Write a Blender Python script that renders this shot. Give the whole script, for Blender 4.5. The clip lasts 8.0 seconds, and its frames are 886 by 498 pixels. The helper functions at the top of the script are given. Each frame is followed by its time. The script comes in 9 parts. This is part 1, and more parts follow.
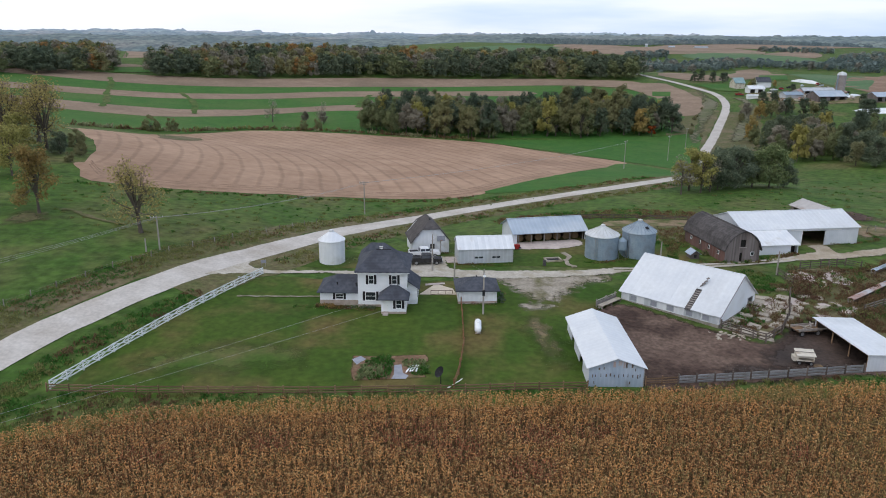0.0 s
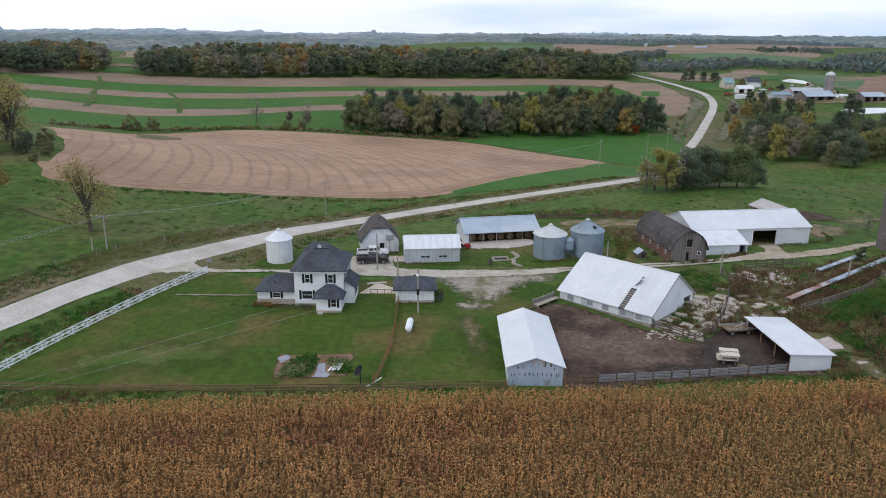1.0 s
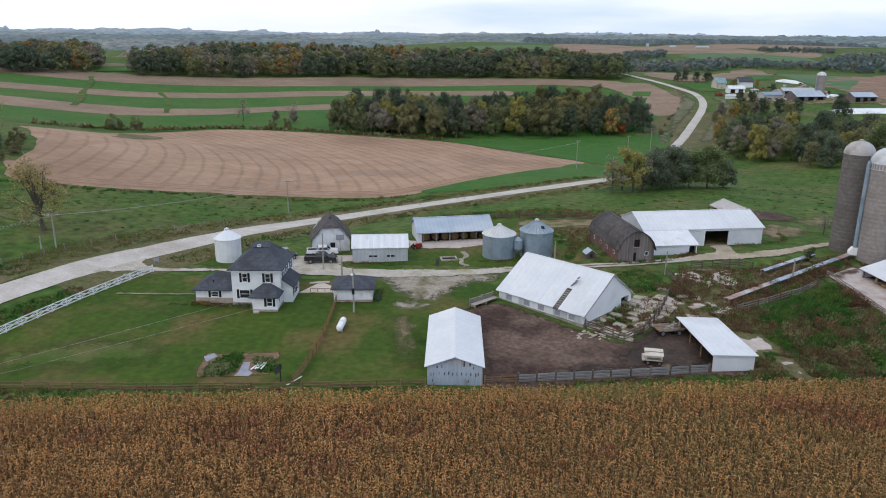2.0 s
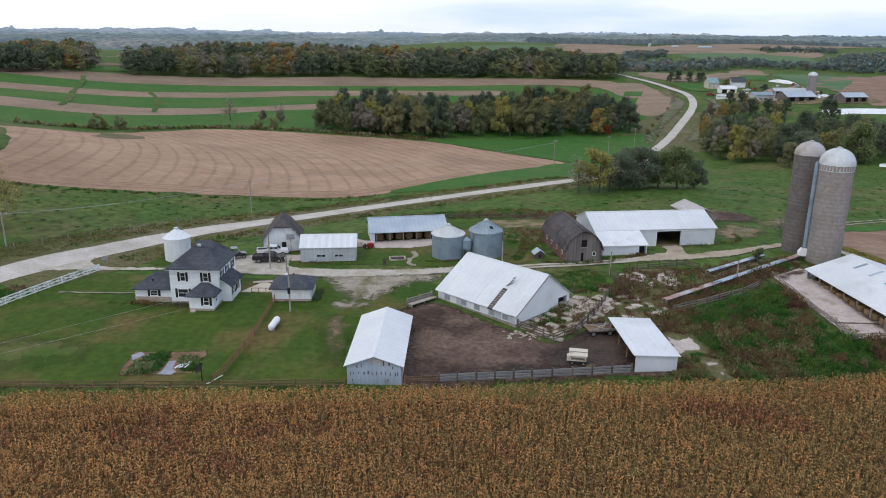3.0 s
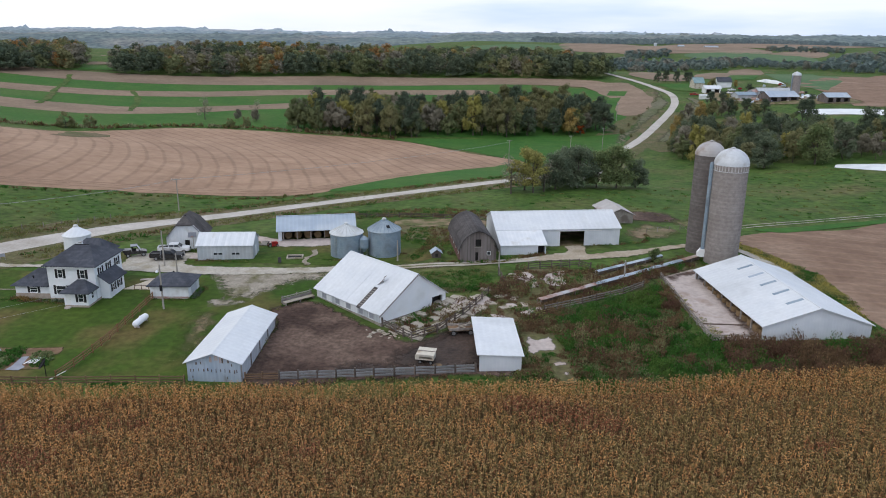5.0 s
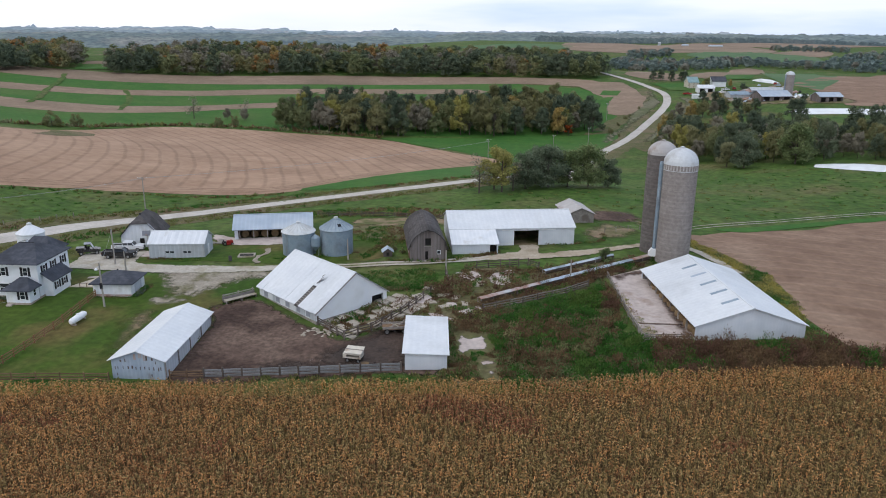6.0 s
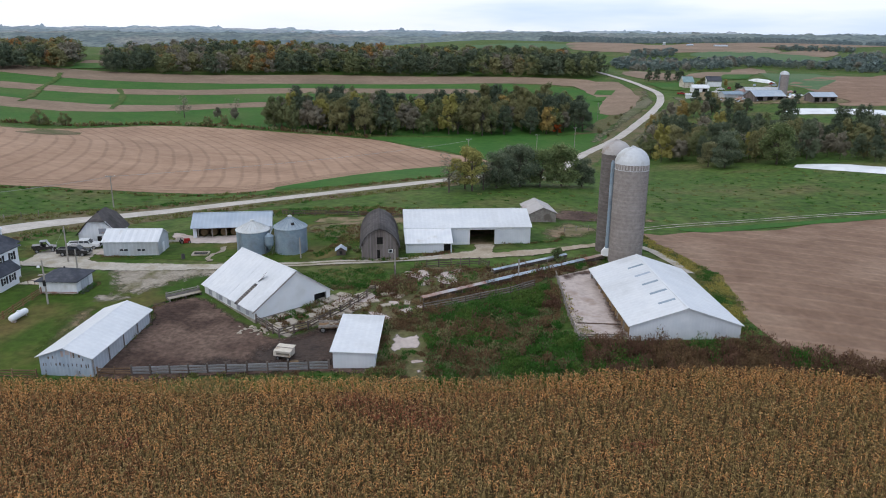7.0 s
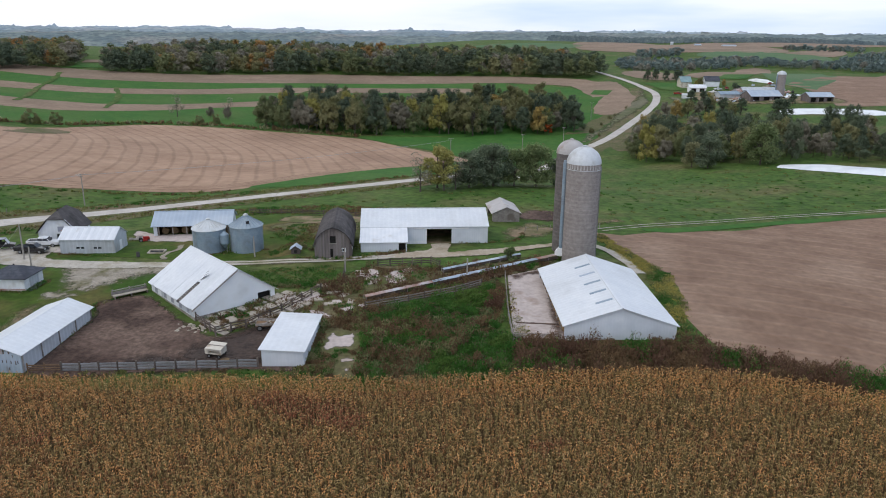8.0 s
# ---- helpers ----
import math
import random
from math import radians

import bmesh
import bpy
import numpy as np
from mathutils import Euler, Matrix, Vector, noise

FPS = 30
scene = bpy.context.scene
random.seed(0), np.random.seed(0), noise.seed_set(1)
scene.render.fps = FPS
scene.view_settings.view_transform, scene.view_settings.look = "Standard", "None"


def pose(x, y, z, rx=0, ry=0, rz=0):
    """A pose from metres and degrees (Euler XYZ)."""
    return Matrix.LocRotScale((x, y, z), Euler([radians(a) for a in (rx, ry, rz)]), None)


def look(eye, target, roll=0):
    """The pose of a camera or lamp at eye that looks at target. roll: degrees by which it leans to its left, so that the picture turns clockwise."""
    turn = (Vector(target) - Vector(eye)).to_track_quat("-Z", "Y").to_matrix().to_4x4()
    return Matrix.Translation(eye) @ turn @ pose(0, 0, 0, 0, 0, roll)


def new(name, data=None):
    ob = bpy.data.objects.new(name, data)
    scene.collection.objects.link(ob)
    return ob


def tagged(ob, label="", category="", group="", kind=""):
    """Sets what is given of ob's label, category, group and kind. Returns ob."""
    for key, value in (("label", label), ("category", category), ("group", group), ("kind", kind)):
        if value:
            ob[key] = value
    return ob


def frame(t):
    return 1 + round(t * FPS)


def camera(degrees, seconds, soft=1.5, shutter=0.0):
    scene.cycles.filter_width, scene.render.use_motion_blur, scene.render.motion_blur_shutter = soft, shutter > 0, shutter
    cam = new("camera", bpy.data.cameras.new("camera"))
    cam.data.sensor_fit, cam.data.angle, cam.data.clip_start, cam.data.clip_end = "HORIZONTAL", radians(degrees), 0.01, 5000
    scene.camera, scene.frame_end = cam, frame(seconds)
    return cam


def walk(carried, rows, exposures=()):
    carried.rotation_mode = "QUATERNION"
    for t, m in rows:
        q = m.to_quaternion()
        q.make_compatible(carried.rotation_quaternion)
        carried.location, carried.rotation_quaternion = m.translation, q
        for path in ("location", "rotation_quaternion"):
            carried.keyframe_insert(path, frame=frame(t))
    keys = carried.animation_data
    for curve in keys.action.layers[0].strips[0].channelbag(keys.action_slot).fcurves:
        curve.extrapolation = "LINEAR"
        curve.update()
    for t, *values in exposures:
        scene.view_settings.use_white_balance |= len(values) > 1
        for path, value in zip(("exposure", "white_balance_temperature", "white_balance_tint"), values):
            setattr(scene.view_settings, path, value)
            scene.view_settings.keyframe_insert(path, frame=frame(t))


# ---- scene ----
cam = camera(62.8, 8.0, 1.0)
METRES, EYE, TILT, LEAN, TURN = 82.0, 41.0, -0.9, 0.6, 0.0
ROWS = [
    (0.0, 0.0, 0.0, 0.0, 0.28, -15.43, -1.0),
    (0.5, 0.0608, -0.0009, 0.0006, 0.39, -15.44, -1.01),
    (1.0, 0.1224, -0.0019, 0.0016, 0.51, -15.45, -1.02),
    (1.5, 0.185, -0.0026, 0.0028, 0.71, -15.46, -1.04),
    (3.0, 0.3738, -0.0034, 0.0076, 1.37, -15.5, -1.08),
    (3.5, 0.4376, -0.003, 0.0091, 1.62, -15.51, -1.1),
    (4.0, 0.5016, -0.002, 0.0105, 1.86, -15.52, -1.1),
    (4.5, 0.5654, -0.0006, 0.0118, 2.1, -15.54, -1.12),
    (6.0, 0.754, 0.0061, 0.0141, 2.94, -15.62, -1.12),
    (6.5, 0.8124, 0.009, 0.0145, 3.22, -15.64, -1.14),
    (7.0, 0.8748, 0.0124, 0.0151, 3.55, -15.66, -1.16),
    (7.5, 0.9371, 0.0162, 0.0157, 3.92, -15.68, -1.16),
    (8.0, 0.9992, 0.0207, 0.0163, 4.38, -15.69, -1.17),
]
walk(cam, [(t, pose(0, 0, EYE, TILT, LEAN, TURN) @ pose(METRES * x, METRES * y, METRES * z, 90 + pitch, roll, yaw)) for t, x, y, z, yaw, pitch, roll in ROWS],
     [(0.0, 0.0, 6330, 10), (8.0, 0.0, 6330, 10)])
LEVELS = [(-60, 60, -2), (0, 40, -1), (60, 40, -1), (120, 50, -1), (180, 60, -1), (7, 76, .4), (24, 81, .5), (59, 84, .9),
          (106, 93, 2.0), (85, 93, 1.5), (-8, 99, 1.5), (27, 108, 1.7), (-31, 118, 1.8), (12, 122, 2.2), (44, 126, 2.4),
          (81, 137, 2.6), (-50, 123, 4.6), (-79, 136, 7.6), (-82, 163, 9.0), (-125, 240, 11.0), (-20, 174, -.5),
          (12, 202, -1.5), (76, 221, .1), (98, 240, -5.0), (145, 371, -9.0), (171, 480, 0), (49, 357, -8), (-111, 300, 0),
          (143, 165, -.2), (178, 253, -1), (260, 486, 4), (-260, 520, 14), (0, 640, 8)]


def kernel(r2):
    return .5 * r2 * np.log(r2 + 1e-9)


KNOTS = np.array(LEVELS, float)
_n = len(KNOTS)
_A = np.zeros((_n + 3, _n + 3))
_A[:_n, :_n] = kernel(((KNOTS[:, None, :2] - KNOTS[None, :, :2]) / 100) ** 2 @ np.ones(2)) + .02 * np.eye(_n)
_A[:_n, _n], _A[:_n, _n + 1:], _A[_n, :_n], _A[_n + 1:, :_n] = 1, KNOTS[:, :2] / 100, 1, KNOTS[:, :2].T / 100
WEIGHTS = np.linalg.solve(_A, np.append(KNOTS[:, 2], [0, 0, 0]))


def ground_z(x, y):
    """Height of the land: gentle swells fitted to the farm, rolling hills further out."""
    x, y = np.broadcast_arrays(np.asarray(x, float), np.asarray(y, float))
    cx, cy = np.clip(x, -300, 330), np.clip(y, -40, 700)
    near = WEIGHTS[_n] + (WEIGHTS[_n + 1] * cx + WEIGHTS[_n + 2] * cy) / 100
    for w, (kx, ky, _) in zip(WEIGHTS, KNOTS):
        near = near + w * kernel(((cx - kx) ** 2 + (cy - ky) ** 2) / 1e4)
    near = np.clip(near, -14, 20)
    r = np.hypot(x - 40, y)
    far = 4 + 9 * np.sin(x / 410 + .6) * np.sin(r / 330 + 1) + 5 * np.sin(x / 190 + y / 260) + np.clip(r - 900, 0, 900) * .0135
    k = np.clip((r - 560) / 500, 0, 1)
    k = k * k * (3 - 2 * k)
    # wooded ridge beyond the contour strips, with lower land behind it
    ridge = 4.5 * np.exp(-((y - 700) / 62) ** 2) * np.clip((185 - x) / 70, 0, 1) * np.clip((x + 560) / 80, 0, 1)
    low = 12.0 * np.clip((r - 800) / 350, 0, 1) * np.clip((60 - x) / 260, 0, 1)
    return near * (1 - k) + far * k + ridge - low

# ---- world, sun ----
world = bpy.data.worlds.new("overcast_sky")
scene.world = world
world.use_nodes = True
wt = world.node_tree
wt.nodes.clear()


def link(tree, a, ao, b, bi):
    tree.links.new(a.outputs[ao], b.inputs[bi])


def ramp(tree, stops):
    n = tree.nodes.new("ShaderNodeValToRGB")
    e = n.color_ramp.elements
    while len(e) < len(stops):
        e.new(.5)
    for el, (p, c) in zip(e, stops):
        el.position, el.color = p, (*c, 1)
    return n


def build_sky():
    sky = wt.nodes.new("ShaderNodeTexSky")
    sky.sky_type, sky.sun_disc = "NISHITA", False
    sky.sun_elevation, sky.sun_rotation = radians(48), radians(215)
    dim = wt.nodes.new("ShaderNodeVectorMath")
    dim.operation = "SCALE"
    dim.inputs["Scale"].default_value = .10
    link(wt, sky, 0, dim, 0)
    co = wt.nodes.new("ShaderNodeTexCoord")
    mp = wt.nodes.new("ShaderNodeMapping")
    mp.inputs["Scale"].default_value = (1.3, 1.3, 9)
    link(wt, co, "Generated", mp, 0)
    nz = wt.nodes.new("ShaderNodeTexNoise")
    nz.inputs["Scale"].default_value, nz.inputs["Detail"].default_value = 1.6, 5
    link(wt, mp, 0, nz, "Vector")
    sep = wt.nodes.new("ShaderNodeSeparateXYZ")
    link(wt, co, "Generated", sep, 0)
    tilt = wt.nodes.new("ShaderNodeMath")
    tilt.operation = "MULTIPLY_ADD"
    link(wt, sep, 0, tilt, 0)
    tilt.inputs[1].default_value = -.31
    link(wt, nz, 0, tilt, 2)
    clouds = ramp(wt, [(.25, (.62, .77, 1.03)), (.35, (.77, .885, 1.08)), (.45, (.97, 1.02, 1.13)), (.58, (1.07, 1.09, 1.15))])
    link(wt, tilt, 0, clouds, 0)
    mix = wt.nodes.new("ShaderNodeMix")
    mix.data_type = "RGBA"
    mix.inputs[0].default_value = .88
    link(wt, dim, 0, mix, 6)
    link(wt, clouds, 0, mix, 7)
    bg = wt.nodes.new("ShaderNodeBackground")
    bg.inputs["Strength"].default_value = SKY
    link(wt, mix, 2, bg, 0)
    out = wt.nodes.new("ShaderNodeOutputWorld")
    link(wt, bg, 0, out, 0)


SKY = 1.03
build_sky()
sun = new("sun", bpy.data.lights.new("sun", "SUN"))
sun.data.energy, sun.data.angle, sun.data.color = .5, radians(16), (1, .98, .95)
sun.matrix_world = look((-60, -70, 110), (0, 0, 0))


# ---- materials ----
def mat(name, c1, c2, scale=.6, c3=None, s3=.06, t3=.55, rough=.85, metal=0.0, bump=.25, bscale=6.0, bdist=.03,
        stretch=(1, 1, 1), wave=None, isl=0.0, obj=0.0, spec=.12, sharp=.16, fine=0.0, fscale=6.0, wobble=.6, ring=False):
    """Two colours mixed by fine noise, a third by broad noise, bump; wave: (axis vector, spacing, depth, tint)."""
    m = bpy.data.materials.new(name)
    m.use_nodes = True
    t = m.node_tree
    b = t.nodes["Principled BSDF"]
    b.inputs["Roughness"].default_value, b.inputs["Metallic"].default_value = rough, metal
    b.inputs["Specular IOR Level"].default_value = spec
    co = t.nodes.new("ShaderNodeTexCoord")
    mp = t.nodes.new("ShaderNodeMapping")
    mp.inputs["Scale"].default_value = stretch
    link(t, co, "Object", mp, 0)

    def tex(s, detail=4):
        n = t.nodes.new("ShaderNodeTexNoise")
        n.inputs["Scale"].default_value, n.inputs["Detail"].default_value = s, detail
        link(t, mp, 0, n, "Vector")
        return n

    def blend(fac_node, fac_out, a, bcol):
        x = t.nodes.new("ShaderNodeMix")
        x.data_type = "RGBA"
        link(t, fac_node, fac_out, x, 0)
        for k, v in ((6, a), (7, bcol)):
            if isinstance(v, tuple):
                x.inputs[k].default_value = (*v, 1)
            else:
                link(t, v, 2, x, k)
        return x

    def step(node, lo, hi):
        r = t.nodes.new("ShaderNodeMapRange")
        r.inputs[1].default_value, r.inputs[2].default_value = lo, hi
        link(t, node, 0, r, 0)
        return r
    col = blend(step(tex(scale), .5 - sharp, .5 + sharp), 0, c1, c2)
    if c3:
        col = blend(step(tex(s3, 5), t3 - .08, t3 + .1), 0, col, c3)
    if isl or obj:
        src = t.nodes.new("ShaderNodeNewGeometry" if isl else "ShaderNodeObjectInfo")
        r = t.nodes.new("ShaderNodeMapRange")
        amp = isl or obj
        r.inputs[3].default_value, r.inputs[4].default_value = 1 - amp, 1 + amp
        link(t, src, "Random Per Island" if isl else "Random", r, 0)
        x = t.nodes.new("ShaderNodeVectorMath")
        x.operation = "SCALE"
        link(t, col, 2, x, 0)
        link(t, r, 0, x, "Scale")
        last, last_out = x, 0
    else:
        last, last_out = col, 2
    if fine:
        r = t.nodes.new("ShaderNodeMapRange")
        r.inputs[1].default_value, r.inputs[2].default_value = .3, .7
        r.inputs[3].default_value, r.inputs[4].default_value = 1 - fine, 1 + fine
        link(t, tex(fscale, 8), 0, r, 0)
        x = t.nodes.new("ShaderNodeVectorMath")
        x.operation = "SCALE"
        link(t, last, last_out, x, 0)
        link(t, r, 0, x, "Scale")
        last, last_out = x, 0
    height = tex(bscale, 6)
    bp = t.nodes.new("ShaderNodeBump")
    bp.inputs["Strength"].default_value, bp.inputs["Distance"].default_value = bump, bdist
    link(t, height, 0, bp, "Height")
    if wave:
        axis, spacing, depth, tint = wave
        dot = t.nodes.new("ShaderNodeVectorMath")
        dot.operation = "DISTANCE" if ring else "DOT_PRODUCT"
        flat = t.nodes.new("ShaderNodeVectorMath")
        flat.operation = "MULTIPLY"
        flat.inputs[1].default_value = (1, 1, 0 if ring else 1)
        link(t, co, "Object", flat, 0)
        link(t, flat, 0, dot, 0)
        dot.inputs[1].default_value = axis
        wob = t.nodes.new("ShaderNodeMath")
        wob.operation = "MULTIPLY_ADD"
        link(t, tex(.02, 2) if spacing > 2 else tex(.3, 2), 0, wob, 0)
        wob.inputs[1].default_value = spacing * (wobble if spacing > 2 else .0)
        link(t, dot, "Value", wob, 2)
        sn = t.nodes.new("ShaderNodeMath")
        sn.operation = "MULTIPLY"
        sn.inputs[1].default_value = 2 * math.pi / spacing
        link(t, wob, 0, sn, 0)
        si = t.nodes.new("ShaderNodeMath")
        si.operation = "SINE"
        link(t, sn, 0, si, 0)
        r = t.nodes.new("ShaderNodeMapRange")
        r.inputs[1].default_value, r.inputs[2].default_value = (.62 if ring else -.2), 1
        link(t, si, 0, r, 0)
        b2 = t.nodes.new("ShaderNodeBump")
        b2.inputs["Strength"].default_value, b2.inputs["Distance"].default_value = .8, depth
        link(t, r, 0, b2, "Height")
        link(t, bp, 0, b2, "Normal")
        bp = b2
        if tint:
            r2 = t.nodes.new("ShaderNodeMapRange")
            r2.inputs[3].default_value, r2.inputs[4].default_value = 1 - tint, 1 + tint
            link(t, r, 0, r2, 0)
            x = t.nodes.new("ShaderNodeVectorMath")
            x.operation = "SCALE"
            link(t, last, last_out, x, 0)
            link(t, r2, 0, x, "Scale")
            last, last_out = x, 0
    link(t, last, last_out, b, "Base Color")
    link(t, bp, 0, b, "Normal")
    return m


M = {}
M["pasture"] = mat("pasture_grass", (.046, .094, .016), (.076, .120, .026), .10, (.118, .116, .044), .045, .58, bump=.8, bscale=.8, bdist=.4, fine=.40, fscale=.55)
M["lawn"] = mat("lawn_grass", (.036, .076, .009), (.061, .095, .014), .07, (.124, .099, .035), .085, .560, bump=.5, bscale=3, bdist=.06, fine=.26, fscale=1.0)
M["dry_lawn"] = mat("dry_lawn_grass", (.125, .118, .045), (.085, .110, .028), .45, (.055, .10, .016), .16, .48, bump=.4, bscale=3, bdist=.05, fine=.22, fscale=2)
M["alfalfa"] = mat("alfalfa", (.036, .112, .018), (.052, .128, .022), .12, (.068, .128, .028), .02, .55, bump=.5, bscale=1, bdist=.2, fine=.16, fscale=.5)
M["soil"] = mat("tilled_soil", (.299, .190, .126), (.362, .238, .162), .10, (.257, .163, .110), .02, .57, bump=.5, bscale=1.5, bdist=.12,
                wave=((-275, 150, 0), 5.6, .10, -.10), fine=.12, fscale=.35, ring=True, wobble=.8)
M["headland"] = mat("tilled_headland", (.304, .193, .128), (.362, .238, .162), .10, (.263, .166, .112), .04, .56, bump=.5, bscale=1.5, bdist=.12, fine=.13, fscale=.5)
M["soil_right"] = mat("tilled_soil_darker", (.205, .128, .087), (.265, .173, .120), .14, (.302, .205, .145), .05, .60, bump=.5, bscale=1.5,
                      bdist=.12, wave=((105, 40, 0), 4.4, .12, .07), fine=.14, fscale=.8, wobble=1.0, ring=True)
# alfalfa copy for remote fields, paled and blued with painted haze
M["alfalfa_hazed"] = mat("far_alfalfa", (.070, .135, .058), (.085, .150, .062), .05, (.100, .150, .070), .02, .55, bump=.3, bscale=1, bdist=.2, fine=.16, fscale=.3)
M["stubble"] = mat("stubble_strip", (.225, .158, .112), (.285, .205, .146), .08, (.19, .14, .096), .012, .55, bump=.4, bscale=.8, bdist=.1, fine=.12, fscale=.4)
M["gravel"] = mat("gravel_road", (.455, .415, .375), (.54, .50, .46), .30, (.40, .355, .31), .10, .60, rough=.95, bump=.35, bscale=14, fine=.12, fscale=2)
M["drive"] = mat("gravel_drive", (.39, .35, .295), (.475, .435, .375), .5, (.31, .27, .19), .22, .585, rough=.95, bump=.4, bscale=9, fine=.16, fscale=3)
M["apron"] = mat("sandy_gravel", (.365, .300, .225), (.44, .375, .295), .5, (.30, .245, .17), .22, .57, rough=.95, bump=.4, bscale=9, fine=.16, fscale=3)
M["worn"] = mat("worn_gravel", (.245, .210, .165), (.350, .310, .255), .5, (.125, .115, .055), .3, .55, rough=.95, bump=.4, bscale=8, fine=.25, fscale=3)
M["mud"] = mat("barnyard_mud", (.090, .058, .046), (.153, .105, .081), .16, (.055, .035, .028), .13, .54, rough=.9, bump=1.0, bscale=1.6, bdist=.25, fine=.38, fscale=1.6)
M["manure"] = mat("wet_manure", (.046, .032, .026), (.082, .056, .044), .35, (.034, .024, .020), .2, .55, rough=.7, bump=1.0, bscale=2, bdist=.2, fine=.35, fscale=2.2, spec=.2)
M["bare"] = mat("bare_dirt", (.255, .180, .12), (.21, .165, .10), .4, (.095, .105, .035), .30, .50, bump=.5, bscale=3, fine=.22, fscale=2)
M["concrete"] = mat("old_concrete", (.427, .358, .328), (.508, .435, .400), .5, (.326, .248, .202), .30, .66, rough=.9, bump=.25, bscale=10, fine=.12, fscale=1.5)
M["slab"] = mat("broken_concrete", (.36, .315, .26), (.46, .41, .345), .8, (.24, .205, .14), .5, .55, rough=.9, bump=.5, bscale=5, obj=.12)
M["ditch"] = mat("ditch_grass", (.130, .112, .056), (.088, .100, .034), .35, (.165, .130, .078), .08, .56, bump=.8, bscale=1.2, bdist=.3, fine=.3, fscale=1.2)
M["cornsoil"] = mat("corn_stubble_soil", (.072, .047, .023), (.100, .067, .032), 1.2, bump=.6, bscale=4)
M["weedsoil"] = mat("weedy_ground", (.034, .070, .014), (.056, .078, .022), .4, (.085, .058, .034), .10, .52, bump=.8, bscale=2, bdist=.2, fine=.3, fscale=2)
M["white_metal"] = mat("white_roof_metal", (.615, .635, .665), (.685, .70, .72), .3, (.55, .565, .585), .16, .61, rough=.45, bump=.05,
                       wave=((1, 0, 0), .9, .02, .014), spec=.3, fine=.04, fscale=2)
M["white_wall"] = mat("white_wall_metal", (.60, .63, .68), (.68, .70, .74), .5, (.52, .55, .60), .2, .60, rough=.5, bump=.06,
                      wave=((1, 1, 0), .45, .008, .008), spec=.4)
M["weathered_metal"] = mat("weathered_white_metal", (.66, .68, .71), (.74, .75, .77), .5, (.52, .50, .47), .35, .64, rough=.5, bump=.1,
                           wave=((1, 0, 0), .75, .02, .02))
M["teal_metal"] = mat("faded_teal_metal", (.20, .30, .31), (.26, .36, .37), .4, (.33, .40, .40), .2, .58, rough=.5, metal=.1, bump=.06)
M["road_bank"] = mat("grey_bank_grass", (.132, .126, .078), (.168, .156, .102), .2, (.100, .110, .050), .06, .55, bump=.6, bscale=1.2, bdist=.3, fine=.25, fscale=1)
M["blue_metal"] = mat("blue_grey_metal", (.36, .42, .50), (.43, .49, .56), .4, (.50, .54, .58), .15, .58, rough=.45, metal=.15, bump=.06,
                      wave=((1, 0, 0), .8, .02, .03))
M["grey_metal"] = mat("grey_wall_metal", (.44, .47, .50), (.52, .54, .57), .6, (.38, .38, .38), .25, .60, rough=.5, bump=.08,
                      wave=((1, 1, 0), .7, .02, .05))
M["galv"] = mat("galvanised_steel", (.240, .310, .375), (.315, .38, .44), .8, (.21, .25, .29), .4, .58, rough=.5, metal=.3, bump=.05,
                wave=((0, 0, 1), .42, .012, .012), fine=.06, fscale=3)
M["bin_roof"] = mat("bin_roof_steel", (.55, .57, .58), (.65, .66, .66), .8, (.45, .44, .42), .5, .6, rough=.45, metal=.2, bump=.05)
M["bin_roof_dark"] = mat("bin_roof_grey_steel", (.27, .33, .38), (.36, .41, .45), .8, (.22, .25, .28), .5, .6, rough=.42, metal=.4, bump=.05)
M["white_paint"] = mat("white_paint", (.78, .79, .80), (.84, .84, .84), .6, (.72, .72, .71), .3, .6, rough=.6, bump=.05)
M["siding"] = mat("white_lap_siding", (.76, .78, .81), (.82, .83, .85), .5, (.72, .73, .75), .2, .6, rough=.55, bump=.05, wave=((0, 0, 1), .2, .02, .02))
M["shingle"] = mat("charcoal_shingles", (.064, .069, .084), (.095, .100, .118), 1.6, (.055, .058, .070), .3, .55, rough=.9, bump=.5, bscale=14,
                   wave=((0, 0, 1), .14, .01, .06))
M["shingle_brown"] = mat("old_brown_shingles", (.078, .071, .071), (.118, .107, .105), 1.2, (.055, .05, .05), .25, .55, rough=.95, bump=.6,
                         bscale=10, wave=((0, 0, 1), .2, .015, .08), fine=.15, fscale=3)
M["barn_wood"] = mat("weathered_barn_wood", (.165, .143, .136), (.235, .203, .194), 1.5, (.115, .093, .086), .4, .55, rough=.95, bump=.5,
                     stretch=(1, 1, .12), bscale=10, obj=.22)
M["red_wood"] = mat("faded_red_barn_wood", (.165, .080, .065), (.20, .13, .115), 1.5, (.12, .085, .075), .5, .55, rough=.95, bump=.5,
                    stretch=(1, 1, .12), bscale=10)
M["blue_wood"] = mat("blue_grey_sheet_wall", (.33, .40, .49), (.41, .475, .56), .7, (.20, .17, .15), .55, .64, rough=.6, bump=.1,
                     stretch=(1, 1, .5), wave=((1, 0, 0), .5, .015, .03))
M["grey_wood"] = mat("grey_fence_wood", (.25, .22, .20), (.34, .31, .28), 2, (.18, .15, .13), .6, .56, rough=.95, bump=.4, bscale=15, obj=.2)
M["pale_wood"] = mat("pale_grey_boards", (.246, .254, .271), (.328, .336, .353), 2, (.180, .172, .164), .6, .58, rough=.9, bump=.4, bscale=15, obj=.15)
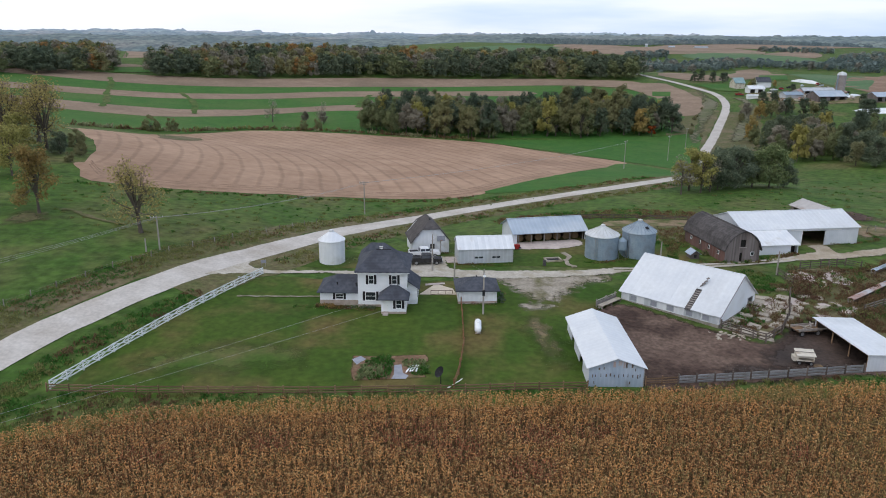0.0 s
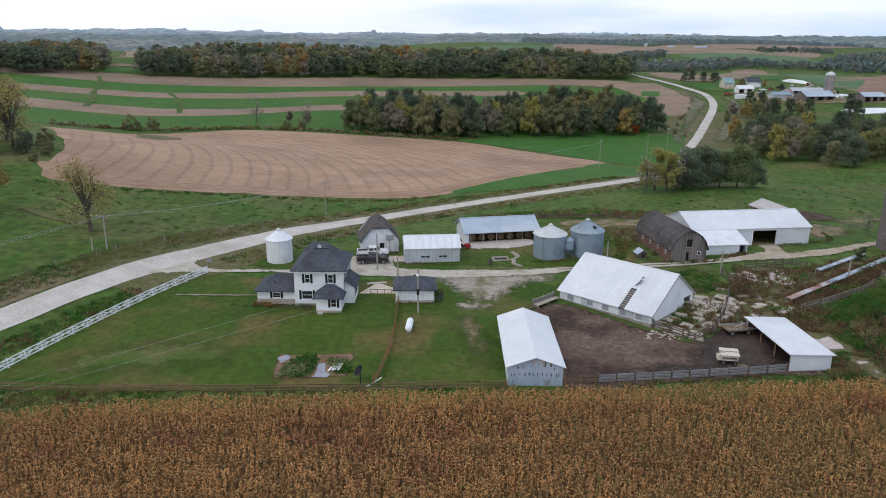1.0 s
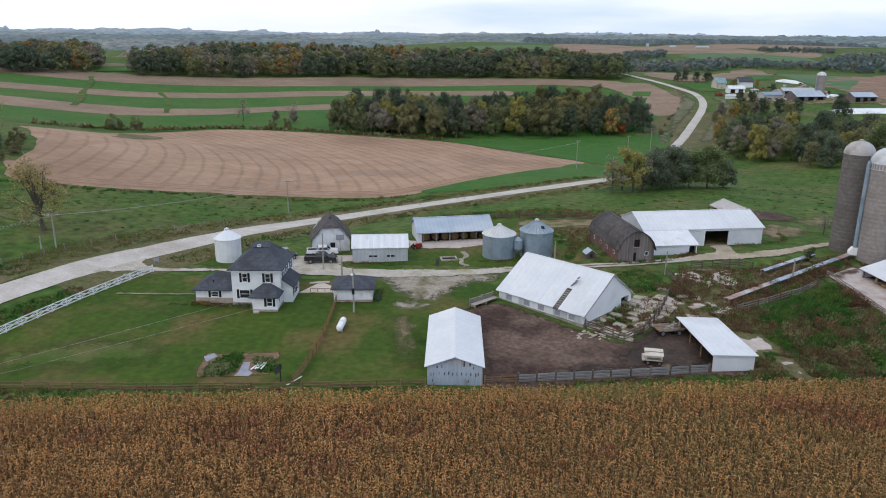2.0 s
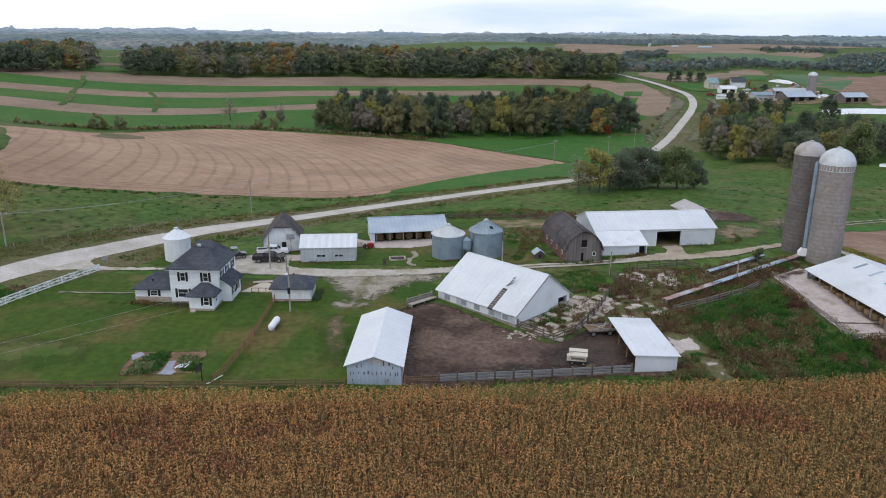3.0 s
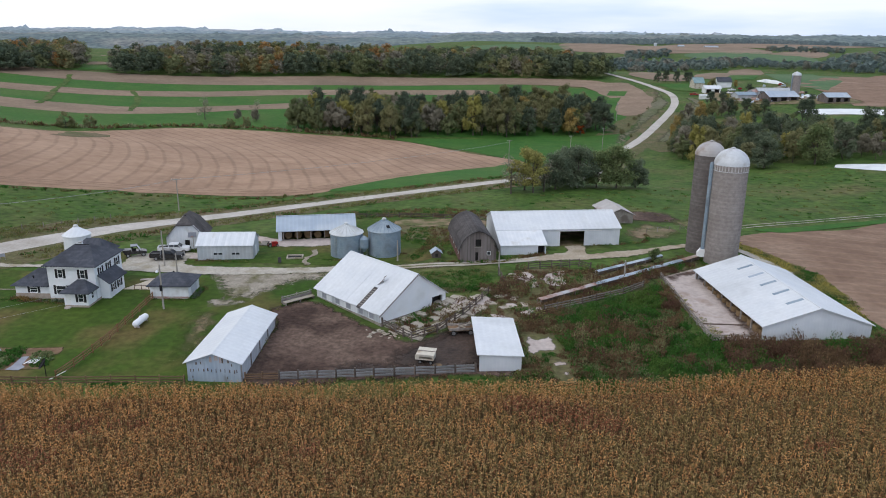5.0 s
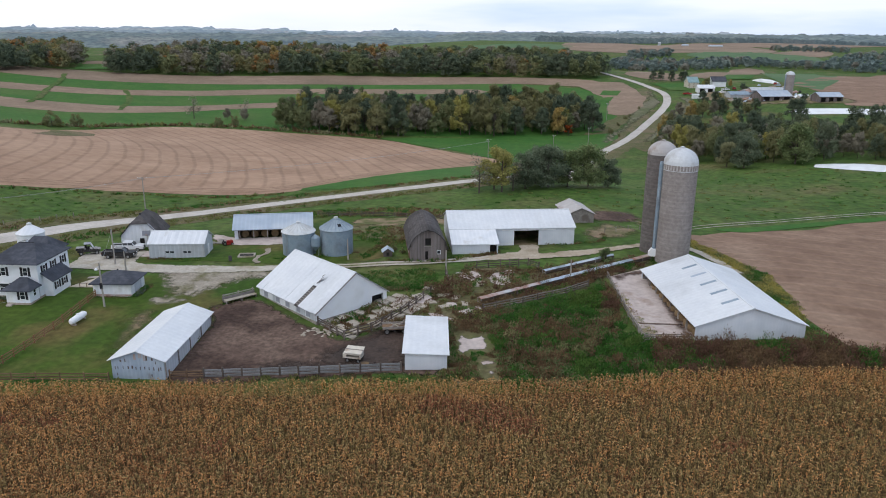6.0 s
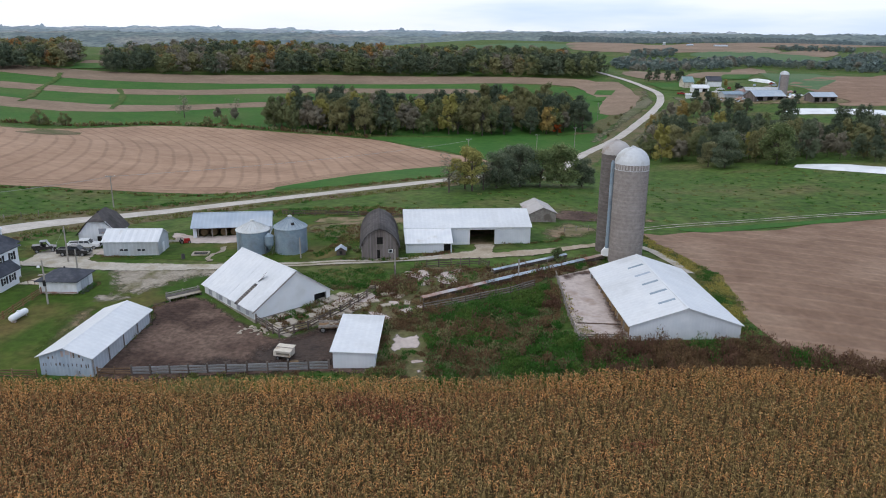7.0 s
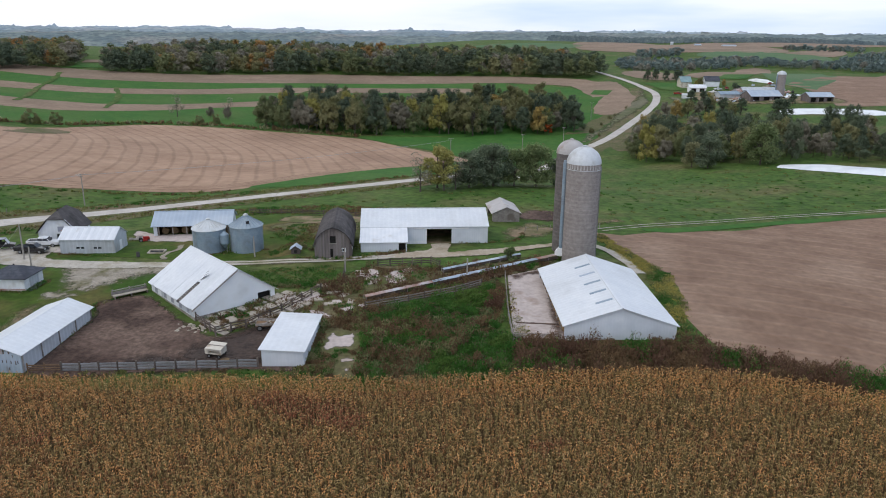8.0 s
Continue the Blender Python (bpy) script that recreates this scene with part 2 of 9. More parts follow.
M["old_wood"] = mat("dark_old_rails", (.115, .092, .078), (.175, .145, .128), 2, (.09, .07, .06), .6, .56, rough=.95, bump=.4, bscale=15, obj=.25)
M["brown_wood"] = mat("brown_fence_wood", (.195, .125, .076), (.270, .178, .110), 2, (.15, .10, .065), .6, .56, rough=.95, bump=.4, bscale=15, obj=.2)
M["pole_wood"] = mat("pole_wood", (.30, .27, .24), (.38, .35, .31), 2, rough=.95, bump=.3, stretch=(1, 1, .1))
M["stave"] = mat("concrete_staves", (.268, .236, .222), (.318, .284, .268), 1.3, (.245, .214, .20), .25, .56, rough=.95, bump=.3, bscale=6,
                 wave=((0, 0, 1), .76, .02, .05), fine=.12, fscale=2.2, spec=.15)
M["stave_dark"] = mat("dark_concrete_staves", (.150, .132, .126), (.188, .168, .160), 1.3, (.14, .122, .115), .25, .56, rough=.95, bump=.3,
                      bscale=6, wave=((0, 0, 1), .76, .02, .06), fine=.12, fscale=2.2, spec=.15)
M["dome"] = mat("silo_dome_metal", (.56, .575, .60), (.63, .645, .665), .5, (.47, .465, .46), .4, .60, rough=.55, metal=.1, bump=.05, fine=.05, fscale=2)
M["dome_old"] = mat("old_dome_metal", (.42, .395, .385), (.49, .465, .455), .6, (.34, .28, .245), .4, .60, rough=.6, metal=.15, bump=.1)
# near-black: painted shade behind openings, also plain dark paint
M["dark"] = mat("dark_interior", (.020, .019, .018), (.032, .030, .028), 1, bump=.1)
M["black"] = mat("black_shutter", (.018, .018, .020), (.026, .026, .028), 2, rough=.6, bump=.05)
M["glass"] = mat("window_glass", (.020, .024, .030), (.034, .040, .048), .5, rough=.08, bump=0.0, spec=.6)
M["black_paint"] = mat("black_car_paint", (.012, .012, .014), (.020, .020, .022), 1, rough=.15, bump=0.0, spec=.6)
M["white_car"] = mat("white_car_paint", (.72, .73, .74), (.78, .78, .79), 1, rough=.2, bump=0.0, spec=.5)
M["rubber"] = mat("tyre_rubber", (.016, .016, .016), (.03, .028, .026), 3, rough=.9)
M["rim"] = mat("wheel_rim", (.30, .31, .32), (.42, .42, .43), 2, rough=.3, metal=.7)
M["red_paint"] = mat("red_machine_paint", (.36, .03, .025), (.26, .03, .025), 2, rough=.45)
M["lamp_red"] = mat("red_tail_lamp", (.25, .01, .01), (.18, .01, .01), 2, rough=.3)
M["tan_paint"] = mat("tan_wagon_paint", (.55, .50, .42), (.63, .58, .50), 1.5, (.35, .27, .19), .8, .58, rough=.7)
M["rust"] = mat("rusty_sheet", (.30, .15, .11), (.42, .33, .30), .8, (.45, .44, .45), .3, .58, rough=.7, bump=.2)
M["hay"] = mat("hay_bale", (.19, .125, .070), (.27, .19, .105), 3, (.14, .10, .065), .8, .55, rough=1, bump=.8, bscale=20, obj=.15)
M["brick"] = mat("stone_foundation", (.33, .27, .22), (.42, .35, .30), 1.5, rough=.95, bump=.4)
M["stone_wall"] = mat("limestone_foundation", (.26, .23, .20), (.34, .31, .27), 2, (.20, .17, .14), .6, .55, rough=.95, bump=.8, bscale=3, bdist=.08)
M["sand"] = mat("patio_sand", (.52, .44, .35), (.60, .52, .42), 1, rough=.95, bump=.2)
M["plastic"] = mat("white_silage_plastic", (.72, .74, .76), (.80, .81, .82), .4, (.62, .64, .66), .2, .58, rough=.35, bump=.4, bscale=1.2, bdist=.15)
M["garden_soil"] = mat("garden_soil", (.165, .098, .062), (.225, .140, .092), .5, (.120, .098, .045), .4, .56, bump=.5, bscale=3, fine=.22, fscale=2)
M["fence_wood"] = mat("reddish_fence_wood", (.255, .128, .066), (.190, .095, .052), 1.2, (.300, .190, .120), .5, .6, bump=.3, bscale=8)
M["tarp"] = mat("grey_garden_sheet", (.24, .25, .29), (.32, .33, .37), 1, rough=.5, bump=.2)
M["wire"] = mat("power_cable", (.34, .34, .34), (.42, .42, .42), 1, rough=.6)
M["bark"] = mat("tree_bark", (.085, .070, .058), (.130, .110, .092), 3, rough=.95, bump=.6, bscale=8, stretch=(1, 1, .3))
M["pale_bark"] = mat("pale_bark", (.26, .24, .21), (.34, .31, .28), 3, rough=.95, bump=.4, stretch=(1, 1, .3))


def leaf(name, c1, c2, amp=.35, c3=None, s3=.12, t3=.56, scale=.5, thin=.42):
    m = mat(name, c1, c2, scale, c3, s3, t3, rough=.75, bump=0.0, isl=amp, spec=.08)
    t = m.node_tree
    b, out = t.nodes["Principled BSDF"], t.nodes["Material Output"]
    tr = t.nodes.new("ShaderNodeBsdfTranslucent")
    src = b.inputs["Base Color"].links[0].from_socket
    t.links.new(src, tr.inputs["Color"])
    mx = t.nodes.new("ShaderNodeMixShader")
    mx.inputs[0].default_value = thin
    link(t, b, 0, mx, 1)
    link(t, tr, 0, mx, 2)
    link(t, mx, 0, out, "Surface")
    return m


M["leaf_green"] = leaf("green_leaves", (0.145, 0.195, 0.082), (0.24, 0.275, 0.128), 0.32)
M["leaf_dark"] = leaf("dark_green_leaves", (0.114, 0.148, 0.098), (0.196, 0.228, 0.146), 0.32)
M["leaf_olive"] = leaf("olive_leaves", (0.215, 0.216, 0.115), (0.305, 0.292, 0.162), 0.32)
M["leaf_yellow"] = leaf("yellow_green_leaves", (.300, .290, .095), (.370, .335, .120), .32)
M["leaf_gold"] = leaf("golden_leaves", (.370, .300, .110), (.310, .265, .110), .30)
M["leaf_rust"] = leaf("rusty_leaves", (.300, .190, .070), (.250, .205, .080), .35)
M["leaf_red"] = leaf("orange_red_leaves", (.33, .075, .022), (.25, .08, .025))
M["leaf_grey"] = leaf("greyish_leaves", (0.235, 0.22, 0.165), (0.31, 0.288, 0.218), 0.32)
for _k, _a, _b in (("green", (.117, .142, .064), (.198, .209, .099)), ("dark", (.071, .096, .064), (.135, .159, .096)), ("olive", (.163, .163, .074), (.248, .230, .113)),
                   ("yellow", (.266, .248, .071), (.336, .291, .098)), ("grey", (.184, .166, .124), (.262, .237, .181)), ("gold", (.354, .248, .080), (.283, .222, .088)), ("orange", (.336, .177, .063), (.266, .169, .071))):
    M["crown_" + _k] = leaf("woodland_%s_leaves" % _k, _a, _b, .12, scale=.14, thin=.15)
M["corn"] = leaf("ripe_corn_leaves", (.570, .300, .112), (.425, .198, .074), .55, (.370, .172, .072), .05, .58, 1.4, .2)
M["corn_dark"] = leaf("dull_brown_corn_leaves", (.290, .140, .058), (.210, .098, .044), .5, scale=1.4, thin=.15)
M["corn_red"] = leaf("reddish_corn_leaves", (.330, .128, .064), (.225, .088, .050), .50, scale=1.8, thin=.2)
M["corn_green"] = leaf("green_corn_leaves", (.190, .140, .052), (.250, .178, .070), .50, scale=1.4, thin=.18)
M["tassel"] = leaf("corn_tassels", (.480, .340, .160), (.360, .240, .108), .45, thin=.2)
M["weed_brown"] = leaf("brown_weeds", (.135, .084, .046), (.205, .136, .074), .26, scale=.4, thin=.3)
M["weed_red"] = leaf("reddish_dead_weeds", (.120, .066, .044), (.165, .098, .064), .26, scale=.4, thin=.3)
M["weed_green"] = leaf("green_weeds", (.040, .122, .022), (.078, .172, .036), .26, scale=.35, thin=.35)
M["weed_light"] = leaf("light_green_weeds", (.078, .150, .030), (.118, .185, .045), .3, scale=.35, thin=.35)
M["weed_gold"] = leaf("goldenrod_weeds", (.42, .35, .10), (.33, .30, .10), .35)
M["grass_tuft"] = leaf("rough_grass", (.150, .180, .050), (.230, .212, .090), .35)


def soften(key, scale=1.1, ragged=1.1, fade=.16):
    """A copy of a ground material that wears away raggedly where the sheet's edge value falls."""
    m = M[key].copy()
    m.name = M[key].name + "_ragged"
    t = m.node_tree
    b, out = t.nodes["Principled BSDF"], t.nodes["Material Output"]
    at = t.nodes.new("ShaderNodeAttribute")
    at.attribute_name = "edge"
    co = t.nodes.new("ShaderNodeTexCoord")
    nz = t.nodes.new("ShaderNodeTexNoise")
    nz.inputs["Scale"].default_value, nz.inputs["Detail"].default_value = scale, 6
    link(t, co, "Object", nz, "Vector")
    ad = t.nodes.new("ShaderNodeMath")
    ad.operation = "MULTIPLY_ADD"
    link(t, nz, 0, ad, 0)
    ad.inputs[1].default_value = ragged
    link(t, at, "Fac", ad, 2)
    r = t.nodes.new("ShaderNodeMapRange")
    r.inputs[1].default_value, r.inputs[2].default_value = .5 * ragged + .44 - fade / 2, .5 * ragged + .44 + fade / 2
    link(t, ad, 0, r, 0)
    tr = t.nodes.new("ShaderNodeBsdfTransparent")
    mx = t.nodes.new("ShaderNodeMixShader")
    link(t, r, 0, mx, 0)
    link(t, tr, 0, mx, 1)
    link(t, b, 0, mx, 2)
    link(t, mx, 0, out, "Surface")
    return m


for _k, _s in (("apron", 1.0), ("worn", 1.0), ("mud", .8), ("manure", .7), ("bare", .7), ("garden_soil", .7), ("road_bank", .4), ("concrete", .5), ("ditch", .5), ("drive", 1.2), ("dry_lawn", .6), ("weedsoil", .7), ("lawn", .4)):
    M[_k + "_soft"] = soften(_k, _s, 1.5 if _k == "worn" else 1.1, .2 if _k in ("concrete", "drive", "apron") else .6)


# ---- small builders ----
def thing(name, x, y, z=None, rz=0, label="", category="", group="", kind=""):
    ob = new(name)
    ob.matrix_basis = pose(x, y, float(ground_z(x, y)) if z is None else z, 0, 0, rz)
    return tagged(ob, label, category, group, kind)


def mesh_of(name, bm, material):
    me = bpy.data.meshes.new(name)
    bm.to_mesh(me)
    bm.free()
    for m in (material if isinstance(material, (list, tuple)) else [material]):
        me.materials.append(m)
    return me


def part(name, bm, material, parent, label="", m=None):
    """Links a bmesh (or a mesh that is shared) as one mesh object under a thing or a part."""
    me = bm if isinstance(bm, bpy.types.Mesh) else mesh_of(name, bm, material)
    ob = new(name, me)
    ob.parent = parent
    if m is not None:
        ob.matrix_basis = m
    return tagged(ob, label)


def solo(name, bm, material, label="", category="", group="", kind="", m=None):
    ob = new(name, mesh_of(name, bm, material))
    if m is not None:
        ob.matrix_basis = m
    return tagged(ob, label, category, group, kind)


def box(bm, x0, x1, y0, y1, z0, z1, m=None):
    vs = [bm.verts.new((x, y, z)) for x in (x0, x1) for y in (y0, y1) for z in (z0, z1)]
    if m is not None:
        for v in vs:
            v.co = m @ v.co
    for f in ((0, 1, 3, 2), (4, 6, 7, 5), (0, 4, 5, 1), (2, 3, 7, 6), (0, 2, 6, 4), (1, 5, 7, 3)):
        bm.faces.new([vs[i] for i in f])
    return bm


def B(*a, m=None):
    return box(bmesh.new(), *a, m=m)


def prism(bm, outline, d0, d1, m=None):
    """Extrudes an outline of (x, z) from y = d0 to y = d1."""
    a = [bm.verts.new((x, d0, z)) for x, z in outline]
    b = [bm.verts.new((x, d1, z)) for x, z in outline]
    if m is not None:
        for v in a + b:
            v.co = m @ v.co
    bm.faces.new(a)
    bm.faces.new(b[::-1])
    n = len(a)
    for i in range(n):
        bm.faces.new((a[i], b[i], b[(i + 1) % n], a[(i + 1) % n])[::-1])
    bmesh.ops.recalc_face_normals(bm, faces=bm.faces)
    return bm


def lathe(bm, profile, n=32, m=None):
    """Turns a profile of (radius, z) round the z axis."""
    rings = []
    for r, z in profile:
        rings.append([bm.verts.new((max(r, .001) * math.cos(2 * math.pi * i / n), max(r, .001) * math.sin(2 * math.pi * i / n), z)) for i in range(n)])
    if m is not None:
        for r in rings:
            for v in r:
                v.co = m @ v.co
    for a, b in zip(rings, rings[1:]):
        for i in range(n):
            bm.faces.new((a[i], a[(i + 1) % n], b[(i + 1) % n], b[i]))
    bm.faces.new(rings[0][::-1])
    bm.faces.new(rings[-1])
    return bm


def wall_cells(bm, length, height, thick, openings=(), m=None):
    """A wall along x with real openings (x0, x1, z0, z1)."""
    xs = sorted({0, length, *[v for o in openings for v in o[:2]]})
    zs = sorted({0, height, *[v for o in openings for v in o[2:]]})
    for x0, x1 in zip(xs, xs[1:]):
        z_start = None
        for z0, z1 in zip(zs, zs[1:]):
            hole = any(o[0] < (x0 + x1) / 2 < o[1] and o[2] < (z0 + z1) / 2 < o[3] for o in openings)
            if not hole and z_start is None:
                z_start = z0
            if hole and z_start is not None:
                box(bm, x0, x1, 0, thick, z_start, z0, m)
                z_start = None
        if z_start is not None:
            box(bm, x0, x1, 0, thick, z_start, height, m)
    return bm


def slope(bm, x0, x1, y0, z0, y1, z1, t=.12):
    """A roof slab between two level edges: (y0, z0) at the eave, (y1, z1) at the ridge."""
    vs = [bm.verts.new(c) for c in ((x0, y0, z0), (x1, y0, z0), (x1, y1, z1), (x0, y1, z1),
                                    (x0, y0, z0 - t), (x1, y0, z0 - t), (x1, y1, z1 - t), (x0, y1, z1 - t))]
    for f in ((0, 1, 2, 3), (7, 6, 5, 4), (0, 4, 5, 1), (1, 5, 6, 2), (2, 6, 7, 3), (3, 7, 4, 0)):
        bm.faces.new([vs[i] for i in f])
    return bm


def window(parent, x0, x1, z0, z1, y=0.0, m=None, shutters=True, frame_mat="white_paint", depth=.05):
    """A window on the face y (outside towards -y) with frame, pane, bars and shutters; its frame carries the rest."""
    base = m or Matrix()
    f = bmesh.new()
    w = .07
    for a in ((x0, x1, z0, z0 + w), (x0, x1, z1 - w, z1), (x0, x0 + w, z0 + w, z1 - w), (x1 - w, x1, z0 + w, z1 - w)):
        box(f, a[0], a[1], y - depth, y + .02, a[2], a[3])
    box(f, x0 + w, x1 - w, y - .03, y, (z0 + z1) / 2 - .03, (z0 + z1) / 2 + .03)
    fr = part("window", f, M[frame_mat], parent, m=base)
    part("pane", B(x0 + w, x1 - w, y - .015, y + .01, z0 + w, z1 - w), M["glass"], fr)
    part("sill", B(x0 - .05, x1 + .05, y - .10, y, z0 - .06, z0), M[frame_mat], fr)
    if shutters:
        for a in (x0 - .47, x1 + .05):
            part("shutter", B(a, a + .42, y - .05, y, z0 - .05, z1 + .05), M["black"], fr, "black shutter")
    return fr


# ---- land ----
def inside(px, py, poly):
    res = np.zeros(px.shape, bool)
    n = len(poly)
    for i in range(n):
        (x0, y0), (x1, y1) = poly[i], poly[(i + 1) % n]
        if y0 != y1:
            res ^= ((y0 > py) != (y1 > py)) & (px < (x1 - x0) * (py - y0) / (y1 - y0) + x0)
    return res


def curve_points(pts, step, closed=False):
    """A smooth line through the points, every `step` metres."""
    p = [Vector(q) for q in pts]
    n = len(p)
    out = []
    for i in range(n if closed else n - 1):
        if closed:
            a, b, c, d = p[i - 1], p[i], p[(i + 1) % n], p[(i + 2) % n]
        else:
            a, b, c, d = p[max(i - 1, 0)], p[i], p[i + 1], p[min(i + 2, n - 1)]
        k = max(2, int((c - b).length / step))
        for j in range(k):
            t = j / k
            out.append(.5 * (2 * b + (c - a) * t + (2 * a - 5 * b + 4 * c - d) * t * t + (3 * b - a - 3 * c + d) * t ** 3))
    if not closed:
        out.append(p[-1])
    return out


def lift(x, y, k):
    return .014 * k + np.hypot(x - 40, y) * .00025 * k


def patch(name, pts, material, k=1, step=4.0, smooth=True, rough_edge=.4, label="", category="", kind="structure", soft=0.0):
    """A sheet that lies on the land inside an outline; soft: metres over which its edge wears away."""
    from mathutils import geometry
    rnd = random.Random(name + str(pts[0]))
    edge = curve_points(pts, step, True) if smooth else [Vector(q) for q in pts]
    edge = [Vector((v.x + rnd.uniform(-1, 1) * rough_edge, v.y + rnd.uniform(-1, 1) * rough_edge)) for v in edge]
    ex, ey = [v.x for v in edge], [v.y for v in edge]
    gx, gy = np.meshgrid(np.arange(min(ex), max(ex), step) + step / 2, np.arange(min(ey), max(ey), step) + step / 2)
    gx, gy = gx.ravel(), gy.ravel()
    keep = inside(gx, gy, [(v.x, v.y) for v in edge])
    n = len(edge)
    vs = edge + [Vector((float(a), float(b))) for a, b in zip(gx[keep], gy[keep])]
    v2, _, f2, *_ = geometry.delaunay_2d_cdt(vs, [(i, (i + 1) % n) for i in range(n)], [], 1, 1e-4)
    X, Y = np.array([v.x for v in v2]), np.array([v.y for v in v2])
    Z = ground_z(X, Y) + lift(X, Y, k)
    me = bpy.data.meshes.new(name)
    me.from_pydata(list(zip(X.tolist(), Y.tolist(), Z.tolist())), [], f2)
    me.materials.append(M[material + "_soft" if soft else material])
    if soft:
        ax, ay = np.array(ex), np.array(ey)
        bx, by = np.roll(ax, -1) - ax, np.roll(ay, -1) - ay
        u = np.clip(((X[:, None] - ax) * bx + (Y[:, None] - ay) * by) / (bx * bx + by * by + 1e-9), 0, 1)
        d = np.hypot(X[:, None] - ax - u * bx, Y[:, None] - ay - u * by).min(1)
        val = me.attributes.new("edge", "FLOAT", "POINT")
        val.data.foreach_set("value", np.clip(d / soft, 0, 1).astype(np.float32))
    for p in me.polygons:
        p.use_smooth = True
    up = sum(p.normal.z for p in me.polygons)
    if up < 0:
        me.flip_normals()
    return tagged(new(name, me), label, category, kind=kind)


def ribbon(name, pts, width, material, k=2, step=3.0, wob=.25, label="", category="", kind="structure", cols=5, far=0.0):
    """A road or track along a line, lying on the land."""
    rnd = random.Random(name + str(width))
    c = curve_points(pts, step)
    verts, faces = [], []
    for i, v in enumerate(c):
        d = (c[min(i + 1, len(c) - 1)] - c[max(i - 1, 0)]).normalized()
        nrm = Vector((-d.y, d.x))
        half = (width + ((far or width) - width) * min(1, i / (.45 * len(c)))) / 2
        a, b = half + rnd.uniform(-wob, wob), half + rnd.uniform(-wob, wob)
        for j in range(cols):
            s = -a + (a + b) * j / (cols - 1)
            q = v + nrm * s
            verts.append((q.x, q.y, float(ground_z(q.x, q.y) + lift(q.x, q.y, k)) + .04 * (1 - (2 * j / (cols - 1) - 1) ** 2)))
    for i in range(len(c) - 1):
        for j in range(cols - 1):
            o = i * cols + j
            faces.append((o, o + cols, o + cols + 1, o + 1)[::-1])
    me = bpy.data.meshes.new(name)
    me.from_pydata(verts, [], faces)
    me.materials.append(M[material])
    for p in me.polygons:
        p.use_smooth = True
    return tagged(new(name, me), label, category, kind=kind)


def spaced(lo, a, b, hi, d, grow=1.09):
    xs = list(np.arange(a, b + d, d))
    s = d
    while xs[-1] < hi:
        s *= grow
        xs.append(xs[-1] + s)
    s = d
    while xs[0] > lo:
        s *= grow
        xs.insert(0, xs[0] - s)
    return np.array(xs)


def build_ground():
    xs, ys = spaced(-5200, -110, 190, 5200, 2, 1.07), spaced(-700, 60, 220, 5000, 2, 1.05)
    gx, gy = np.meshgrid(xs, ys)
    gz = ground_z(gx, gy)
    nx = len(xs)
    faces = [(j * nx + i, j * nx + i + 1, (j + 1) * nx + i + 1, (j + 1) * nx + i) for j in range(len(ys) - 1) for i in range(nx - 1)]
    me = bpy.data.meshes.new("ground")
    me.from_pydata(list(zip(gx.ravel().tolist(), gy.ravel().tolist(), gz.ravel().tolist())), [], faces)
    me.materials.append(M["pasture"])
    for p in me.polygons:
        p.use_smooth = True
    tagged(new("ground", me), "rolling green pasture land reaching the horizon", "ground", kind="structure")


build_ground()
ROAD = [(-62, 60), (-60, 74), (-57.4, 85.8), (-54, 93.6), (-49.6, 102.1), (-44.6, 111.2), (-40, 118.8), (-34.8, 126.6), (-29, 135.8), (-22.2, 146.6), (-11.4, 160.2),
        (1.6, 173.1), (16.4, 184), (32.3, 193), (50, 202.4), (67, 214), (86, 234), (100, 275), (114, 320), (128, 354), (150, 404), (172, 454),
        (182.5, 485), (188, 518), (186, 548), (181, 590), (172, 636), (160, 690)]
ribbon("ditch", [(p[0] - 7 * .8, p[1] + 7 * .5) for p in ROAD[:22]], 7, "ditch", 1, 3, .9, "brown rough grass verge along the gravel road", "verge")
ribbon("ditch", [(p[0] + 6 * .6, p[1] - 6 * .7) for p in ROAD[5:22]], 9, "ditch", 1.3, 3, .9, "brown rough grass verge along the gravel road", "verge")
ribbon("road", ROAD, 6.2, "gravel", 2.4, 3, .2, "pale gravel country road curving into the distance", "road", far=4.7)
patch("lawn", [(-45, 80), (-33, 113), (-18, 115.5), (0, 114.5), (16, 114), (27, 113), (26, 105), (23, 100), (17, 96), (17, 80), (0, 79), (-20, 78)],
      "lawn", 1, 3, True, .3, "mown green farmyard lawn", "lawn")
patch("lawn", [(-39, 122), (-30, 122), (-10, 122.5), (-7, 131), (2, 139), (14, 150), (30, 158), (46, 156), (46, 128), (30, 122), (13, 122.5), (2, 121), (-8, 121.5), (-12, 128), (-20, 133), (-31, 133)],
      "lawn", 1, 3, True, .3, "mown green grass round the outbuildings", "lawn")
patch("driveway", [(-38.5, 121.7), (-34.2, 124.0), (-34.1, 121.3), (-32.3, 119.9), (-30, 119.3), (-22.5, 120.2), (-16, 120.4), (-11, 120.4), (-11, 127), (-4, 129.6), (.5, 128.6), (1.2, 121.6), (7.4, 120.2), (15.4, 119.9), (24, 120.5), (31, 121.7),
      (31, 119), (24, 117.0), (16.2, 115.8), (8, 115.2), (-4, 116.6), (-15.8, 117.9), (-22.1, 118.2), (-30.5, 116.8), (-36.7, 115.2), (-40.8, 113.2), (-44, 109)], "drive", 2.6, .8, True, .2,
      "pale gravel farm drive and parking area", "driveway", soft=.9)
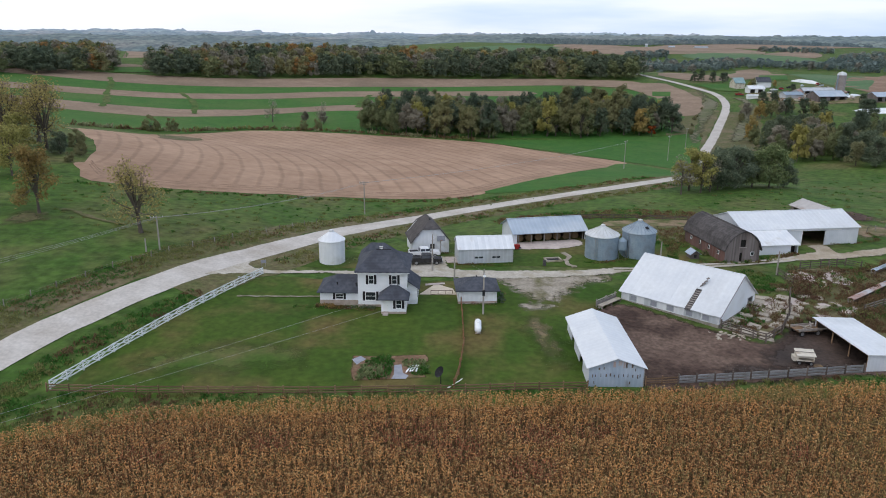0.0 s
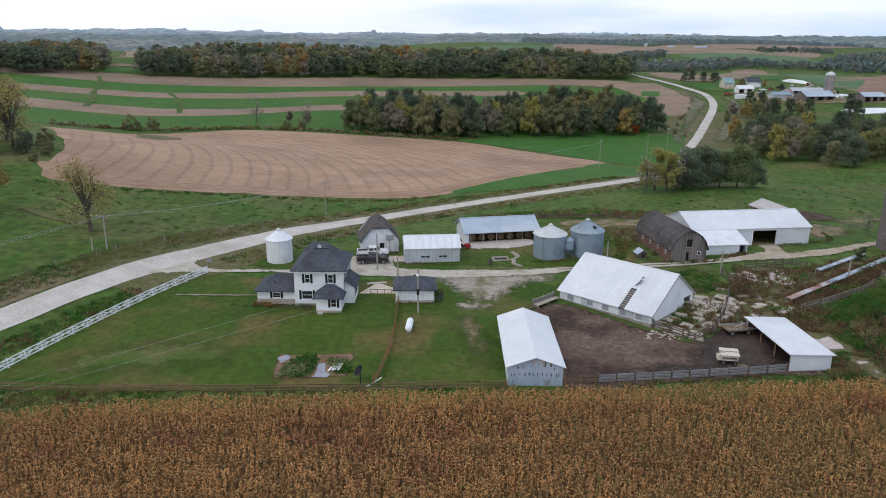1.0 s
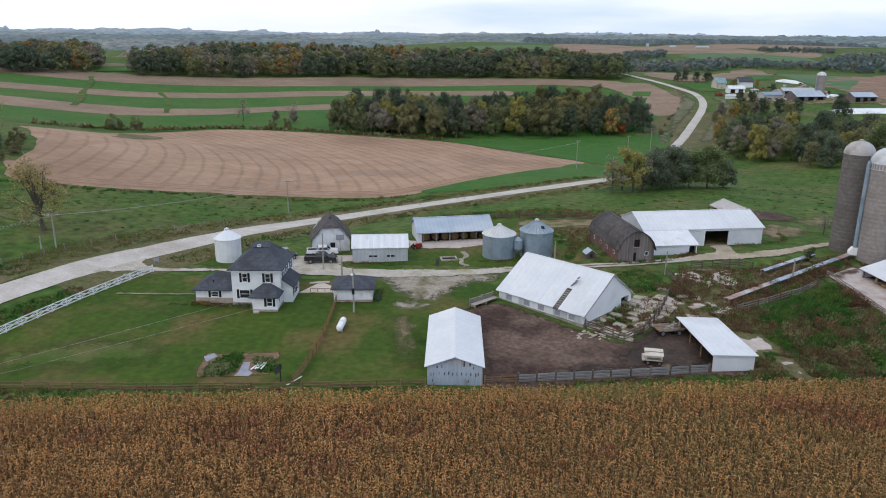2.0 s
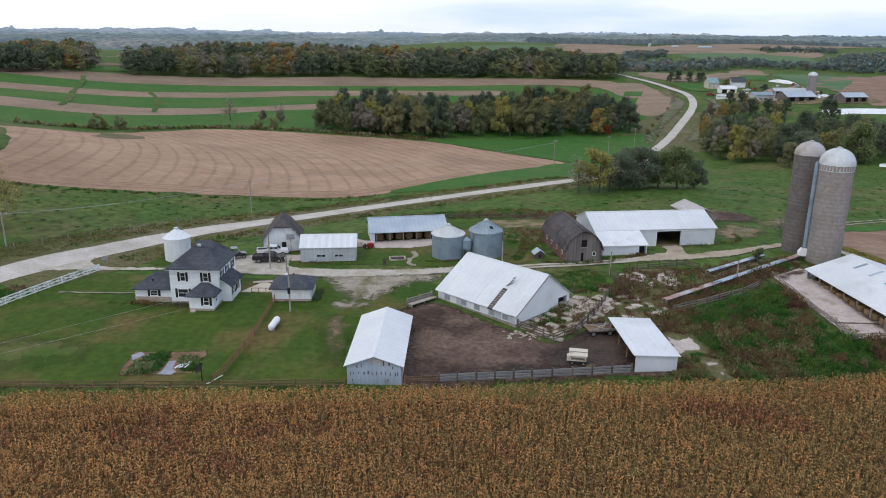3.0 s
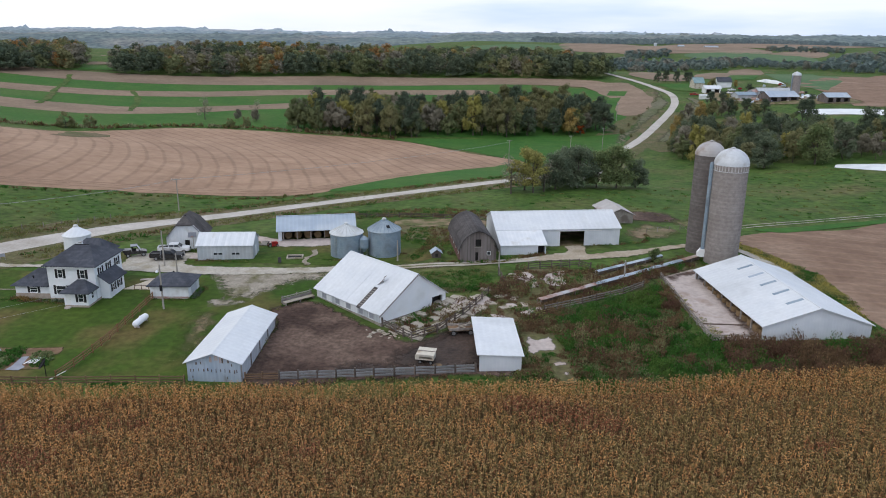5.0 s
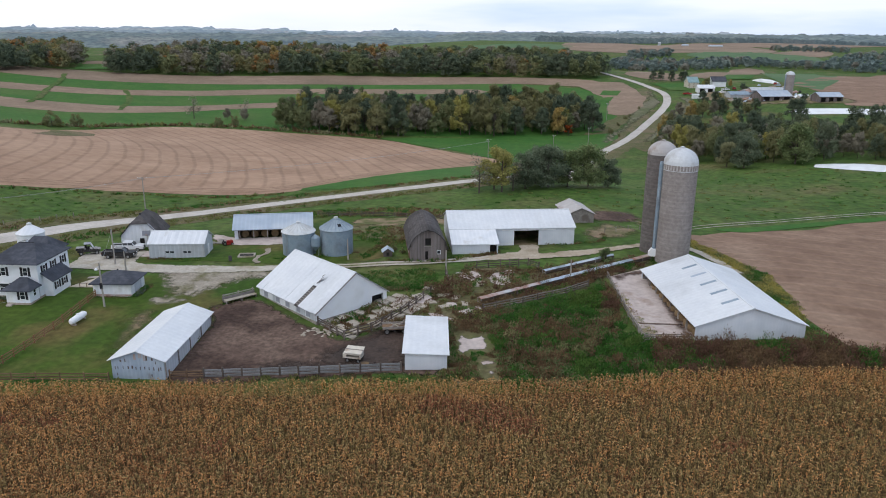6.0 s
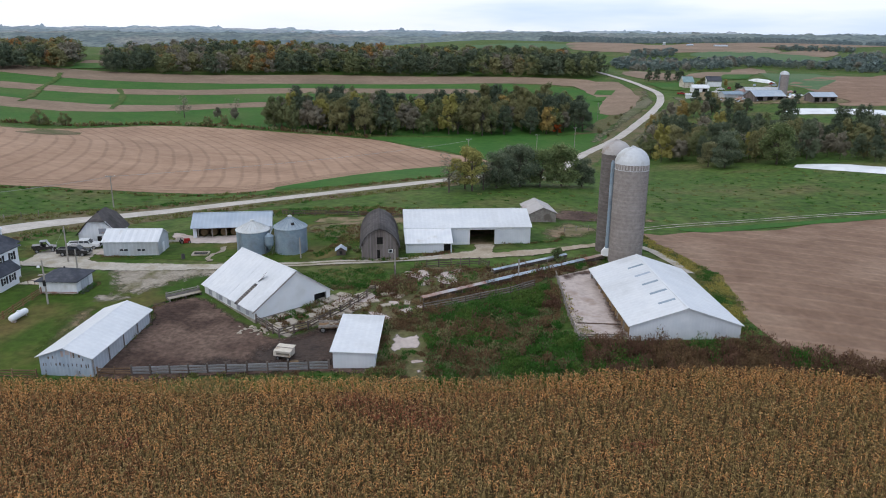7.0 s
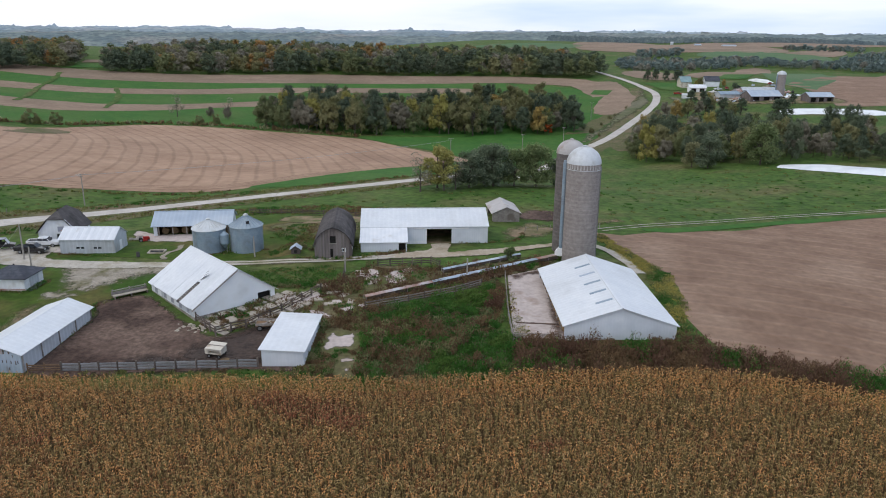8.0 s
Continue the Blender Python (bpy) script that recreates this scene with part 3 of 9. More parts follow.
patch("driveway", [(5, 117.5), (9.5, 111.5), (11.8, 106.5), (15.5, 104.2), (19, 106), (22.5, 111), (28, 114.5), (31, 119), (14, 119)], "worn", 2.0, .8, True, .6,
      "worn gravel patch with grass growing through", "driveway", soft=3.5)
patch("bare_patch", [(10.5, 104.5), (12, 101.5), (16.5, 102), (18.5, 104), (14, 105.2)], "worn", 2.2, .6, True, .4, "pale gravel spilled over the lawn", "dirt", soft=2)
TRACK = [(29.5, 120.4), (39.1, 120.9), (44.1, 122.2), (51.6, 123.4), (58.3, 125.0), (64, 126.8)]
for off in (-.62, .62):
    ribbon("farm_track", [(x - off * .15, y + off) for x, y in TRACK], .85, "drive", 2.8, 1.5, .18, "pale gravel wheel track past the old barn", "track", cols=3)
ribbon("track_middle", TRACK, 1.6, "ditch", 2.0, 1.5, .3, "dull worn grass between the wheel tracks", "track", cols=3)
patch("apron", [(60, 125.6), (63.9, 128.4), (69.6, 131.4), (69.3, 135.0), (73.7, 135.5), (73.6, 130.4), (77, 131.8), (84, 134.3), (93, 139), (97, 140.4), (98, 138.2), (92.2, 135.6), (82.8, 129.8), (75, 127.0), (68.8, 125.8), (63, 125.0)], "apron", 3.0, .8, True, .25, "sandy track widening before the machine shed", "apron", soft=.8)
ribbon("farm_track", [(96, 139.5), (101, 138.6), (103.6, 135), (105.6, 129), (107, 122)], 2.0, "drive", 2.8, 2, .2, "narrow pale track round the silos", "track")
patch("bare_patch", [(83, 140), (92, 143), (97, 150), (90, 157), (84, 150)], "bare", 1.6, 1.5, True, .6, "bare trodden dirt beside the long shed", "dirt", soft=4)
patch("bare_patch", [(40, 137), (52, 139), (54, 151), (40, 153), (33, 147)], "ditch", 1.6, 2, True, .6, "brown weedy ground behind the gambrel barn", "weeds", soft=3)
patch("alfalfa_field", [(113, 155.5), (126, 162), (140, 169.5), (155, 175.5), (172, 181), (190, 187), (190, 184.5), (172, 178), (155, 172), (140, 166), (128, 158.5), (118, 154)], "alfalfa", 1.9, 2, True, .3, "bright green grass strip beside the field track", "grass")
for off in (-.8, .8):
    ribbon("wheel_rut", [(104 - off * .5, 152.5 + off), (116 - off * .5, 160.5 + off), (127 - off * .4, 166.5 + off), (141 - off * .4, 173.8 + off), (155 - off * .3, 179.5 + off), (171 - off * .3, 184 + off), (190, 190 + off)],
           .38, "drive", 2.4, 2, .12, "pale wheel rut of the grassy field track", "track")
patch("verge", [(108, 352), (132, 395), (152, 440), (166, 470), (176, 500), (182, 530), (176, 540), (160, 480), (142, 440), (120, 395), (104, 352)], "ditch", 1.2, 6, True, 1, "rough brown grass along the far road", "verge")
patch("verge", [(134, 348), (158, 400), (178, 445), (190, 478), (197, 470), (184, 430), (164, 380), (142, 330)], "ditch", 1.2, 6, True, 1, "rough brown grass along the far road", "verge")
patch("barnyard", [(23.6, 78.8), (23.6, 95), (20.8, 101.5), (27.3, 105.6), (33, 101), (39.5, 95.2), (44.5, 92.2), (50, 98), (57, 98), (58, 82.6), (52, 82), (38, 80)], "mud", 1.8, 1.2, True, .25,
      "dark trampled mud of the cattle yard", "barnyard", soft=1.6)
patch("bare_patch", [(42, 82.6), (40, 87), (44, 92), (50, 97), (58, 97.5), (58, 83.5), (52, 82.6)], "manure", 3.0, .8, True, .3, "wet dark manure before the open shelter", "dirt", soft=4)
patch("bare_patch", [(36, 81.5), (33, 84), (38, 86.5), (44, 85), (43, 82)], "manure", 3.0, .8, True, .3, "wet dark spot in the cattle yard", "dirt", soft=3.5)
patch("weedy_lot", [(60, 84), (62, 104), (70, 121), (83, 119), (84, 94), (97, 92), (112, 93), (118, 89), (140, 86), (150, 80), (110, 80.5), (80, 79.5), (62, 80)], "weedsoil", 1.4, 2, True, .4,
      "overgrown weedy green and brown lot", "weeds", soft=2.5)
patch("weedy_lot", [(39, 95), (45, 92.5), (53, 98), (62, 98), (64, 104), (72, 116), (76, 121), (60, 122), (57, 110), (47, 106)], "ditch", 1.5, 1.5, True, .4, "brown weeds between the old concrete slabs", "weeds", soft=2.5)
patch("concrete_pad", [(84.2, 118), (90.5, 122.5), (92.2, 122), (92, 94), (85, 93.4), (84.6, 101)], "concrete", 2.2, 2, False, .1, "stained pale concrete feeding pad beside the open shed", "pad")
patch("ploughed_field", [(-132, 255), (-124, 285), (-114, 318), (-95, 352), (-66, 362), (-25, 357), (16, 346), (45, 318), (72, 290), (57, 264), (40, 238), (24, 217), (9.7, 199.5), (-1.3, 193.5),
      (-22, 188.5), (-41.5, 181), (-53.5, 173.5), (-67, 166), (-81, 163.5), (-88, 173), (-100, 206), (-118, 235)], "soil", 1, 6, True, .7, "pinkish-brown tilled field with curved machine tracks", "field")
HEADLAND = [(-90, 182), (-80, 169.5), (-67, 171.5), (-54, 179), (-42, 186.5), (-22.5, 194), (-3, 199), (7, 205), (20, 221), (36, 241.5)]
ribbon("headland", HEADLAND, 7.5, "headland", 1.6, 3, .5, "turned headland along the tilled field's lower edge", "field")
for off_ in (-2.2, .6, 2.6):
    ribbon("machine_track", [(x - off_ * .35, y + off_) for x, y in HEADLAND], .35, "soil_right", 2.2, 2, .12, "machine track along the field's edge", "track", cols=3)
patch("grass_islet", [(-119, 302), (-107, 307), (-99, 297), (-97, 268), (-103, 262), (-110, 280)], "ditch", 1.8, 4, True, .8, "rough grassy island in the tilled field", "grass")
patch("ploughed_field", [(102, 150), (108, 149), (121, 157), (134, 160), (150, 170.5), (166, 178), (190, 186), (230, 190), (260, 150), (240, 92), (160, 82.5), (132, 86.5), (116, 89.5), (110.8, 97), (110.8, 108), (111.5, 121), (106, 138)],
      "soil_right", 1, 4, True, .4, "brown tilled field beside the open shed", "field")
# contour strips beyond the first field: stubble and alfalfa in turn
patch("alfalfa_field", [(-330, 330), (-170, 300), (-118, 322), (-90, 362), (-20, 366), (60, 368), (130, 400), (150, 470), (140, 545), (60, 590), (-90, 592), (-240, 530), (-340, 500)], "alfalfa", 1, 14, True, 1,
      "deep green alfalfa strips on the far slope", "field")


def strip(x_list, lo, hi, name, label):
    patch(name, [(x, a) for x, a in zip(x_list, lo)] + [(x, b) for x, b in zip(x_list[::-1], hi[::-1])], "stubble", 1.8, 14, True, 1, label, "field")


strip([-330, -230, -160, -72, 20, 90, 150], [505, 494, 515, 556, 575, 583, 560], [545, 545, 566, 606, 616, 618, 600], "stubble_strip", "pale brown stubble strip on the contour")
strip([-330, -203, -140, -74, 0, 60], [415, 430, 460, 503, 525, 530], [440, 457, 487, 530, 548, 552], "stubble_strip", "pale brown stubble strip on the contour")
strip([-330, -170, -120, -66, -20], [350, 362, 395, 445, 455], [380, 398, 424, 468, 475], "stubble_strip", "pale brown stubble strip on the contour")
patch("ploughed_field", [(160, 586), (171, 581), (173, 532), (171, 496), (161, 463), (150, 445), (139, 449), (146, 496), (140, 537), (136, 580)], "stubble", 2.4, 8, True, 1, "pale brown stubble along the road", "field")
patch("alfalfa_field", [(14, 352), (47, 322), (76, 290), (90, 270), (104, 300), (122, 350), (136, 392), (122, 388), (80, 374), (45, 360)], "alfalfa", 1.6, 6, True, .6, "bright green hay strip below the grove", "field")
patch("alfalfa_field", [(11, 201), (24, 219), (42, 240), (58, 264), (70, 285), (84, 262), (76, 234), (60, 217), (44, 209), (27, 203)], "alfalfa", 1.6, 4, True, .6, "bright green hay strip beside the road", "field")

patch("bare_patch", [(-84, 134), (-80.6, 139), (-75, 136), (-76, 129.5), (-82, 128)], "ditch", 1.6, .9, True, .4, "brown fallen leaves under the rusty tree", "dirt", soft=4.5)
ribbon("gully", [(-76.3, 139.5), (-74.5, 140.2), (-70.4, 137.6), (-65.3, 135.7), (-61.6, 134.7)], 1.1, "ditch", 2.2, 1, .4, "shallow brown gully in the pasture", "gully")
# worn and dry spots in the lawn and pasture, bare concrete among the weeds
for pts in ([(-42, 85.5), (-37, 90), (-26.3, 92.6), (-17.2, 89.7), (-17.4, 83), (-26.8, 81), (-37, 80.5)], [(9, 97), (14, 99), (17, 94), (18, 86), (16, 81), (12, 84), (11, 90)],
            [(-26, 128), (-14, 130), (-12, 124.5), (-22, 123.5)], [(48, 128), (58, 129.5), (62, 134), (50, 134)]):
    patch("worn_lawn", pts, "dry_lawn", 1.5, .9, True, .3, "worn yellow-brown spot in the lawn", "grass", soft=5.5)
for pts in ([(11, 100), (14.5, 101), (15.5, 95), (16.5, 88), (13.5, 86), (11.5, 92)], [(99, 150), (104, 156), (112, 163), (106, 166), (96, 160)], [(34, 118), (42, 119), (52, 122), (60, 124), (52, 126), (40, 124)]):
    patch("bare_patch", pts, "bare", 1.9, .8, True, .3, "thin trodden ground in the grass", "dirt", soft=4)
for pts in ([(58.2, 118.6), (62.3, 119.4), (63, 115.1), (62.9, 111.9), (60.8, 111.5), (60.4, 115), (58.4, 114.9)], [(63.5, 117.6), (67.8, 120.6), (68.4, 116.2), (66.8, 112.4), (64.2, 113)],
            [(48.3, 105.5), (49.8, 107.8), (54, 108.4), (55.8, 106.4), (55.3, 104.5), (50.4, 102.4)], [(56.6, 104.2), (58, 105.8), (59.5, 104.5), (58.1, 102.9)],
            [(58.6, 101.8), (60.6, 103.6), (62.7, 104.6), (62.9, 102.4), (60.4, 100.7)], [(54.2, 101.4), (56.1, 101.4), (58.7, 99.4), (58.3, 97.9), (55, 99.6)]):
    patch("concrete_remnant", pts, "concrete", 2.6, .4, True, .3, "bare pale concrete remnant among weeds", "concrete", soft=1.0)
patch("weedy_lot", [(52, 96), (62, 95), (66, 104), (78, 112), (90, 122), (94, 130), (86, 129), (74, 121), (66, 121), (58, 119.5), (55, 110)], "ditch", 1.7, 1.2, True, .4, "brown weedy ground round the feed bunks", "weeds", soft=2.2)
patch("bare_patch", [(85, 160), (87, 166), (92, 170.5), (99, 168), (98, 158.5), (91, 157)], "mud", 1.9, 1.0, True, .4, "dark trampled ground beside the small shed", "dirt", soft=3)
patch("bare_patch", [(90.2, 94), (90.4, 122), (92.3, 122), (92.3, 94)], "mud", 2.9, .5, True, .2, "dark manure along the open shed", "dirt", soft=1.6)
patch("bare_patch", [(34, 153), (41, 149.5), (50, 150.5), (58, 149), (57, 156), (46, 158.5), (36, 158)], "bare", 1.9, 1.2, True, .4, "orange-brown bare strip behind the bins", "dirt", soft=1.5)
patch("bare_patch", [(84.4, 117.6), (87.4, 120.6), (91, 122.3), (90.4, 119), (87.6, 118), (86, 115.4)], "mud", 3.2, .5, True, .3, "dark manure and weeds over the pad", "dirt", soft=1.6)
patch("bare_patch", [(85.2, 99.2), (92, 98.6), (92, 98.0), (85.2, 98.5)], "mud", 3.2, .4, False, .1, "dark joint across the concrete pad", "dirt", soft=.25)
patch("apron", [(7, 142), (9, 137.5), (13.5, 133), (25, 134), (27, 141), (14, 140), (9, 143)], "concrete", 2.2, .8, True, .2, "stained pale ground before the hay shed", "apron", soft=1.4)
ribbon("path", [(22, 131), (23, 128), (21.8, 125), (22.8, 121.5)], 1.0, "worn", 2.5, .8, .3, "worn pale path across the yard grass", "path")
for line in ([(-234, 517), (-218, 482), (-203, 442), (-188, 407), (-180, 384)], [(-169, 471), (-158, 452), (-148, 432), (-135, 393)], [(-53, 518), (-56, 491), (-56, 461)]):
    ribbon("waterway", line, 3.4, "pasture", 3.2, 6, .8, "grassed waterway crossing the contour strips", "grass")


# ---- buildings ----
def hip(bm, x0, x1, y0, y1, ze, zr, rx0, rx1, ry, t=.14):
    """A hipped roof: eaves rectangle, ridge from (rx0, ry) to (rx1, ry), with a fascia of depth t."""
    lo = [bm.verts.new((x, y, ze - t)) for x, y in ((x0, y0), (x1, y0), (x1, y1), (x0, y1))]
    e = [bm.verts.new((x, y, ze)) for x, y in ((x0, y0), (x1, y0), (x1, y1), (x0, y1))]
    a, b = bm.verts.new((rx0, ry, zr)), bm.verts.new((rx1, ry, zr))
    for f in ((e[0], e[1], b, a), (e[1], e[2], b), (e[2], e[3], a, b), (e[3], e[0], a), tuple(lo[::-1])):
        bm.faces.new(f)
    for i in range(4):
        j = (i + 1) % 4
        bm.faces.new((lo[i], lo[j], e[j], e[i]))
    return bm


def four_walls(bm, x0, x1, y0, y1, z0, z1, t=.18, front=(), back=(), left=(), right=()):
    """Four walls with thickness; openings run along each wall from its own start."""
    if front is not None:
        wall_cells(bm, x1 - x0, z1 - z0, t, front, pose(x0, y0, z0))
    if back is not None:
        wall_cells(bm, x1 - x0, z1 - z0, t, back, pose(x0, y1 - t, z0))
    if left is not None:
        wall_cells(bm, y1 - y0 - 2 * t, z1 - z0, t, left, pose(x0 + t, y0 + t, z0, 0, 0, 90))
    if right is not None:
        wall_cells(bm, y1 - y0 - 2 * t, z1 - z0, t, right, pose(x1, y0 + t, z0, 0, 0, 90))
    return bm


SIDE_R = lambda x: pose(x, 0, 0, 0, 0, 90)


def farmhouse():
    h = thing("farmhouse", -9.4, 107.5, None, 0, "white two-storey farmhouse with charcoal hipped roofs and black shutters", "house")
    h.scale = (.84, 1, 1)
    part("foundation", B(-4.45, 4.5, -4.35, 4.4, -.6, .32), M["brick"], h, "tan stone foundation")
    part("wall", four_walls(bmesh.new(), -4.4, 4.45, -4.3, 4.35, .32, 5.58), M["siding"], h, "white lap siding")
    part("roof", hip(bmesh.new(), -4.95, 5.0, -4.85, 4.9, 5.65, 7.75, -1.6, 1.4, .1), M["shingle"], h, "charcoal shingled hipped roof")
    part("fascia", B(-4.9, 4.95, -4.9, 4.95, 5.47, 5.505), M["white_paint"], h)
    ch = part("chimney", B(-.9, -.35, .2, .75, 7.3, 8.0), M["white_paint"], h, "low white roof vent box")
    part("cap", B(-.95, -.3, .15, .8, 8.0, 8.07), M["rim"], ch)
    part("ridge_vent", B(-1.5, 1.3, .0, .2, 7.72, 7.8), M["black"], h, "dark ridge vent")
    for a, b, z0, z1 in ((-2.35, -1.65, 3.6, 4.95), (1.8, 2.5, 3.6, 4.95)):
        window(h, a - .12, b + .12, z0, z1, -4.3)
    window(h, -3.1, -1.2, 1.0, 2.35, -4.3)
    for a in (-2.9, -.4, 2.4):
        window(h, a, a + .75, 3.6, 4.9, -4.45, SIDE_R(0))
    # single-storey wing on the west side
    part("wing_foundation", B(-11.45, -4.47, -3.65, 2.2, -.6, .75), M["brick"], h, "tan stone wing foundation")
    part("wing_wall", four_walls(bmesh.new(), -11.4, -4.42, -3.6, 2.15, .75, 2.05), M["siding"], h)
    b = bmesh.new()
    hip(b, -11.9, -4.43, -4.1, 2.7, 2.12, 3.95, -8.6, -4.43, -.7)
    part("wing_roof", b, M["shingle"], h, "charcoal shingled wing roof")
    window(h, -8.6, -7.2, .9, 1.75, -3.6)
    for x, y in ((-8.4, -2.6), (-6.0, -1.9), (-4.9, -2.9)):
        part("roof_vent", lathe(bmesh.new(), [(.09, 2.3), (.09, 3.15), (.15, 3.17), (.12, 3.3)], 10, pose(x, y, 0)), M["black"], h, "dark roof vent")
    # enclosed entrance porch
    part("porch_foundation", B(-.02, 4.42, -7.0, -4.37, -.6, .22), M["brick"], h)
    part("porch_wall", four_walls(bmesh.new(), .0, 4.4, -6.97, -4.32, .22, 2.2, back=None, front=[(.35, 1.2, 0, 1.9)]), M["siding"], h, "white porch siding")
    door = part("porch_door", B(.36, 1.19, -6.93, -6.87, .23, 2.1), M["white_paint"], h, "white panelled porch door")
    part("door_handle", B(1.04, 1.1, -6.97, -6.93, 1.1, 1.2), M["rim"], door)
    part("porch_step", B(.3, 1.25, -7.7, -7.02, -.35, .1), M["concrete"], h, "concrete porch step")
    b = bmesh.new()
    hip(b, -.55, 4.95, -7.5, -4.31, 2.28, 3.65, 1.5, 2.9, -4.9)
    part("porch_roof", b, M["shingle"], h, "charcoal shingled porch roof")
    window(h, 2.6, 3.6, .75, 2.0, -6.97)
    window(h, -6.0, -5.3, .95, 2.0, -4.4, SIDE_R(0), shutters=False)
    # shallow side addition on the east
    part("side_wall", four_walls(bmesh.new(), 4.47, 6.2, -3.2, 1.6, -.3, 2.55, left=None), M["siding"], h, "white side porch walls")
    b = bmesh.new()
    vs = [(4.46, -3.7, 3.95), (6.65, -3.7, 2.62), (6.65, 2.1, 2.62), (4.46, 2.1, 3.95)]
    top = [b.verts.new(v) for v in vs]
    bot = [b.verts.new((x, y, z - .14)) for x, y, z in vs]
    b.faces.new(top)
    b.faces.new(bot[::-1])
    for i in range(4):
        b.faces.new((bot[i], bot[(i + 1) % 4], top[(i + 1) % 4], top[i]))
    part("side_roof", b, M["shingle"], h, "charcoal shingled lean-to roof")
    part("gable_fill", prism(bmesh.new(), [(4.47, 2.55), (6.2, 2.55), (4.47, 3.8)], -3.2, -3.05), M["siding"], h)
    for y in (-2.3, -.3):
        window(h, y, y + .7, 1.0, 2.1, -6.2, SIDE_R(0))
    # rear wing
    part("rear_wall", four_walls(bmesh.new(), -4.9, 1.2, 4.37, 8.4, -.3, 4.9, front=None), M["siding"], h)
    part("rear_roof", hip(bmesh.new(), -5.5, 1.7, 3.6, 8.9, 5.0, 7.1, -3.2, -.6, 6.2), M["shingle"], h, "charcoal rear roof")
    return h


def small_garage():
    g = thing("garage", 4.9, 107.3, None, 3, "small weathered white garage with a dark hipped roof", "garage")
    part("foundation", B(-3.0, 3.0, -2.75, 2.6, -.6, .12), M["concrete"], g)
    part("wall", four_walls(bmesh.new(), -2.95, 2.95, -2.7, 2.55, .12, 2.05, right=[(1.2, 3.9, 0, 1.75)]), M["weathered_metal"], g, "chalky white board walls")
    part("garage_door", B(2.82, 2.88, -1.3, 1.35, .13, 1.86), M["grey_metal"], g, "grey overhead door")
    part("roof", hip(bmesh.new(), -3.4, 3.4, -3.15, 3.0, 2.12, 3.45, -.6, .6, -.05), M["shingle"], g, "charcoal shingled roof")
    part("finial", B(-.1, .1, -.15, .05, 3.44, 3.62), M["black"], g)
    part("base_board", B(-2.97, 2.97, -2.74, -2.71, .0, .3), M["rust"], g, "brown stained base board")


def round_bin(name, x, y, r, wall_h, rise, wall_mat, roof_mat, label, ribs=0, rings=6, n=40):
    b = thing(name, x, y, None, 0, label, "grain bin", "steel farm bins")
    prof = []
    for i in range(rings):
        z0, z1 = wall_h * i / rings, wall_h * (i + 1) / rings
        prof += [(r, z0), (r, z1 - .05), (r + .014, z1 - .04), (r + .014, z1)]
    part("wall", lathe(bmesh.new(), [(r, -.5)] + prof[1:], n), M[wall_mat], b, "ringed corrugated steel wall")
    part("roof", lathe(bmesh.new(), [(r + .16, wall_h - .06), (r + .16, wall_h + .02), (.45, wall_h + rise - .12), (.45, wall_h + rise - .05)], n), M[roof_mat], b, "conical steel roof")
    cap = part("cap", lathe(bmesh.new(), [(.38, wall_h + rise - .06), (.42, wall_h + rise + .2), (.1, wall_h + rise + .34)], 16), M["bin_roof"], b, "peak cap")
    if ribs:
        z0, z1, q = wall_h + .03, wall_h + rise - .11, bmesh.new()
        v = [q.verts.new(c) for c in ((r + .17, -.05, z0), (r + .17, .05, z0), (.45, .03, z1), (.45, -.03, z1), (r + .15, 0, z0 + .10), (.45, 0, z1 + .07))]
        for f in ((0, 4, 5, 3), (4, 1, 2, 5), (0, 1, 4), (3, 5, 2)):
            q.faces.new([v[k] for k in f])
        bmesh.ops.recalc_face_normals(q, faces=q.faces)
        me = mesh_of("rib", q, M["bin_roof" if roof_mat == "bin_roof" else "galv"])
        for i in range(ribs):
            part("rib", me, None, b, m=pose(0, 0, 0, 0, 0, 360 * (i + .5) / ribs))
    return b


def bin_ladder(b, r, h, ang):
    m = pose(0, 0, 0, 0, 0, ang)
    lad = part("ladder", B(r + .12, r + .16, -.22, -.18, .4, h + .1, m=m), M["rim"], b)
    part("stile", B(r + .12, r + .16, .18, .22, .4, h + .1, m=m), M["rim"], lad)
    me = mesh_of("rung", B(r + .12, r + .15, -.18, .18, 0, .03), M["rim"])
    for i in range(int(h / .4)):
        part("rung", me, None, lad, m=m @ pose(0, 0, .6 + .4 * i))


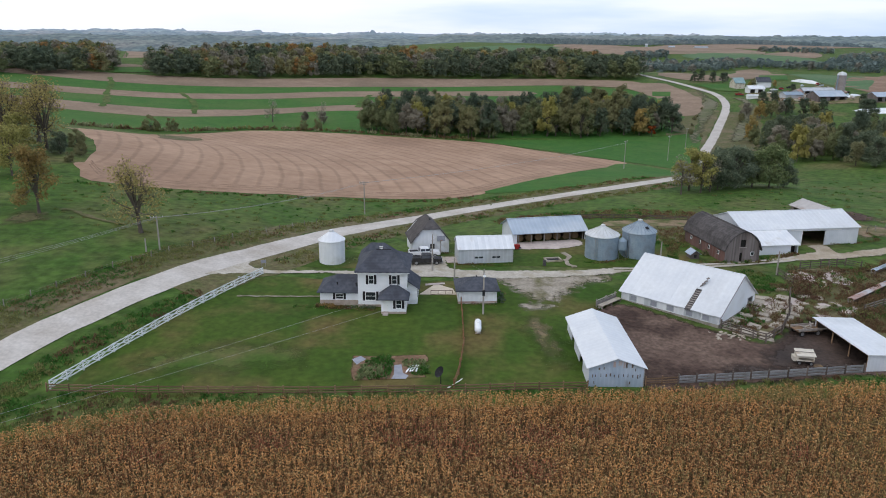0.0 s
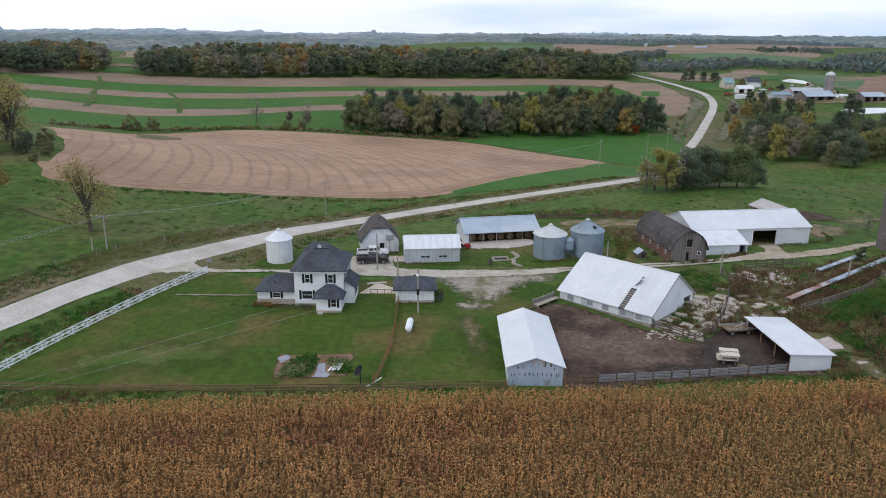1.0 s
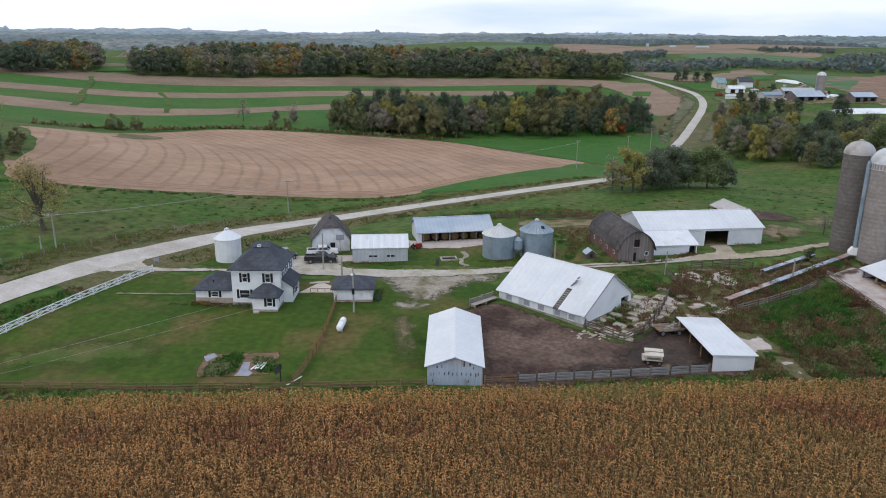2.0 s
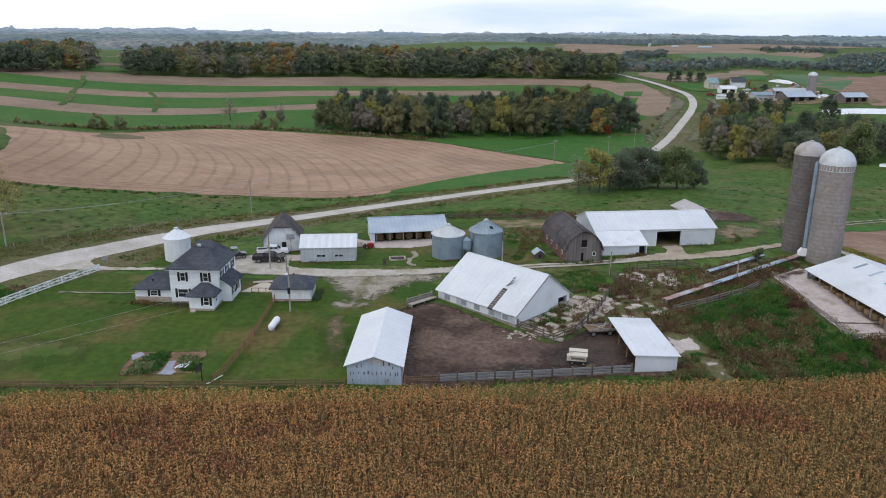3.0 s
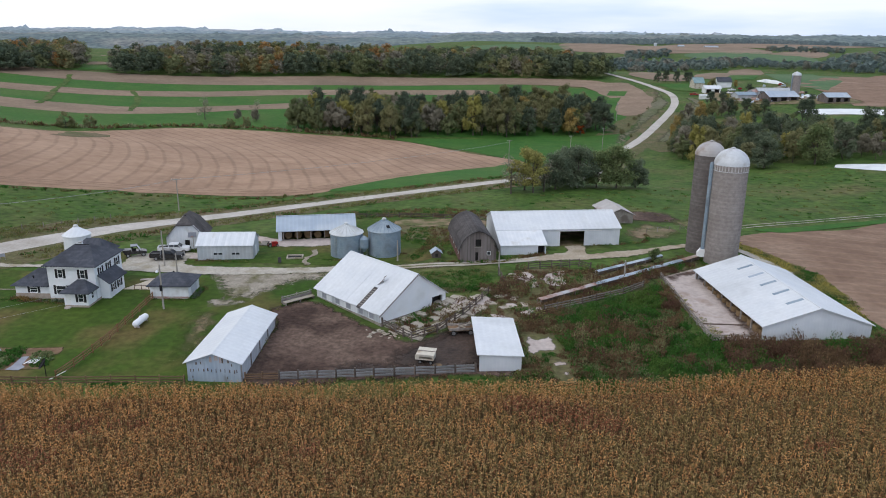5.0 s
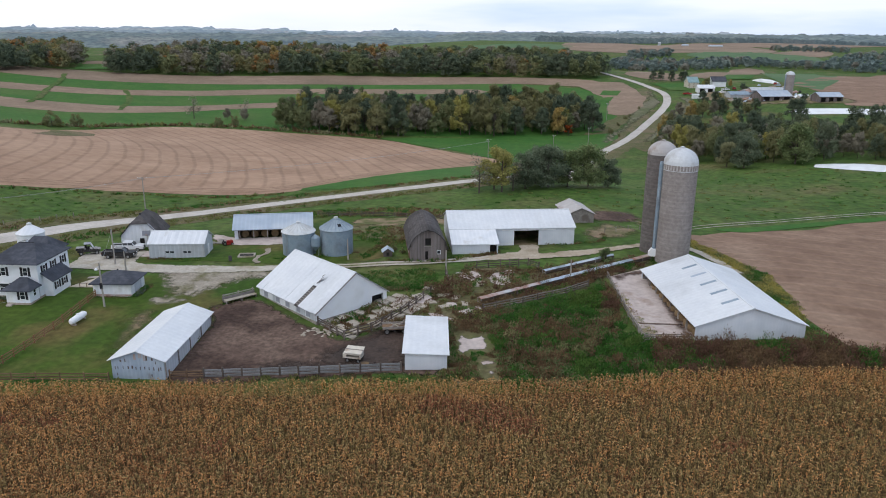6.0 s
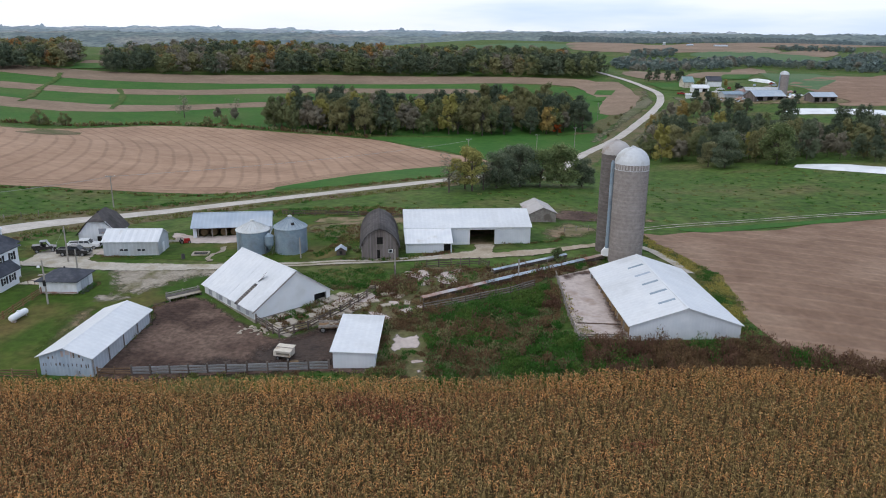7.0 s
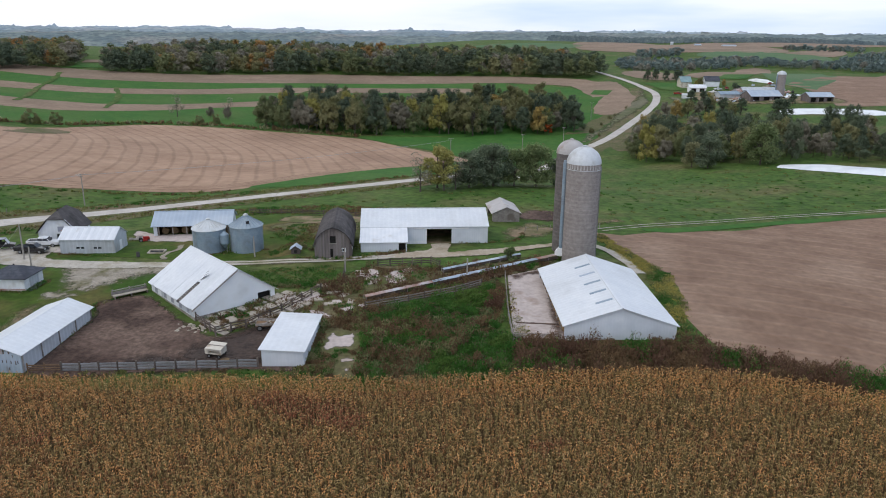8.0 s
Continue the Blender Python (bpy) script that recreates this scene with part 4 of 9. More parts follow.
def jerkin_shed():
    s = thing("gambrel_shed", -3.4, 135.0, None, 11, "white shed with a steep brown clipped-gable roof", "shed")
    s.scale = (.92, 1, 1)
    out = [(-3.8, 0), (3.8, 0), (3.8, 2.7), (1.75, 4.9), (-1.75, 4.9), (-3.8, 2.7)]
    b = bmesh.new()
    wall_cells(b, 7.6, 2.7, .18, [(3.65, 4.6, 0, 2.0)], pose(-3.8, -3.7, 0))
    prism(b, [(-3.8, 2.7), (3.8, 2.7), (1.75, 4.9), (-1.75, 4.9)], -3.7, -3.52)
    box(b, -3.8, -3.62, -3.52, 3.6, -.4, 2.7)
    box(b, 3.62, 3.8, -3.52, 3.6, -.4, 2.7)
    prism(b, out, 3.6, 3.78)
    box(b, -3.8, 3.8, -3.69, -3.55, -.5, 0)
    part("wall", b, M["weathered_metal"], s, "chalky white boarded walls")
    # dark panel behind the opening stands for the shade inside
    part("doorway", B(-.13, .78, -3.5, -3.42, 0, 2.0), M["dark"], s, "dark panel standing for the shed's inner shade")
    b = bmesh.new()
    # two slopes with a small hip at each end
    ex, ez, rz_, y0, y1 = 4.2, 2.3, 6.4, -4.1, 4.1
    cx, cz = 1.75, 5.0
    pts = [(-ex, y0, ez), (-cx, y0, cz), (cx, y0, cz), (ex, y0, ez), (-ex, y1, ez), (-cx, y1, cz), (cx, y1, cz), (ex, y1, ez), (0, -2.4, rz_), (0, 2.4, rz_)]
    for dz in (0, -.14):
        v = [b.verts.new((x, y, z + dz)) for x, y, z in pts]
        for f in ((0, 1, 8, 9, 5, 4), (2, 3, 7, 6, 9, 8), (1, 2, 8), (6, 5, 9)):
            b.faces.new([v[i] for i in (f if dz == 0 else f[::-1])])
    part("roof", b, M["shingle_brown"], s, "worn brown shingle roof")
    part("ridge_pipe", B(-.15, .15, -2.3, -1.7, 6.3, 6.55), M["black"], s)
    part("side_boards", B(-3.86, -3.82, -2.5, 2.5, .2, 2.0), M["weathered_metal"], s)


def metal_shop():
    s = thing("metal_shop", 7.0, 127.2, None, 6, "small off-white metal workshop with a striped metal roof", "workshop", "")
    L, W, e, r = 9.9, 5.9, 2.85, 4.35
    x0, x1, y0, y1 = -L / 2, L / 2, -W / 2, W / 2
    wins = [(2.9, 4.4, 1.0, 1.35), (6.1, 7.5, 1.0, 1.35)]
    b = four_walls(bmesh.new(), x0, x1, y0, y1, 0, e, front=wins)
    box(b, x0, x1, y0 + .02, y1 - .02, -.5, 0)
    for x in (x0, x1 - .18):
        prism(b, [(y0, e), (y1, e), (0, r)], x, x + .18, Matrix(((0, 1, 0, 0), (1, 0, 0, 0), (0, 0, 1, 0), (0, 0, 0, 1))))
    part("wall", b, M["grey_metal"], s, "ribbed off-white wall sheets")
    for a in wins:
        w = part("window", B(x0 + a[0], x0 + a[1], y0 + .05, y0 + .09, a[2], a[3]), M["glass"], s, "narrow dark strip window")
        part("mullion", B(x0 + (a[0] + a[1]) / 2 - .04, x0 + (a[0] + a[1]) / 2 + .04, y0 - .02, y0 + .05, a[2], a[3]), M["white_paint"], w)
    n = 16
    for side in (-1, 1):
        for i in range(n):
            a, c = x0 - .2 + (L + .4) * i / n, x0 - .2 + (L + .4) * (i + 1) / n
            q = slope(bmesh.new(), a, c, side * (W / 2 + .25), e - .08, 0, r + .06 + (.03 if i % 2 else 0), .08)
            if side > 0:
                bmesh.ops.recalc_face_normals(q, faces=q.faces)
            part("roof_panel", q, M["white_metal"] if i % 2 else M["weathered_metal"], s)
    part("ridge_cap", prism(bmesh.new(), [(-.25, r - .06), (0, r + .16), (.25, r - .06)], x0 - .2, x1 + .2, Matrix(((0, 1, 0, 0), (1, 0, 0, 0), (0, 0, 1, 0), (0, 0, 0, 1)))), M["white_metal"], s)
    part("side_door", B(x1 + .002, x1 + .05, -.6, .4, 0, 2.0), M["white_paint"], s, "white side door")
    part("door_slab", B(x0 - 1.9, x0 - .02, -1.9, 1.6, -.06, .08), M["concrete"], s, "pale concrete door slab")


def gable_ends(b, x0, x1, W, e, r, t=.16, m=None):
    sw = Matrix(((0, 1, 0, 0), (1, 0, 0, 0), (0, 0, 1, 0), (0, 0, 0, 1)))
    for x in (x0, x1 - t):
        prism(b, [(-W / 2, e), (W / 2, e), (0, r)], x, x + t, sw if m is None else m @ sw)


def roof_pair(s, x0, x1, W, e, r, over, mt, label="", ridge=0.0, t=.12):
    """Two roof slabs with the ridge along x, at y = ridge."""
    for side in (-1, 1):
        y = side * W / 2
        run = abs(ridge - y)
        k = (r - e) / run
        q = slope(bmesh.new(), x0, x1, y + side * over, e - over * k + .05, ridge, r + .05, t)
        bmesh.ops.recalc_face_normals(q, faces=q.faces)
        part("roof_slope", q, M[mt], s, label)
    part("ridge_cap", B(x0, x1, ridge - .18, ridge + .18, r + .0, r + .085), M[mt], s)


def hay_shed():
    s = thing("hay_shed", 20.0, 143.2, None, 12.5, "open-fronted pole shed with a blue-grey metal roof", "shed")
    L, W, e, r = 15.1, 7.8, 2.45, 4.3
    x0, x1, y0, y1 = -L / 2, L / 2, -W / 2, W / 2
    b = four_walls(bmesh.new(), x0, x1, y0, y1, 0, e, .14, front=None)
    box(b, x0, x0 + .7, y0, y0 + .14, 0, e)
    gable_ends(b, x0, x1, W, e, r)
    part("wall", b, M["white_wall"], s, "pale metal side walls")
    for i in range(6):
        part("post", B(x0 + .9 + 2.7 * i, x0 + 1.08 + 2.7 * i, y0 + .02, y0 + .24, -.4, e), M["grey_wood"], s)
    # dark boards and deck added to give the open shed its inner shade
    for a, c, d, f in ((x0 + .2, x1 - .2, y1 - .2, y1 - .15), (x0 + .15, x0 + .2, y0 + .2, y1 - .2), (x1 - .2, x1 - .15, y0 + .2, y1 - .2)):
        part("lining_board", B(a, c, d, f, .06, e - .02), M["old_wood"], s, "dark boards added for the shed's inner shade")
    part("rafter_deck", B(x0 + .2, x1 - .2, y0 + .3, y1 - .2, e - .08, e - .02), M["old_wood"], s, "dark deck added as shade under the roof")
    part("beam", B(x0 + .7, x1, y0 + .03, y0 + .2, e - .35, e - .02), M["grey_wood"], s)
    roof_pair(s, x0 - .4, x1 + .4, W, e, r, .5, "blue_metal", "blue-grey sheet metal roof")
    part("floor", B(x0, x1, y0 - .6, y1, -.3, .06), M["bare"], s, "pale dusty concrete floor")
    return s


def long_shed():
    s = thing("machine_shed", 67.7, 141.25, None, 8.2, "long white metal machine shed with an open sliding door", "shed")
    L, W, e, r = 24.2, 11.8, 3.5, 5.6
    x0, x1, y0, y1 = -L / 2, L / 2, -W / 2, W / 2
    door = (12.4, 17.2, 0, 2.9)
    b = four_walls(bmesh.new(), x0, x1, y0, y1, 0, e, .16, front=[door])
    box(b, x0, x1, y0 + .02, y1 - .02, -.8, -.02)
    gable_ends(b, x0, x1, W, e, r)
    part("wall", b, M["white_wall"], s, "white ribbed metal walls")
    part("wainscot", B(x0 + 8.4, x0 + 12.2, y0 - .012, y0 - .002, 0, .5), M["weathered_metal"], s)
    part("floor", B(x0 + .2, x1 - .2, y0 + .2, y1 - .2, -.02, .04), M["bare"], s)
    part("door_track", B(x0 + 10.0, x0 + 20.5, y0 - .16, y0 - .04, 3.0, 3.14), M["white_paint"], s, "white sliding door track")
    part("sliding_door", B(x0 + 17.3, x0 + 21.9, y0 - .10, y0 - .03, .06, 2.95), M["white_wall"], s, "white sliding door pushed open")
    part("door_jamb", B(x0 + 12.25, x0 + 12.4, y0 - .06, y0 + .1, 0, 2.9), M["white_paint"], s)
    roof_pair(s, x0 - .25, x1 + .25, W, e, r, .3, "white_metal", "white ribbed metal roof")
    # lean-to at the west end
    b = bmesh.new()
    wall_cells(b, 8.5, 1.85, .14, [(7.0, 8.3, 0, 1.6)], pose(x0, y0 - 5.0, 0))
    box(b, x0, x0 + 8.5, y0 - 4.98, y0 - 4.86, -.6, -.002)
    box(b, x0, x0 + .14, y0 - 4.86, y0, -.5, 1.85)
    box(b, x0 + 8.36, x0 + 8.5, y0 - 4.86, y0, -.5, 1.85)
    for x in (x0, x0 + 8.36):
        prism(b, [(y0 - 5.0, 1.85), (y0, 1.85), (y0, 3.3)], x, x + .14, Matrix(((0, 1, 0, 0), (1, 0, 0, 0), (0, 0, 1, 0), (0, 0, 0, 1))))
    part("annex_wall", b, M["white_wall"], s, "white metal annex walls")
    part("annex_roof", slope(bmesh.new(), x0 - .2, x0 + 8.7, y0 - 5.3, 1.86, y0 - .02, 3.42, .1), M["weathered_metal"], s, "pale ribbed annex roof")
    part("annex_track", B(x0 + 3.2, x0 + 8.4, y0 - 5.08, y0 - 5.01, 1.62, 1.72), M["white_paint"], s)
    # dark panel set back in the annex as its inner shade
    part("annex_doorway", B(x0 + 7.0, x0 + 8.3, y0 - 4.2, y0 - 4.1, 0, 1.6), M["dark"], s)


def gambrel_barn():
    s = thing("old_barn", 51.9, 132.0, None, 9, "old gambrel barn of weathered grey boards with a dark shingle roof", "barn")
    s.scale = (1, 1, .88)
    hw, hl = 3.3, 7.6
    prof = [(-hw, 0), (-hw, 2.9), (-3.0, 4.2), (-2.2, 5.3), (-1.1, 6.15), (0, 6.5), (1.1, 6.15), (2.2, 5.3), (3.0, 4.2), (hw, 2.9), (hw, 0)]
    # front of single upright boards, with doorway and hay door
    def top_at(x):
        for (a, za), (c, zc) in zip(prof[1:], prof[2:-1]):
            if a <= x <= c:
                return za + (zc - za) * (x - a) / (c - a)
        return 2.9
    n = 26
    rnd = random.Random(5)
    front = part("front_wall", B(-hw, hw, -hl + .1, -hl + .14, -.6, .25), M["grey_wood"], s, "weathered grey board front")
    for i in range(n):
        a, c = -hw + 2 * hw * i / n, -hw + 2 * hw * (i + 1) / n - .012
        mid = (a + c) / 2
        z1 = min(top_at(max(a, -hw + .01)), top_at(min(c, hw - .01)))
        spans = [(0 - rnd.random() * .1, z1)]
        if -.55 < mid < .05:
            spans = [(2.05, 3.2), (4.75, z1)] if -.55 < mid < .05 else spans
        elif .05 <= mid < .6:
            spans = [(0, 3.2), (4.75, z1)]
        if 1.6 < mid < 2.2:
            spans = [(0, 1.45), (2.15, z1)]
        d = rnd.random() * .03
        for z0, z2 in spans:
            part("board", B(a, c, -hl - d, -hl + .1 - d, z0, z2), M["barn_wood"], front)
    # dark panels close both openings in place of the barn's inner shade
    part("doorway", B(-.58, .05, -hl + .3, -hl + .4, 0, 2.05), M["dark"], s)
    part("hay_door_opening", B(-.58, .62, -hl + .3, -hl + .4, 3.2, 4.75), M["dark"], s)
    part("lintel", B(-.7, .7, -hl - .08, -hl - .035, 3.08, 3.2), M["pale_bark"], s)
    w = part("window", B(1.6, 2.2, -hl - .06, -hl - .032, 1.4, 1.48), M["white_paint"], s, "small white-framed window")
    for a in ((1.6, 2.2, 2.12, 2.2), (1.55, 1.63, 1.4, 2.2), (2.17, 2.25, 1.4, 2.2)):
        part("frame", B(a[0], a[1], -hl - .06, -hl - .032, a[2], a[3]), M["white_paint"], w)
    part("pane", B(1.63, 2.17, -hl + .02, -hl + .05, 1.45, 2.15), M["glass"], w)
    for side in (-1, 1):
        b = bmesh.new()
        m = pose(side * hw - (.0 if side < 0 else .14), -hl, 0, 0, 0, 0)
        box(b, 0, .14, 0.15, 2 * hl, -.6, 2.95, m)
        wl = part("side_wall", b, M["red_wood" if side < 0 else "barn_wood"], s, "faded red board side" if side < 0 else "grey board side")
        for k in range(4):
            y = -hl + 2.0 + 3.4 * k
            xx = side * (hw + .03)
            f = part("side_window", B(xx - .03, xx + .03, y, y + .6, 1.2, 2.0), M["white_paint"], wl, "small white-framed stable window")
            part("pane", B(xx - .04, xx + .04, y + .08, y + .52, 1.28, 1.92), M["glass"], f)
    b = bmesh.new()
    prism(b, prof, hl - .14, hl)
    part("rear_wall", b, M["barn_wood"], s)
    b = bmesh.new()
    over = [(-hw - .35, 2.55), (-3.05, 4.25), (-2.25, 5.38), (-1.12, 6.24), (0, 6.6), (1.12, 6.24), (2.25, 5.38), (3.05, 4.25), (hw + .35, 2.55)]
    inner = [(x * .96, z - .16) for x, z in over]
    prism(b, over + inner[::-1], -hl - .3, hl + .3)
    part("roof", b, M["shingle_brown"], s, "dark curved shingle roof")
    part("ridge_cap", B(-.12, .12, -hl - .35, hl + .3, 6.58, 6.68), M["shingle_brown"], s)


def white_barn():
    # local x runs along the near eave, local y towards the rear eave
    cx, cy = 37.8, 106.5
    s = thing("white_barn", cx, cy, 1.45, -43.2, "low white barn with a broad metal roof, patched and partly torn", "barn")
    L, W, e, r = 15.6, 13.1, 1.85, 6.2
    yr = .5
    x0, x1, y0, y1 = -L / 2, L / 2, -W / 2, W / 2
    b = four_walls(bmesh.new(), x0, x1, y0, y1, .35, e, .2, right=[(10.0, 12.2, 0, 1.35)])
    for x in (x0, x1 - .2):
        prism(b, [(y0, e), (y1, e), (yr, r)], x, x + .2, Matrix(((0, 1, 0, 0), (1, 0, 0, 0), (0, 0, 1, 0), (0, 0, 0, 1))))
    part("wall", b, M["white_paint"], s, "white painted gable walls")
    part("foundation", four_walls(bmesh.new(), x0 - .06, x1 + .06, y0 - .06, y1 + .06, -1.2, .35, .32), M["stone_wall"], s, "rough limestone foundation")
    # dark panel inside the gable opening, painted shade
    part("doorway", B(x1 - .9, x1 - .8, 3.4, 6.1, .3, 1.8), M["dark"], s)
    # stained sheets along the near wall
    rnd = random.Random(3)
    for i in range(12):
        a = x0 + .1 + (L - .2) * i / 12
        part("wall_sheet", B(a, a + (L - .2) / 12 - .03, y0 - .05 - .02 * rnd.random(), y0 - .02, .36, e - .05), M["weathered_metal" if rnd.random() < .55 else "grey_metal"], s)
    for a in (x0 + 1.5, x0 + 4.9, x0 + 7.6, x0 + 10.6, x0 + 13.1):
        w = part("window", B(a, a + 1.2, y0 - .09, y0 - .072, .5, 1.4), M["grey_metal"], s, "grey framed window")
        part("pane", B(a + .12, a + 1.08, y0 - .10, y0 - .088, .6, 1.32), M["tarp"], w)
    # roof of upright sheets; one narrow strip is torn off
    n = 18
    half = (W / 2 + yr, W / 2 - yr)
    for side in (-1, 1):
        for i in range(n):
            a, c = x0 - .35 + (L + .7) * i / n, x0 - .35 + (L + .7) * (i + 1) / n
            k = (r - e) / half[side > 0]
            y_e = side * (W / 2 + .45)
            z_e = e - .45 * k + .1
            lift_ = .012 * (i % 3)
            if side < 0 and i == 12:
                q = slope(bmesh.new(), a, c, y_e + 3.6, z_e + 3.6 * k + lift_, yr, r + .1 + lift_, .06)
                part("roof_sheet", q, M["white_metal"], s)
                t_ = part("torn_strip", slope(bmesh.new(), a, c, y_e, z_e - .08, y_e + 3.6, z_e + 3.6 * k - .08, .06), M["shingle_brown"], s, "bare laths where a roof sheet is gone")
                for j in range(9):
                    d = .25 + .36 * j
                    part("lath", slope(bmesh.new(), a + .05, c - .05, y_e + d, z_e + d * k - .03, y_e + d + .12, z_e + (d + .12) * k - .03, .04), M["grey_wood"], t_)
                continue
            q = slope(bmesh.new(), a, c, y_e + (rnd.random() * .12 if side < 0 else 0), z_e + lift_, yr, r + .1 + lift_, .06)
            bmesh.ops.recalc_face_normals(q, faces=q.faces)
            part("roof_sheet", q, M["white_metal"], s)
    part("ridge_cap", B(x0 - .3, x1 + .3, yr - .12, yr + .12, r + .06, r + .11), M["white_metal"], s)
    q = bmesh.new()
    for j in range(4):
        box(q, -.28, .28, -.9 + .45 * j, -.45 + .45 * j, .05 * j * j, .05 * j * j + .03)
    yl = -2.45
    k = (r - e) / half[0]
    part("bent_sheet", q, M["stave_dark"], s, "bent dark roof sheet", m=pose(x0 + L * 13.1 / n, yl, r + .1 - (yr - yl) * k + .14, math.degrees(math.atan(k)), 0, -52))
    part("verge_board", slope(bmesh.new(), x1 + .3, x1 + .36, y0 - .45, e - .45 * k + .02, yr, r + .02, .22), M["grey_wood"], s)


def near_shed():
    s = thing("cattle_shed", 20.7, 87.6, .75, 0, "gabled cattle shed with white roof and weathered blue-grey end wall", "shed")
    L, W, e, r = 16.0, 6.6, 2.35, 3.55
    base = pose(0, 0, 0, 0, 0, 90)
    x0, x1, y0, y1 = -L / 2, L / 2, -W / 2, W / 2
    holder = part("side_wall", wall_cells(bmesh.new(), L, e + .6, .14, [(4.0, 6.4, 0, 2.5), (10.2, 12.6, 0, 2.5)], pose(-W / 2 + .14, -L / 2, -.6, 0, 0, 90)), M["white_wall"], s, "white boarded side with two doorways")
    part("side_wall", wall_cells(bmesh.new(), L, e + .6, .14, (), pose(W / 2, -L / 2, -.6, 0, 0, 90)), M["grey_metal"], s, "grey metal side wall")
    # end wall of upright sheets
    n = 9
    end = part("end_wall", B(-W / 2 + .15, W / 2 - .15, -L / 2 + .02, -L / 2 + .1, -.6, e), M["blue_wood"], s, "peeling blue-grey end wall")
    prism_b = bmesh.new()
    prism(prism_b, [(-W / 2 + .15, e), (W / 2 - .15, e), (0, r - .06)], -L / 2 + .02, -L / 2 + .1)
    part("gable", prism_b, M["blue_wood"], end)
    rnd = random.Random(11)
    for i in range(n):
        a, c = -W / 2 + W * i / n, -W / 2 + W * (i + 1) / n - .015
        z1 = min(e + (r - e) * (1 - abs(a) / (W / 2)), e + (r - e) * (1 - abs(c) / (W / 2))) - .02
        part("sheet", B(a, c, -L / 2 - .03 - .02 * rnd.random(), -L / 2 + .015, -.5, max(z1, e - .05)), M["blue_wood"], end)
    for x, z, w, h in ((-.45, 2.35, .3, .75), (.15, 2.6, .45, .6), (.75, 2.25, .22, .8), (1.05, 2.25, .2, .75), (1.75, 2.3, .2, .5), (-1.3, 1.1, .16, .35), (-.8, 1.15, .16, .4), (1.9, 1.0, .14, .4), (2.5, .9, .14, .5), (-2.2, 2.0, .2, .3), (-2.9, 1.0, .1, .4), (-2.55, 1.05, .08, .35), (-1.9, 1.1, .08, .4), (-.3, 1.05, .1, .35), (.25, 1.0, .08, .45), (.8, 1.1, .1, .35), (1.35, 1.05, .08, .4), (2.2, 1.85, .1, .35), (2.8, 1.0, .1, .45), (-1.6, 2.05, .12, .35), (-2.7, .2, .1, .3), (1.6, .15, .12, .35)):
        part("bare_patch", B(x, x + w, -L / 2 - .065, -L / 2 - .052, z, z + h), M["rust"] if w > .2 else M["old_wood"], end, "bare brown patch")
    part("rear_wall", wall_cells(bmesh.new(), W, e + .6, .14, (), pose(-W / 2, L / 2 - .14, -.6)), M["grey_metal"], s)
    b = bmesh.new()
    prism(b, [(-W / 2, e), (W / 2, e), (0, r - .03)], L / 2 - .14, L / 2)
    part("rear_gable", b, M["grey_metal"], s)
    for side in (-1, 1):
        q = slope(bmesh.new(), x0 - .35, x1 + .35, side * (W / 2 + .35), e - .05, 0, r + .06, .08)
        bmesh.ops.recalc_face_normals(q, faces=q.faces)
        part("roof_slope", q, M["white_metal"], s, "smooth white metal roof", m=base)
    part("ridge_cap", B(x0 - .35, x1 + .35, -.12, .12, r + .0, r + .055), M["white_metal"], s, m=base)
    # added dark panel along the inside, painted shade behind the side openings
    part("inner_partition", B(-.05, .05, -L / 2 + .2, L / 2 - .2, -.4, 1.9), M["dark"], s)
    for i in range(5):
        part("corner_post", B(W / 2 + .02, W / 2 + .14, -L / 2 + .1 + 3.9 * i, -L / 2 + .24 + 3.9 * i, -.6, e - .1), M["grey_wood"], s)


